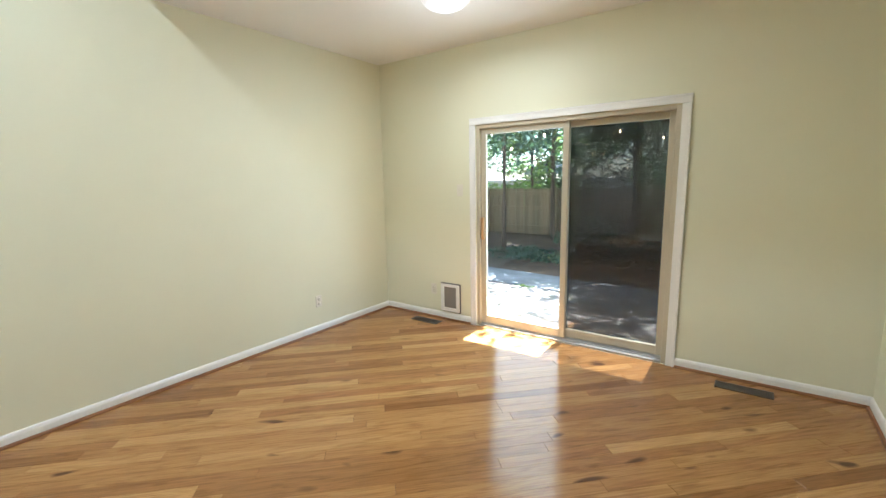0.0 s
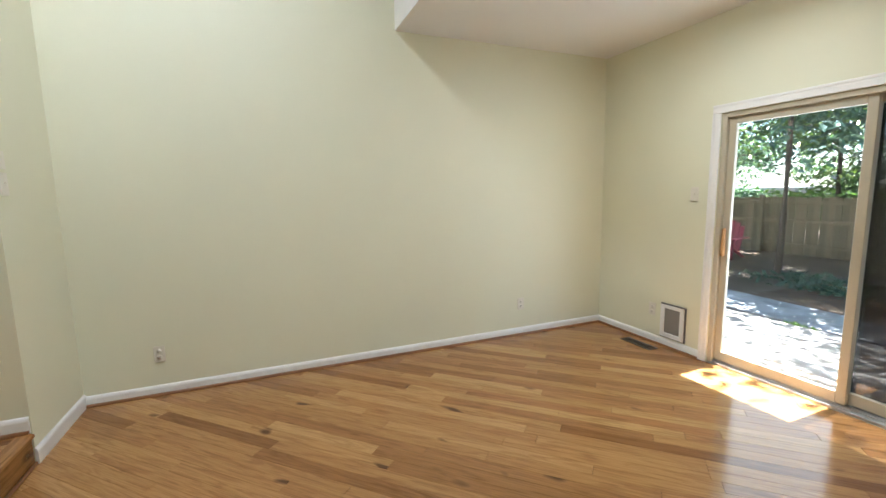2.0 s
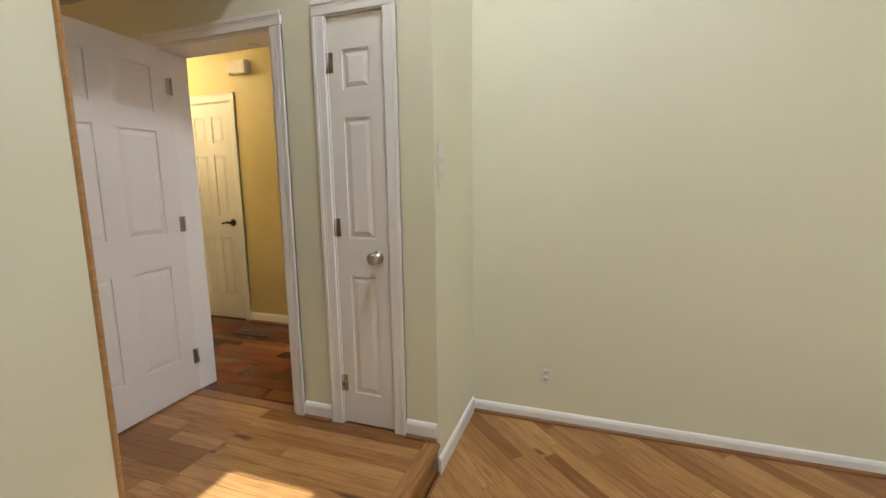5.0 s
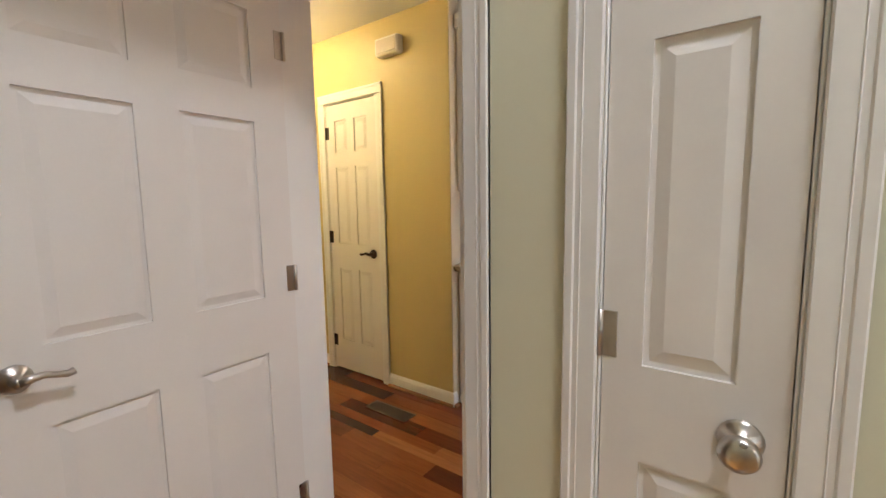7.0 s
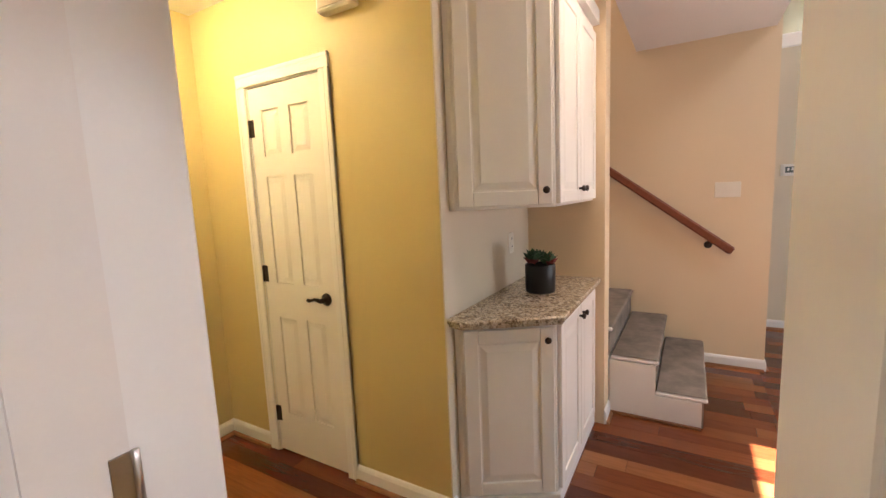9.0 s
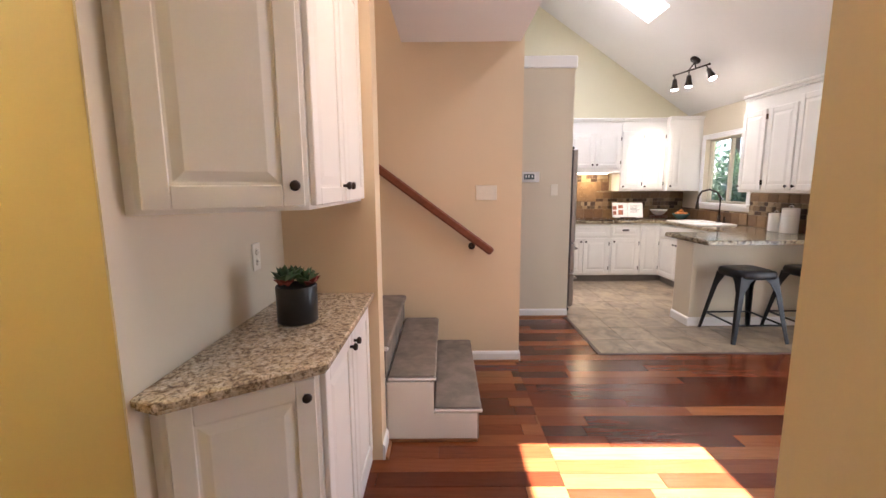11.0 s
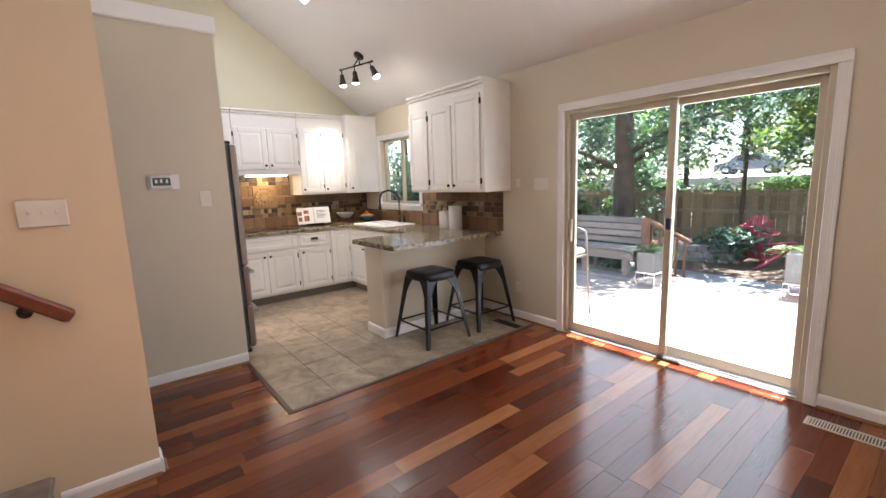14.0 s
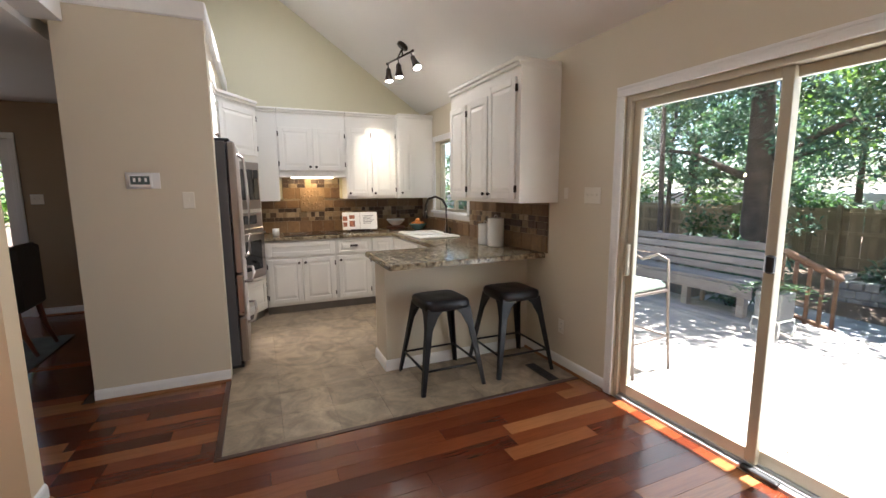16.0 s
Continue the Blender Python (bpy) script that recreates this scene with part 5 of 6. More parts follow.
BULB = glow("lit_spot_bulb", (1.0, 0.9, 0.75), 9.0)
for x, y, z, ax, ay in ((-0.35, -0.067, -0.105, 2, -2), (-0.07, -0.037, -0.12, 4, 3), (0.22, 0.004, -0.13, 14, -24)):
    m = pose(x, y, z, ax, ay)
    hd = part("spot_head", Shape().tube([(0, 0, 0), (0, 0, -0.05)], 0.007, m=m).lathe([(0.046, -0.185), (0.048, -0.18), (0.032, -0.12), (0.026, -0.06), (0.012, -0.045)], 16, m), BRONZE, tl)
    part("bulb", Shape().lathe([(0.006, -0.202), (0.028, -0.197), (0.040, -0.186)], 14, m), BULB, hd, "lit bulb")
# kitchen small things
sink = thing("sink", None, None, "white drop-in double sink in the granite", "sink", pose(-8.68, 1.66, 0.914))
sw, sd = 0.40, 0.25
s = Shape()
for x0, x1, y0, y1 in ((-sw, sw, -sd, -sd + 0.05), (-sw, sw, sd - 0.09, sd), (-sw, -sw + 0.05, -sd + 0.05, sd - 0.09), (sw - 0.05, sw, -sd + 0.05, sd - 0.09), (-0.03, 0.03, -sd + 0.05, sd - 0.09)):
    s.box(x0, y0, 0, x1, y1, 0.018, 0.007)
part("rim", s, TRIM, sink, "white enamel rim")
part("basin", Shape().box(-sw + 0.05, -sd + 0.05, 0.0005, sw - 0.05, sd - 0.09, 0.003), TRIM, sink)
fa = thing("faucet", None, None, "dark bronze gooseneck faucet behind the sink", "faucet", pose(-8.62, 1.88, 0.932) @ Matrix.Scale(1.14, 4))
part("spout", Shape().lathe([(0.028, 0), (0.026, 0.012), (0.016, 0.02), (0.015, 0.09)], 14).tube([(0, 0, 0.08), (0, 0, 0.28), (-0.02, -0.03, 0.35), (-0.07, -0.09, 0.385), (-0.13, -0.15, 0.36), (-0.15, -0.17, 0.30), (-0.155, -0.175, 0.22)], 0.012, 10), BRONZE, fa)
part("spray_head", Shape().lathe([(0.019, 0.15), (0.021, 0.16), (0.016, 0.23)], 14, pose(-0.155, -0.175, 0)), BRONZE, fa)
part("lever", Shape().tube([(0.10, 0, 0), (0.10, 0, 0.05), (0.14, -0.03, 0.07)], [0.018, 0.014, 0.007], 10), BRONZE, fa)
CER = surface("white_glazed_ceramic", (0.80, 0.79, 0.76), 0.22, vary=0.03, relief=0.02)
for x, y, r, h in ((-7.60, 1.85, 0.070, 0.205), (-7.425, 1.865, 0.079, 0.27)):
    ob = thing("canister", None, None, "white ceramic canister with a looped lid", "canister", pose(x, y, 0.916), "canisters on the worktop")
    part("jar", Shape().lathe([(r * 0.92, 0), (r, 0.008), (r, h * 0.9), (r * 0.96, h * 0.93)], 26), CER, ob)
    part("lid", Shape().lathe([(r * 1.02, h * 0.93), (r * 1.02, h * 0.97), (r * 0.7, h * 1.0), (0.01, h * 1.01)], 26), CER, ob)
    part("loop", Shape().tube([(0.028 * math.cos(a), 0, h + 0.025 * math.sin(a)) for a in [math.pi * i / 8 for i in range(9)]], 0.006, 6), NICKEL, ob, "metal loop")
cup = thing("mug", Shape().lathe([(0.034, 0), (0.038, 0.004), (0.040, 0.085), (0.037, 0.086), (0.035, 0.01), (0.002, 0.008)], 22), CER, "white ceramic mug beside the cooktop", "mug", pose(-9.40, -0.02, 0.916))
ck = thing("cooktop", None, None, "black glass cooktop set in the granite", "cooktop", pose(-9.47, 0.43, 0.915))
part("glass", Shape().box(-0.24, -0.36, 0, 0.24, 0.36, 0.006, 0.002), SMOKE, ck)
RINGM = surface("cooktop_marking", (0.12, 0.11, 0.11), 0.3, vary=0.1, relief=0)
for x, y, r in ((-0.11, -0.2, 0.08), (-0.11, 0.2, 0.10), (0.11, -0.2, 0.10), (0.11, 0.2, 0.08)):
    part("ring", Shape().tube([(x + r * math.cos(a), y + r * math.sin(a), 0.0062) for a in [2 * math.pi * i / 24 for i in range(25)]], 0.0015, 4), RINGM, ck)
PAPER = surface("white_book_page", (0.78, 0.76, 0.72), 0.6, vary=0.04)
PHOTO = surface("printed_food_photo", (0.35, 0.12, 0.06), 0.5, vary=0.6, big=30, small=90, relief=0)
bk = thing("cookbook", None, None, "open cookbook on a dark stand, photo and white page", "book", pose(-9.48, 1.02, 0.918, 0, 0, 82))
tiltm = pose(0, 0, 0.02, -17)
part("left_page", Shape().box(-0.225, -0.012, 0, -0.002, 0.0, 0.235, 0.004, tiltm), PAPER, bk)
part("right_page", Shape().box(0.002, -0.012, 0, 0.225, 0.0, 0.235, 0.004, tiltm), PAPER, bk)
for x, z, ww, hh in ((-0.19, 0.15, 0.06, 0.06), (-0.10, 0.17, 0.07, 0.05), (-0.10, 0.08, 0.07, 0.08), (-0.19, 0.07, 0.05, 0.06)):
    part("picture", Shape().box(x - ww / 2, -0.0145, z - hh / 2, x + ww / 2, -0.0125, z + hh / 2, 0, tiltm), PHOTO, bk, "printed photo")
for i in range(6):
    part("text_bar", Shape().box(0.04, -0.0145, 0.18 - i * 0.02, 0.18 - (i % 3) * 0.02, -0.0125, 0.186 - i * 0.02, 0, tiltm), RINGM, bk)
part("stand", Shape().box(-0.17, -0.05, 0, 0.17, 0.09, 0.012, 0.004).box(-0.12, -0.05, 0.012, 0.12, -0.035, 0.03, 0.003), BRONZE, bk, "dark stand")
TEAL = surface("teal_glazed_bowl", (0.10, 0.20, 0.20), 0.25, vary=0.15, relief=0.03)
GREYB = surface("pale_grey_bowl", (0.48, 0.50, 0.48), 0.3, vary=0.1, relief=0.03)
BOWL = [(0.045, 0), (0.05, 0.006), (0.085, 0.03), (0.115, 0.065), (0.125, 0.085), (0.121, 0.085), (0.108, 0.062), (0.08, 0.034), (0.004, 0.018)]
bo = thing("fruit_bowl", None, None, "teal bowl filled with oranges", "bowl", pose(-9.40, 1.80, 0.916))
part("bowl", Shape().lathe(BOWL, 26), TEAL, bo)
FRUIT = surface("orange_peel", (0.62, 0.20, 0.03), 0.45, vary=0.15, big=20, small=260, relief=0.3)
for i in range(7):
    a = i * 2.4
    r = 0.0 if i == 6 else 0.062
    orange = [(0.036 * math.cos(b), 0.036 * math.sin(b)) for b in [math.radians(-88 + 22 * j) for j in range(9)]]
    thing("orange", Shape().lathe(orange, 14, pose(0, 0, 0)), FRUIT, "orange lying in the teal bowl", "fruit", pose(-9.40 + r * math.cos(a), 1.80 + r * math.sin(a), 0.916 + (0.115 if i == 6 else 0.075)), "oranges in the bowl")
for i in range(3):
    thing("plate", Shape().lathe([(0.07, 0), (0.11, 0.006), (0.13, 0.014), (0.128, 0.016), (0.07, 0.008), (0.002, 0.007)], 28), RAIL_WOOD, "stacked red-brown plate under the grey bowl", "plate", pose(-9.55, 1.53, 0.916 + i * 0.013), "stacked plates")
thing("bowl", Shape().lathe(BOWL, 26), GREYB, "pale grey bowl on stacked plates", "bowl", pose(-9.55, 1.53, 0.972))
hl = thing("hood_light", Shape().box(-0.25, -0.04, -0.012, 0.25, 0.04, 0, 0.003), glow("lit_hood_strip", (1.0, 0.8, 0.5), 1.5), "lit strip under the cooktop cabinet", "lamp", pose(-9.58, 0.455, 1.618, 0, 0, 90))
# far room: chair, rug
DARKFAB = surface("dark_brown_upholstery", (0.045, 0.03, 0.022), 0.6, vary=0.2, big=8, small=180, relief=0.2)
RUG = surface("grey_green_rug", (0.10, 0.105, 0.095), 0.95, vary=0.3, big=6, small=200, relief=0.6)
thing("rug", Shape().box(-9.29, -4.4, 0.002, -7.6, -2.0, 0.014, 0.004), RUG, "grey-green woven rug on the cherry floor", "rug")
cc = thing("dining_chair", None, None, "dark brown upholstered parsons chair on the rug", "chair", pose(-8.86, -2.37, 0.015))
part("seat", Shape().box(-0.23, -0.24, 0.38, 0.23, 0.22, 0.50, 0.03), DARKFAB, cc)
part("backrest", Shape().box(-0.23, 0.17, 0.40, 0.23, 0.26, 0.98, 0.03), DARKFAB, cc)
for x in (-0.2, 0.2):
    for y, k in ((-0.2, 0.02), (0.2, 0.10)):
        part("leg", Shape().tube([(x, y, 0.40), (x, y + k * 0.3, 0.2), (x, y + k, 0.0)], [0.026, 0.022, 0.016], 6), RAIL_WOOD, cc)
tb = thing("dining_table", None, None, "dark wooden dining table in the far room", "table", pose(-9.35, -3.35, 0.015))
part("tabletop", Shape().box(-0.42, -0.75, 0.71, 0.42, 0.75, 0.75, 0.008), RAIL_WOOD, tb)
for x in (-0.36, 0.36):
    for y in (-0.68, 0.68):
        part("leg", Shape().box(x - 0.03, y - 0.03, 0, x + 0.03, y + 0.03, 0.71, 0.004), RAIL_WOOD, tb)
# side room vanity
vn = cabinet("vanity", "honey oak vanity cabinet in the side room", pose(-2.56, -4.05, 0, 0, 0, 180) @ pose(-1.5, 0, 0), 1.5, 0.44, 0.82,
             [(0.02 + i * 0.49, 0.49 + i * 0.49, 0.13, 0.60, "door", 0.06 + i * 0.49, 0.55, 0) for i in range(3)] + [(0.02 + i * 0.49, 0.49 + i * 0.49, 0.63, 0.79, "drawer", 0.25 + i * 0.49, 0.70, 0) for i in range(3)], 0.10, material=HONEY)
part("top", Shape().box(-0.01, -0.02, 0.822, 1.51, 0.44, 0.86, 0.005), CER, vn, "cream vanity top")

# ---- outdoors ----
SOIL = surface("brown_mulch_ground", (0.095, 0.065, 0.045), 0.95, vary=0.45, big=2.0, small=45, relief=0.9)
GRAVEL = surface("blue_grey_gravel", (0.27, 0.28, 0.30), 0.9, vary=0.3, big=3.0, small=60, relief=0.9)
ROADM = surface("pale_concrete_drive", (0.45, 0.44, 0.42), 0.85, vary=0.15, big=1.0, small=30, relief=0.3)
BARK = surface("grey_brown_bark", (0.085, 0.065, 0.05), 0.95, vary=0.4, big=5.0, small=30, relief=0.9)
STONE = surface("grey_fieldstone", (0.24, 0.235, 0.23), 0.85, vary=0.3, big=6, small=40, relief=0.6)
REDPAINT = surface("faded_red_paint", (0.33, 0.045, 0.07), 0.6, vary=0.15, big=5, small=60, relief=0.1)
PLANTER = surface("grey_planter", (0.15, 0.155, 0.165), 0.6, vary=0.1, big=4, small=60, relief=0.1)


def leaf_mat(name, dark, mid, light):
    m, nt, b = nodes_of(name, 0.5)
    rnd = nt.nodes.new("ShaderNodeNewGeometry").outputs["Random Per Island"]
    c = ramp(nt, rnd, [(0.0, dark), (0.55, mid), (1.0, light)])
    nt.links.new(c, b.inputs["Base Color"])
    tl, mx = nt.nodes.new("ShaderNodeBsdfTranslucent"), nt.nodes.new("ShaderNodeMixShader")
    nt.links.new(mixc(nt, 1.0, c, (1.2, 1.3, 0.6), "MULTIPLY"), tl.inputs[0])
    mx.inputs[0].default_value = 0.35
    nt.links.new(b.outputs[0], mx.inputs[1]), nt.links.new(tl.outputs[0], mx.inputs[2])
    nt.links.new(mx.outputs[0], nt.nodes["Material Output"].inputs[0])
    return m


LEAF = leaf_mat("broad_green_leaves", (0.022, 0.055, 0.028), (0.045, 0.10, 0.045), (0.11, 0.17, 0.06))
LEAF_BLUE = leaf_mat("blue_green_leaves", (0.03, 0.075, 0.062), (0.065, 0.14, 0.11), (0.16, 0.24, 0.185))
LEAF_LIGHT = leaf_mat("light_green_leaves", (0.06, 0.12, 0.03), (0.11, 0.20, 0.05), (0.22, 0.30, 0.10))


def leaves(shape, rng, c, rad, n, size):
    for _ in range(n):
        while True:
            d = Vector((rng.uniform(-1, 1), rng.uniform(-1, 1), rng.uniform(-1, 1)))
            if 0.15 < d.length < 1:
                break
        p = Vector(c) + Vector((d.x * rad[0], d.y * rad[1], d.z * rad[2]))
        s = size * rng.uniform(0.6, 1.3)
        q = Euler((rng.uniform(-0.9, 0.9), rng.uniform(-0.9, 0.9), rng.uniform(0, 6.28))).to_matrix()
        v = [p + q @ Vector(k) for k in ((-s, 0, 0), (0, -s * 0.42, s * 0.1), (s, 0, -s * 0.15), (0, s * 0.42, s * 0.1))]
        shape.add(v, [(0, 1, 2, 3)])


def tree(x, y, z, h, girth, crown, seed, mat, n=40, per=55, size=0.10, low=0.35, label="tall leafy tree with a grey-brown trunk"):
    """A tapered trunk with limbs, and a crown of loose clumps of leaves."""
    rng = random.Random(seed)
    ob = thing("tree", None, None, label, "tree", pose(x, y, z), "trees in the yard")
    lean = (rng.uniform(-0.3, 0.3), rng.uniform(-0.3, 0.3))
    pts = [(lean[0] * k * k + 0.05 * math.sin(5 * k + seed), lean[1] * k * k, h * 0.9 * k) for k in [i / 7 for i in range(8)]]
    tr = Shape().tube([(0, 0, -0.2)] + pts, [girth * 1.35] + [girth * (1.08 - 0.85 * k / 7) for k in range(8)], 12)
    tips = []
    for i in range(9):
        k = rng.uniform(low, 0.85)
        a = rng.uniform(0, 6.28)
        o = Vector((lean[0] * k * k, lean[1] * k * k, h * 0.9 * k))
        ln = crown * rng.uniform(0.6, 1.0)
        mid = o + Vector((math.cos(a) * ln * 0.5, math.sin(a) * ln * 0.5, ln * 0.25))
        tip = o + Vector((math.cos(a) * ln, math.sin(a) * ln, ln * 0.35))
        tr.tube([o, mid, tip], [girth * 0.32, girth * 0.2, girth * 0.08], 6)
        tips += [tip, mid]
    part("trunk", tr, BARK, ob, "grey-brown bark trunk and limbs")
    cr = Shape()
    for i in range(n):
        if i % 2 == 0 and tips:
            c = tips[(i // 2) % len(tips)] + Vector((rng.gauss(0, 0.4), rng.gauss(0, 0.4), rng.gauss(0, 0.35)))
        else:
            a, r = rng.uniform(0, 6.28), crown * math.sqrt(rng.random())
            c = Vector((r * math.cos(a), r * math.sin(a), h * rng.uniform(low, 1.0)))
        rr = rng.uniform(0.35, 0.75) * crown * 0.42
        leaves(cr, rng, c, (rr, rr, rr * 0.65), per, size)
    tagged(part("crown", cr, mat, ob, "loose green leaves"), kind="stuff")
    return ob


def shrub(name, label, x, y, z, rad, n, size, mat, seed, category="shrub"):
    rng = random.Random(seed)
    ob = thing(name, None, None, label, category, pose(x, y, z))
    st_ = Shape()
    for i in range(7):
        a = i * 0.9 + seed
        st_.tube([(0, 0, 0), (rad[0] * 0.35 * math.cos(a), rad[1] * 0.35 * math.sin(a), rad[2] * 0.8), (rad[0] * 0.7 * math.cos(a), rad[1] * 0.7 * math.sin(a), rad[2] * 1.5)], [0.014, 0.010, 0.004], 5)
    part("stems", st_, BARK, ob)
    cr = Shape()
    for i in range(max(4, n // 60)):
        a, r = rng.uniform(0, 6.28), math.sqrt(rng.random()) * 0.75
        leaves(cr, rng, (rad[0] * r * math.cos(a), rad[1] * r * math.sin(a), rad[2] * rng.uniform(0.5, 1.5)), (rad[0] * 0.38, rad[1] * 0.38, rad[2] * 0.4), 60, size)
    tagged(part("foliage", cr, mat, ob), kind="stuff")
    return ob


fixed("ground", Shape().add([(-400, -400, -0.54), (400, -400, -0.54), (400, 400, -0.54), (-400, 400, -0.54)], [(0, 1, 2, 3)]), SOIL, "brown mulch yard under the trees", "ground")
fixed("pavement_path", Shape().prism([(-9.0, 6.9), (-3.8, 6.55), (0.5, 6.35), (6, 6.5), (6, 7.25), (0.5, 7.15), (-3.6, 7.5), (-9.0, 8.0)], -0.64, -0.50, 0.01), GRAVEL, "blue-grey gravel garden path", "path")
fixed("road", Shape().box(-60, 24.0, -0.7, -8.0, 44.0, 1.22, 0.05), ROADM, "pale sunlit drive beyond the fence", "road")
# decks
def deck(name, rect, z, seed, label):
    s = Shape()
    y = rect[1] + 0.03
    while y < rect[3]:
        s.box(rect[0] + 0.05, y, z - 0.20, rect[2] - 0.05, y + 0.04, z - 0.03)
        y += 0.55
    s.box(rect[0], rect[3] - 0.02, -0.62, rect[2], rect[3] + 0.02, z - 0.028)
    s.box(rect[0] - 0.02, rect[1], -0.62, rect[0], rect[3] + 0.02, z - 0.028)
    return fixed(name, s, FENCE_WOOD, label, "deck")


deck_1 = deck("deck_dining", (-11.0, KN + 0.16, -3.42, 5.60), -0.15, 2, "weathered grey wooden deck in the sun")
deck_2 = deck("deck_den", (-3.40, DN + 0.16, 2.2, 5.70), -0.30, 4, "weathered grey wooden deck by the den")
# fence
fence = thing("fence", None, None, "weathered wooden board fence at the yard's end", "fence")
rng = random.Random(21)
board = Shape().box(-0.068, -0.01, 0, 0.068, 0.01, 1.55, 0.003).mesh("fence_board", FENCE_WOOD)
x = -24.0
while x < 12.0:
    ob = new("fence_board", board)
    ob.parent, ob.matrix_basis = fence, pose(x, 13.0 + rng.uniform(-0.008, 0.008), -0.62 + rng.uniform(-0.02, 0.02), 0, rng.uniform(-0.5, 0.5), 0)
    x += 0.142
for z in (-0.3, 0.32, 0.80):
    part("rail", Shape().box(-24.1, 12.94, z - 0.045, 12.0, 12.988, z + 0.045, 0.004), FENCE_WOOD, fence)
x = -24.0
while x < 12.0:
    part("post", Shape().box(x - 0.05, 12.86, -0.62, x + 0.05, 12.94, 1.0, 0.006), FENCE_WOOD, fence)
    x += 2.4
side = thing("fence", None, None, "weathered wooden board fence along the yard's side", "fence")
for k in range(60):
    ob = new("fence_board", board)
    ob.parent, ob.matrix_basis = side, pose(-17.0, 4.5 + k * 0.142, -0.62 + rng.uniform(-0.02, 0.02), 0, 0, 90)
for z in (-0.3, 0.80):
    part("rail", Shape().box(-16.988, 4.4, z - 0.045, -16.94, 13.0, z + 0.045, 0.004), FENCE_WOOD, side)
# trees
tree(-9.15, 8.75, -0.62, 9.5, 0.27, 2.6, 1, LEAF_BLUE, 120, 90, 0.07, 0.24)
tree(-12.5, 10.5, -0.62, 8.5, 0.07, 2.2, 2, LEAF, 50, 60, 0.10, 0.2, "slender leafy tree near the fence")
tree(-6.0, 15.5, -0.3, 9.0, 0.08, 3.0, 3, LEAF_BLUE, 55, 55, 0.14, 0.25)
tree(-2.2, 11.6, -0.62, 8.5, 0.07, 2.6, 4, LEAF_BLUE, 70, 60, 0.10, 0.30)
tree(0.3, 10.0, -0.62, 8.0, 0.06, 2.5, 5, LEAF_BLUE, 70, 60, 0.10, 0.30)
tree(-15.5, 15.5, -0.3, 10.0, 0.22, 3.4, 6, LEAF, 60, 55, 0.15, 0.12)
tree(-11.0, 17.0, -0.3, 10.0, 0.10, 3.0, 7, LEAF_LIGHT, 60, 55, 0.15, 0.3)
tree(-3.5, 18.0, -0.3, 9.5, 0.2, 3.2, 8, LEAF, 55, 55, 0.15, 0.35)
tree(2.5, 15.0, -0.3, 9.0, 0.09, 3.0, 9, LEAF_BLUE, 60, 55, 0.14, 0.15)
tree(-19.0, 9.0, -0.62, 9.0, 0.2, 3.0, 10, LEAF, 50, 55, 0.14, 0.12)
tree(-13.8, 6.2, -0.62, 7.5, 0.10, 2.0, 12, LEAF_LIGHT, 45, 55, 0.09, 0.18, "slender light green tree beside the deck")
tree(-5.0, 9.8, -0.62, 9.5, 0.06, 2.4, 13, LEAF_BLUE, 90, 55, 0.10, 0.32, "tall tree with a high crown in the yard")
tree(-22.0, 18.0, -0.3, 11.0, 0.24, 4.0, 14, LEAF, 60, 55, 0.18, 0.1)
tree(-5.5, 29.0, 0.0, 12.0, 0.26, 4.5, 15, LEAF_LIGHT, 60, 55, 0.2, 0.15)
tree(-19.5, 29.0, 0.0, 12.0, 0.26, 4.5, 16, LEAF, 60, 55, 0.2, 0.1)
tree(-1.0, 27.0, 0.0, 12.0, 0.26, 4.5, 17, LEAF_LIGHT, 60, 55, 0.2, 0.15)
tree(-13.0, -3.4, -0.6, 6.0, 0.12, 2.2, 18, LEAF_LIGHT, 40, 55, 0.12, 0.15, "light green tree outside the far room")
shrub("shrub", "broad-leaved blue-green shrub behind the bench", -8.3, 6.9, -0.62, (1.0, 0.6, 0.75), 900, 0.09, LEAF_BLUE, 31)
shrub("shrub", "leafy shrub near the fire pit", -7.0, 9.4, -0.62, (0.9, 0.7, 0.6), 700, 0.09, LEAF_BLUE, 32)
shrub("shrub", "leafy shrub along the fence", -11.5, 11.8, -0.62, (1.6, 0.6, 0.8), 800, 0.10, LEAF, 33)
shrub("shrub", "sunlit low shrub in the mulch bed", -1.9, 9.0, -0.62, (0.8, 0.5, 0.35), 700, 0.07, LEAF_BLUE, 34)
shrub("ivy_patch", "low ivy spreading over the mulch", -3.6, 9.3, -0.62, (1.7, 0.9, 0.14), 1200, 0.06, LEAF_BLUE, 35, "ground cover")
shrub("ivy_patch", "low green plants at the deck's edge", -2.6, 6.0, -0.62, (0.3, 0.15, 0.13), 240, 0.05, LEAF_LIGHT, 36, "ground cover")
shrub("shrub", "leafy shrub below the kitchen window", -12.3, 4.4, -0.62, (1.0, 0.9, 1.7), 2600, 0.08, LEAF_BLUE, 37)
shrub("shrub", "sunlit blue-green shrub in the mulch bed", -0.7, 8.7, -0.62, (0.9, 0.6, 0.42), 900, 0.07, LEAF_BLUE, 38)
shrub("shrub", "leafy low shrub in front of the fence", -2.9, 11.0, -0.62, (1.3, 0.6, 0.5), 900, 0.08, LEAF_BLUE, 39)
shrub("shrub", "leafy shrub between the deck and the fence", -9.4, 8.2, -0.62, (0.9, 0.6, 0.7), 900, 0.08, LEAF_BLUE, 40)
tree(-1.2, 9.6, -0.62, 9.5, 0.08, 3.4, 51, LEAF_BLUE, 190, 85, 0.08, 0.24, "tall shade tree with a wide crown behind the den")
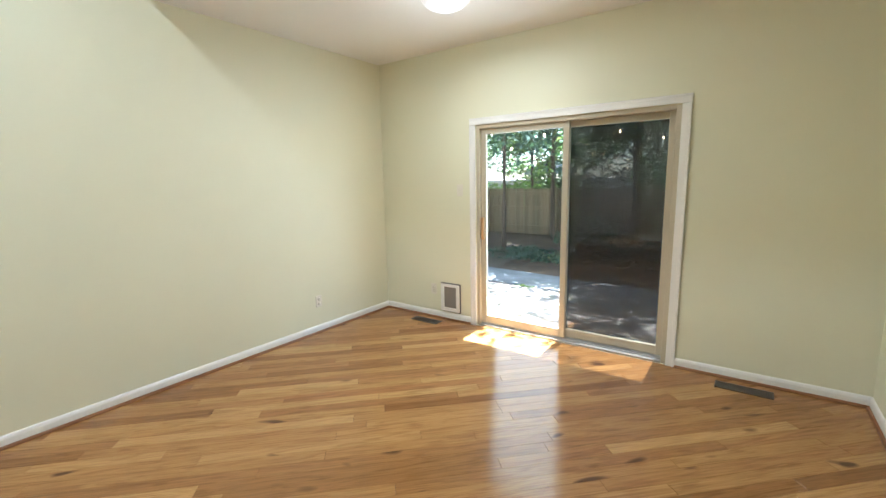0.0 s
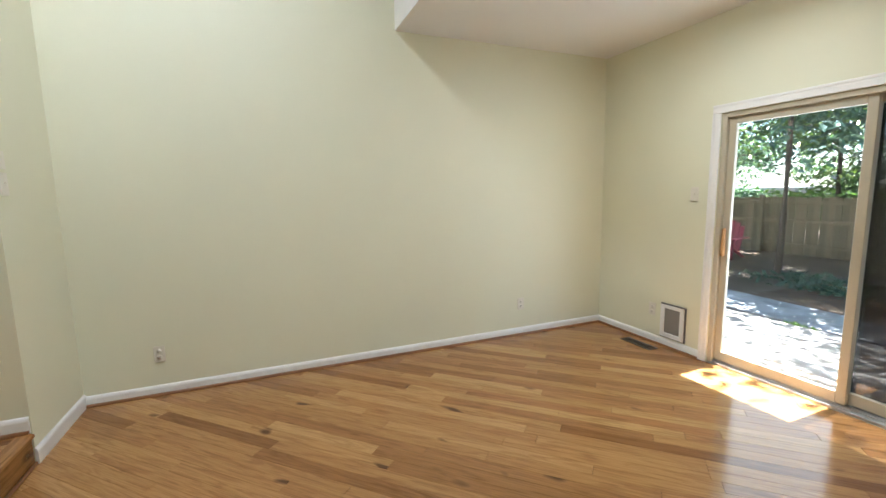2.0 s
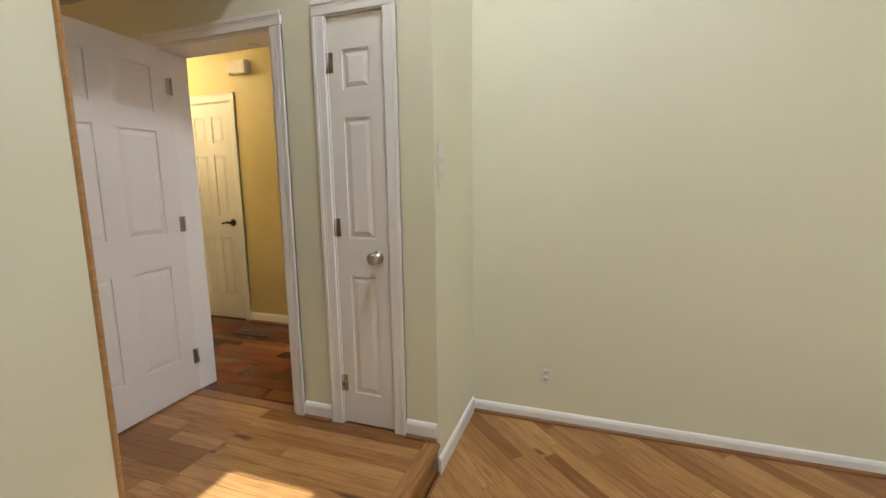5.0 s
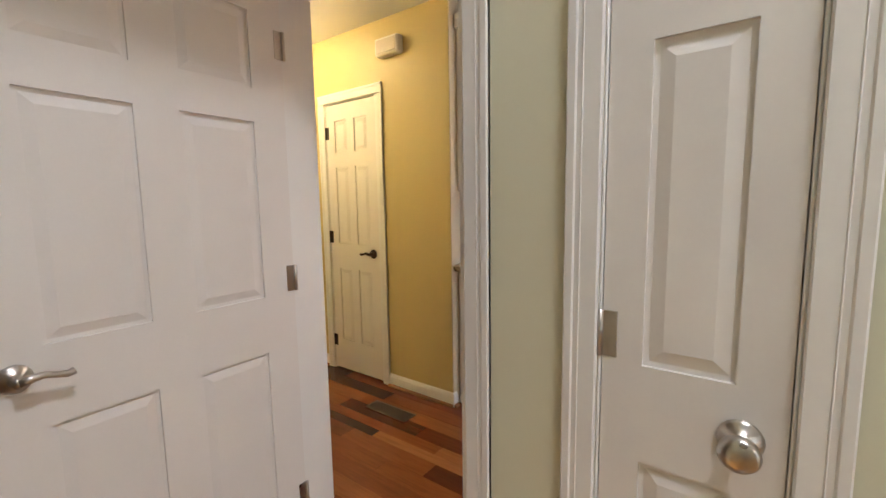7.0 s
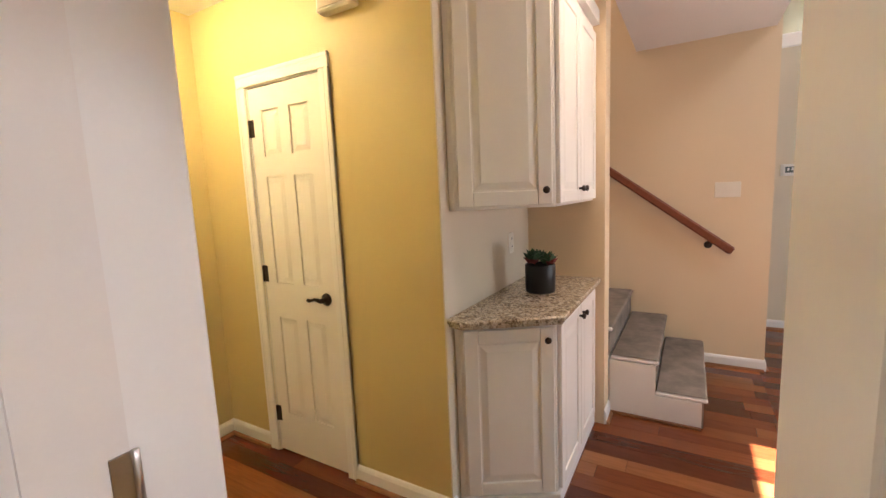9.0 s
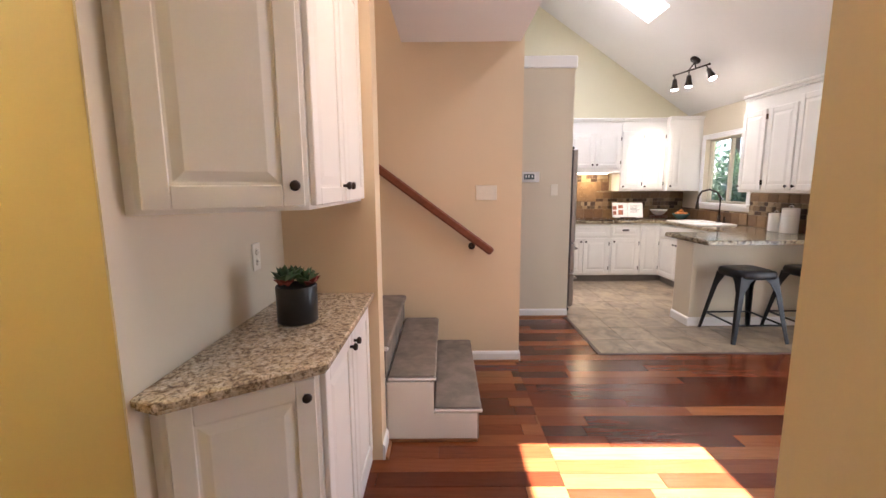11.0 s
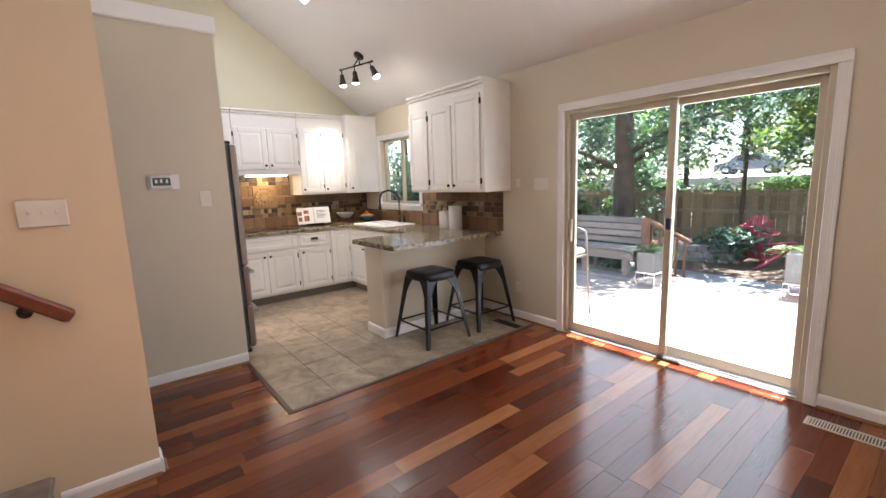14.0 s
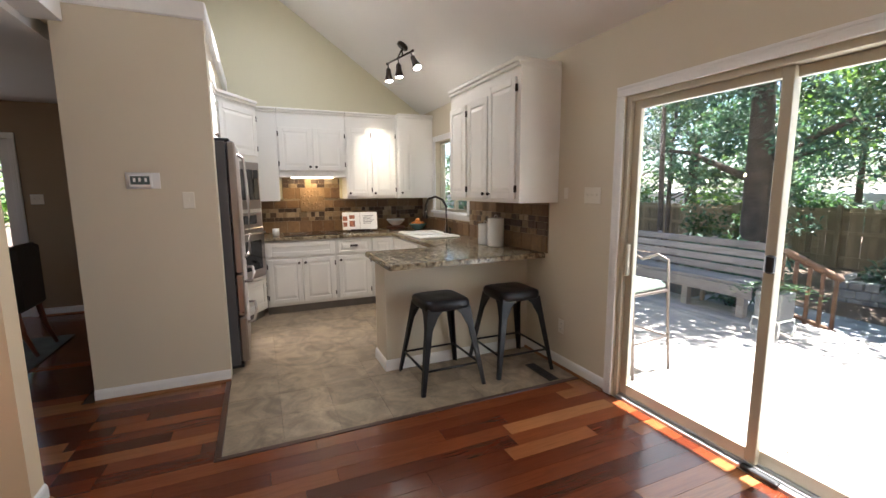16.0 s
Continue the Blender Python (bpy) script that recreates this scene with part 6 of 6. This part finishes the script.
tree(2.0, 12.0, -0.62, 9.5, 0.09, 3.4, 52, LEAF, 150, 60, 0.11, 0.2, "tall shade tree with a wide crown by the fence")
tree(-4.6, 12.2, -0.62, 9.0, 0.07, 2.8, 53, LEAF_BLUE, 130, 90, 0.08, 0.24, "tall shade tree in front of the fence")
tree(1.8, 8.2, -0.62, 8.5, 0.06, 2.6, 54, LEAF_BLUE, 120, 60, 0.10, 0.3, "shade tree beside the den deck")
tree(-7.4, 11.6, -0.62, 8.5, 0.06, 2.4, 55, LEAF, 90, 90, 0.07, 0.33, "leafy tree near the fire pit")
for k, x in enumerate((-20.0, -17.2, -14.4, -11.8, -9.4, -7.0, -4.4, -1.8, 1.0, 4.0)):
    shrub("hedge_shrub", "tall leafy shrub beyond the fence", x, 14.3 + (k % 3) * 0.5, -0.5, (1.7, 0.9, 0.95 if k in (4, 5) else 1.15 + 0.25 * (k % 2)), 900, 0.12, (LEAF, LEAF_BLUE, LEAF_LIGHT)[k % 3], 60 + k)
# dense high crown added to throw dappled shade on the deck's bench side
tree(-9.6, 6.7, -0.62, 8.5, 0.055, 2.7, 71, LEAF_BLUE, 380, 75, 0.075, 0.52, "added tree, its high crown placed to shade the deck bench")
tree(-6.0, 14.0, -0.5, 7.0, 0.06, 2.4, 72, LEAF_LIGHT, 80, 90, 0.09, 0.15, "bushy light green tree just past the fence")
tree(-10.6, 12.0, -0.62, 7.0, 0.06, 2.2, 73, LEAF_BLUE, 80, 90, 0.08, 0.15, "bushy blue-green tree in front of the fence")
for k, (x, y, z, h, cr, mt) in enumerate(((-17.5, 46.0, 1.0, 14.0, 6.0, LEAF_LIGHT), (-9.5, 48.0, 1.0, 14.0, 6.0, LEAF), (-26.0, 40.0, 1.0, 13.0, 6.0, LEAF_BLUE))):
    tree(x, y, z, h, 0.28, cr, 80 + k, mt, 90, 70, 0.26, 0.08, "tall leafy tree beyond the drive")
for k, (x, y) in enumerate(((-3.0, 19.5), (0.6, 18.0), (3.6, 17.0), (6.5, 14.0))):
    tree(x, y, -0.4, 10.0, 0.10, 3.2, 90 + k, (LEAF_BLUE, LEAF)[k % 2], 90, 70, 0.15, 0.04, "dense leafy tree beyond the fence")
for x, y, k in ((-14.2, 23.0, 0), (-8.6, 22.6, 1)):
    shrub("hedge_shrub", "leafy shrub beside the drive", x, y, -0.5, (1.6, 0.9, 1.0), 900, 0.14, LEAF, 100 + k)
# bench
bench = thing("deck_bench", None, None, "long weathered wooden bench along the deck edge", "bench", pose(-9.75, 5.18, -0.15))
L = 2.75
for k in range(3):
    part("seat_board", Shape().box(-L / 2 + L / 2, k * 0.145, 0.40, L, k * 0.145 + 0.135, 0.44, 0.005), BENCH_WOOD, bench)
part("apron", Shape().box(0, -0.03, 0.26, L, -0.001, 0.40, 0.004), BENCH_WOOD, bench)
for k in range(4):
    part("back_board", Shape().box(0, 0.40 + k * 0.035, 0.47 + k * 0.112, L, 0.425 + k * 0.035, 0.565 + k * 0.112, 0.005), BENCH_WOOD, bench)
for x in (0.15, 0.95, 1.85, 2.6):
    part("leg", Shape().box(x - 0.045, 0.02, 0, x + 0.045, 0.11, 0.398, 0.004), BENCH_WOOD, bench)
    part("back_post", Shape().tube([(x, 0.40, 0), (x, 0.46, 0.45), (x, 0.58, 0.92)], 0.04, 4), BENCH_WOOD, bench)
# stair rail down from the deck
RUST = surface("brown_stained_rail", (0.17, 0.095, 0.06), 0.7, vary=0.2, big=5, small=60, relief=0.2)
sr = thing("deck_stair_rail", None, None, "brown stained stair railing at the deck steps", "railing", pose(-6.95, 5.45, -0.15))
part("top_rail", Shape().tube([(0, 0, 0.86), (0.05, 0.12, 0.84), (0.37, 0.69, 0.50)], 0.045, 4), RUST, sr)
part("bottom_rail", Shape().tube([(0, 0.05, 0.16), (0.37, 0.69, -0.15)], 0.03, 4), RUST, sr)
for k in range(5):
    f = 0.08 + k * 0.12
    part("baluster", Shape().box(0.62 * f - 0.017, 1.15 * f - 0.017, 0.10 - 0.48 * f, 0.62 * f + 0.017, 1.15 * f + 0.017, 0.84 - 0.58 * f), RUST, sr)
part("post", Shape().box(-0.05, -0.05, 0, 0.05, 0.05, 0.92, 0.006), RUST, sr)
# planter beside the bench on a white stand, and one at the far edge
def potted(x, y, z, r, h, label, leafm, seed, stand):
    ob = thing("planter", None, None, label, "planter", pose(x, y, z))
    z0 = 0.20 if stand else 0.0
    part("pot", Shape().box(-r, -r, z0, r, r, z0 + h, 0.012), PLANTER, ob)
    if stand:
        for sx in (-1, 1):
            for sy in (-1, 1):
                part("stand_leg", Shape().tube([(sx * r, sy * r, z0), (sx * r * 1.1, sy * r * 1.1, 0.1), (sx * r * 0.95, sy * r * 0.95, 0)], 0.010, 6), TRIM, ob)
        part("stand_top", Shape().box(-r * 1.05, -r * 1.05, z0 - 0.02, r * 1.05, r * 1.05, z0 - 0.001, 0.004), TRIM, ob)
    rng = random.Random(seed)
    fern = Shape()
    for i in range(34):
        a, ln = rng.uniform(0, 6.28), rng.uniform(0.22, 0.42)
        for k in range(9):
            f = k / 8
            px, pz = ln * f, z0 + h + 0.26 * f - 0.30 * f * f + rng.uniform(0, 0.02)
            for sgn in (-1, 1):
                wd = 0.055 * (1 - f) + 0.01
                ca, sa = math.cos(a), math.sin(a)
                pts = [(px, 0, pz), (px + 0.02, sgn * wd, pz - 0.01), (px + 0.035, sgn * wd * 0.5, pz)]
                fern.add([(p[0] * ca - p[1] * sa, p[0] * sa + p[1] * ca, p[2]) for p in pts], [(0, 1, 2)])
    tagged(part("fern", fern, leafm, ob, "arching fern leaves"), kind="stuff")


potted(-6.6, 4.88, -0.15, 0.13, 0.30, "square grey planter with a green plant on a white stand", LEAF, 41, True)
potted(-4.96, 5.45, -0.15, 0.15, 0.38, "square grey planter with an arching fern", LEAF_LIGHT, 42, True)
# bar-height patio chair
IRON = surface("brown_patio_metal", (0.16, 0.13, 0.115), 0.45, 0.5, vary=0.15)
CUSH = surface("pale_green_cushion", (0.42, 0.52, 0.46), 0.9, vary=0.1, big=8, small=160, relief=0.3)
pc = thing("patio_chair", None, None, "bar-height metal patio chair with a pale green cushion", "chair", pose(-6.68, 2.82, -0.15, 0, 0, 95))
for sx in (-1, 1):
    part("front_leg", Shape().tube([(sx * 0.24, -0.26, 0), (sx * 0.235, -0.23, 0.4), (sx * 0.23, -0.20, 0.98), (sx * 0.23, -0.10, 1.02), (sx * 0.23, 0.05, 0.95), (sx * 0.23, 0.16, 1.0)], 0.013, 8), IRON, pc)
    part("back_leg", Shape().tube([(sx * 0.24, 0.28, 0), (sx * 0.23, 0.20, 0.4), (sx * 0.225, 0.17, 0.75), (sx * 0.22, 0.24, 1.22)], 0.013, 8), IRON, pc)
part("foot_rest", Shape().tube([(-0.235, -0.235, 0.30), (0.235, -0.235, 0.30)], 0.011).tube([(-0.232, 0.21, 0.30), (-0.235, -0.235, 0.30)], 0.010).tube([(0.232, 0.21, 0.30), (0.235, -0.235, 0.30)], 0.010), IRON, pc)
part("seat_frame", Shape().box(-0.23, -0.22, 0.70, 0.23, 0.18, 0.725, 0.006), IRON, pc)
part("cushion", Shape().box(-0.22, -0.21, 0.726, 0.22, 0.17, 0.79, 0.022), CUSH, pc, "pale green cushion")
for k in range(9):
    z = 0.80 + k * 0.045
    part("back_slat", Shape().tube([(-0.22, 0.175 + k * 0.007, z), (0, 0.20 + k * 0.007, z), (0.22, 0.175 + k * 0.007, z)], 0.009, 6), IRON, pc)
# fire pit and red lawn chairs
fp = thing("fire_pit", None, None, "square stacked grey stone fire pit in the yard", "fire pit", pose(-7.45, 9.75, -0.62, 0, 0, 12))
rng = random.Random(5)
for r in range(3):
    for sidek in range(4):
        for i in range(5):
            u = -0.5 + i * 0.2 + (0.1 if r % 2 else 0)
            m = pose(0, 0, 0, 0, 0, 90 * sidek) @ pose(u, -0.5, 0.075 + r * 0.15)
            part("stone", Shape().box(-0.096, -0.09, -0.072, 0.096, 0.09, 0.072, 0.018), STONE, fp, m=m)
part("ash", Shape().lathe([(0.40, 0.0), (0.40, 0.30), (0.05, 0.36)], 16), GRAVEL, fp)


def lawn_chair(x, y, turn):
    ob = thing("lawn_chair", None, None, "red slatted wooden lawn chair in the yard", "chair", pose(x, y, -0.62, 0, 0, turn), "red lawn chairs")
    for i in range(6):
        part("seat_slat", Shape().box(-0.26, -0.30 + i * 0.09, 0.40 - i * 0.03, 0.26, -0.22 + i * 0.09, 0.42 - i * 0.03, 0.004), REDPAINT, ob)
    for i in range(5):
        u = -0.22 + i * 0.11
        part("back_slat", Shape().box(u - 0.048, -0.012, 0, u + 0.048, 0.012, 0.80 - 0.05 * abs(i - 2) ** 1.5, 0.006, pose(0, 0.22, 0.24, -20)), REDPAINT, ob)
    for sx in (-1, 1):
        part("arm", Shape().box(sx * 0.36 - 0.06, -0.36, 0.58, sx * 0.36 + 0.06, 0.38, 0.605, 0.006), REDPAINT, ob)
        part("front_leg", Shape().box(sx * 0.30 - 0.02, -0.32, 0, sx * 0.30 + 0.02, -0.22, 0.578, 0.004), REDPAINT, ob)
        part("back_leg", Shape().tube([(sx * 0.28, -0.2, 0.36), (sx * 0.28, 0.55, 0.03)], 0.04, 4), REDPAINT, ob)


lawn_chair(-6.4, 9.6, 150)
lawn_chair(-6.9, 11.0, 10)
# far car on the drive
CARP = surface("dark_car_paint", (0.10, 0.115, 0.15), 0.16, 0.4, vary=0.1, relief=0)
car = thing("car", None, None, "dark parked car on the sunlit drive", "car", pose(-14.1, 36.0, 1.22))
bodyp = [(-2.1, 0.35), (-2.15, 0.75), (-1.25, 0.92), (-0.75, 1.40), (0.75, 1.43), (1.45, 0.98), (2.1, 0.85), (2.1, 0.35)]
v = [(x, y, z) for y in (-0.85, 0.85) for x, z in bodyp]
part("body", Shape().add(v, [tuple(range(8)), tuple(range(15, 7, -1))] + [(i, 8 + i, 8 + (i + 1) % 8, (i + 1) % 8) for i in range(8)]), CARP, car)
for sy in (-0.86, 0.86):
    part("window", Shape().box(-0.68, sy - 0.005, 0.98, 0.75, sy + 0.005, 1.33), SMOKE, car)
    for x in (-1.35, 1.3):
        wh = part("wheel", Shape().lathe([(0.30, -0.1), (0.33, -0.06), (0.33, 0.06), (0.30, 0.1)], 18, pose(x, sy * 0.93, 0.33, 90)), BLACK, car)
        part("rim", Shape().lathe([(0.20, -0.11), (0.21, 0.11)], 14, pose(x, sy * 0.94, 0.33, 90)), NICKEL, wh)
# string of lights between the trees
sl = thing("string_lights", None, None, "string of small lit bulbs hung across the yard", "string lights")
pa, pb = Vector((-12.2, 8.0, 2.1)), Vector((2.0, 8.6, 2.5))
cable = [pa.lerp(pb, i / 40) - Vector((0, 0, 0.55 * math.sin(math.pi * ((i / 40 * 3) % 1)))) for i in range(41)]
part("cable", Shape().tube(cable, 0.006, 5), BLACK, sl)
SPARK = glow("lit_string_bulb", (1.0, 0.72, 0.4), 6.0)
for i in range(1, 40, 2):
    part("bulb", Shape().lathe([(0.004, -0.06), (0.013, -0.05), (0.014, -0.035), (0.007, -0.02), (0.007, 0.0)], 10, Matrix.Translation(cable[i])), SPARK, sl)

# ---- floors, board by board ----
def clip_poly(poly, rect):
    """A polygon clipped to the rectangle x0, y0, x1, y1."""
    for axis, lim, sign in ((0, rect[0], 1), (0, rect[2], -1), (1, rect[1], 1), (1, rect[3], -1)):
        out = []
        for i, p in enumerate(poly):
            q = poly[(i + 1) % len(poly)]
            dp, dq = sign * (p[axis] - lim), sign * (q[axis] - lim)
            if dp >= 0:
                out.append(p)
            if dp * dq < 0:
                s = dp / (dp - dq)
                out.append((p[0] + s * (q[0] - p[0]), p[1] + s * (q[1] - p[1])))
        poly = out
        if len(poly) < 3:
            return []
    return poly


def lay(parent, rect, z, angle, width, lengths, material, seed, limit=300, name="board", gap=0.0012):
    """Boards of the given width laid at an angle over a rectangle; each is a piece of its own, past the limit joined."""
    rng = random.Random(seed)
    ca, sa = math.cos(radians(angle)), math.sin(radians(angle))
    cx, cy = (rect[0] + rect[2]) / 2, (rect[1] + rect[3]) / 2
    reach = math.hypot(rect[2] - rect[0], rect[3] - rect[1]) / 2 + 0.2
    rest, made = Shape(), 0
    v = -reach
    while v < reach:
        u = -reach - rng.random() * lengths[1]
        while u < reach:
            ln = rng.uniform(*lengths)
            corners = [(u + gap / 2, v + gap / 2), (u + ln - gap / 2, v + gap / 2), (u + ln - gap / 2, v + width - gap / 2), (u + gap / 2, v + width - gap / 2)]
            worldp = [(cx + a * ca - b * sa, cy + a * sa + b * ca) for a, b in corners]
            poly = clip_poly(worldp, rect)
            if len(poly) >= 3:
                mx, my = sum(p[0] for p in poly) / len(poly), sum(p[1] for p in poly) / len(poly)
                local = [((p[0] - mx) * ca + (p[1] - my) * sa, -(p[0] - mx) * sa + (p[1] - my) * ca) for p in poly]
                if made < limit:
                    ob = part(name, Shape().prism(local, -0.012, 0, 0.0009), material, parent, m=pose(mx, my, z + rng.uniform(-0.0002, 0.0002), 0, 0, angle))
                    made += 1
                else:
                    rest.prism([((p[0] - cx) * ca + (p[1] - cy) * sa, -(p[0] - cx) * sa + (p[1] - cy) * ca) for p in poly], -0.012, 0, 0.0009)
            u += ln
        v += width
    if rest.f:
        tagged(part(name + "_rest", rest, material, parent, m=pose(cx, cy, z, 0, 0, angle)), kind="stuff")


def floor_slab(name, rects, z, label):
    s = Shape()
    for r in rects:
        s.box(r[0], r[1], z - 0.16, r[2], r[3], z - 0.0125)
    return fixed(name, s, DARK_GAP, label, "floor")


EDGE_STRIP = surface("dark_stained_edge_strip", (0.06, 0.022, 0.012), 0.35, vary=0.2, big=6, small=120, relief=0.1)
DARK_GAP = surface("dark_board_joint", (0.05, 0.025, 0.012), 0.8, vary=0.2)
TILE_JOINT = surface("tile_grout", (0.21, 0.172, 0.125), 0.9, vary=0.15, big=5, small=150, relief=0.2)
den_floor = floor_slab("floor_den", [(DW - 0.1, -0.86, DE + 0.1, DN + 0.1)], F, "glossy honey oak floor laid diagonally")
lay(den_floor, (DW, -0.80, DE, DN), F, 45.0, 0.083, (0.6, 1.9), OAK, 3, 400)
platform = floor_slab("floor_platform", [(CW - 0.05, -4.55, DE + 0.1, -0.83)], 0, "raised honey oak platform with a step edge")
lay(platform, (CW - 0.06, -1.82, DE, -0.86), 0, 90.0, 0.083, (0.5, 1.5), OAK, 5)
lay(platform, (CW, -4.5, DE, -1.82), 0, 90.0, 0.083, (0.7, 1.6), OAK, 6, 60)
part("nosing", Shape().box(CW + 0.01, -0.865, -0.028, DE, -0.785, 0.002, 0.008), OAK, platform, "rounded oak step nosing")
part("riser", Shape().box(CW + 0.01, -0.83, F, DE, -0.803, -0.028), OAK, platform, "oak riser board")
part("riser_moulding", Shape().box(CW + 0.01, -0.803, F, DE, -0.788, F + 0.022, 0.005), SHOE, platform)
TILE_R = (KW, -0.47, -6.395, KN)
hall_floor = floor_slab("floor_hall", [(-10.4, -5.3, CW - 0.06, -1.3), (-10.4, -1.3, EW, -0.5), (TILE_R[2], -0.5, EW, KN + 0.1)], 0, "polished reddish cherry floor boards")
lay(hall_floor, (TILE_R[2] + 0.035, -1.24, EW, KN), 0, 90.0, 0.108, (0.4, 1.5), CHERRY, 11)
lay(hall_floor, (-7.45, -2.2, -3.4, -1.24), 0, 90.0, 0.108, (0.4, 1.5), CHERRY, 12, 150)
lay(hall_floor, (-7.45, -1.24, TILE_R[2] + 0.035, -0.505), 0, 90.0, 0.108, (0.4, 1.0), CHERRY, 15, 60)
lay(hall_floor, (-5.0, -4.2, -3.4, -2.2), 0, 90.0, 0.108, (0.4, 1.3), CHERRY, 14, 80)
lay(hall_floor, (-3.4, -4.2, CW - 0.06, -1.42), 0, 90.0, 0.108, (0.4, 1.3), CHERRY, 16, 80)
lay(hall_floor, (-10.3, -5.2, -6.37, -2.2), 0, 90.0, 0.108, (0.4, 1.3), CHERRY, 13, 60)
lay(hall_floor, (-10.3, -2.2, -7.45, -1.41), 0, 90.0, 0.108, (0.4, 1.3), CHERRY, 17, 60)
part("threshold", Shape().box(TILE_R[2], -0.505, -0.01, TILE_R[2] + 0.035, KN, 0.006, 0.003), EDGE_STRIP, hall_floor, "dark wooden edge strip")
part("threshold", Shape().box(-7.45, -0.505, -0.01, TILE_R[2], -0.47, 0.006, 0.003), EDGE_STRIP, hall_floor, "dark wooden edge strip")
part("threshold", Shape().box(CW - 0.06, -2.44, -0.01, CW + 0.01, -1.645, 0.005, 0.002), SHOE, hall_floor, "dark wooden door threshold")


def slate(name):
    m, nt, b = nodes_of(name, 0.42)
    rnd = nt.nodes.new("ShaderNodeObjectInfo").outputs["Random"]
    tone = ramp(nt, rnd, [(0.0, (0.262, 0.208, 0.146)), (0.5, (0.285, 0.227, 0.16)), (1.0, (0.31, 0.247, 0.177))])
    n1, n2 = noise_of(nt, 5.0, 6.0, warp=1.2), noise_of(nt, 22.0, 5.0, warp=2.0)
    c = mixc(nt, 0.75, tone, ramp(nt, n1, [(0.34, (0.5, 0.48, 0.46)), (0.5, (0.95, 0.94, 0.92)), (0.64, (1.4, 1.36, 1.28))]), "MULTIPLY")
    c = mixc(nt, 0.5, c, ramp(nt, n2, [(0.35, (0.7, 0.68, 0.66)), (0.6, (1.1, 1.08, 1.05))]), "MULTIPLY")
    nt.links.new(c, b.inputs["Base Color"])
    nt.links.new(ramp(nt, n2, [(0.3, (0.3,) * 3), (0.7, (0.5,) * 3)]), b.inputs["Roughness"])
    bump(nt, b, n1, 0.25, 0.003)
    return m


SLATE = slate("grey_beige_stone_tile")
tile_base = Shape().box(TILE_R[0], TILE_R[1] - 0.03, -0.16, TILE_R[2], TILE_R[3], -0.003)
kitchen_floor = fixed("floor_kitchen", tile_base, TILE_JOINT, "mottled grey-beige stone tile floor", "floor")
T = 0.33
ny, nx = int((TILE_R[3] - TILE_R[1]) / T) + 1, int((TILE_R[2] - TILE_R[0]) / T) + 1
for i in range(nx):
    for j in range(ny):
        x1, y0 = TILE_R[2] - i * T, TILE_R[1] + j * T
        x0, y1 = max(x1 - T, TILE_R[0]), min(y0 + T, TILE_R[3])
        if x1 - x0 > 0.02 and y1 - y0 > 0.02:
            hx, hy = (x1 - x0) / 2 - 0.0011, (y1 - y0) / 2 - 0.0011
            part("tile", Shape().box(-hx, -hy, -0.012, hx, hy, 0.0, 0.0015), SLATE, kitchen_floor, m=pose((x0 + x1) / 2, (y0 + y1) / 2, 0.001))
lay(deck_1, (-11.0, KN + 0.16, -3.42, 5.62), -0.15, 0.0, 0.142, (2.4, 4.8), DECK_WOOD, 31, 120, "deck_board", 0.007)
lay(deck_2, (-3.40, DN + 0.16, 2.2, 5.72), -0.30, 0.0, 0.142, (2.4, 4.8), DECK_WOOD, 33, 80, "deck_board", 0.007)
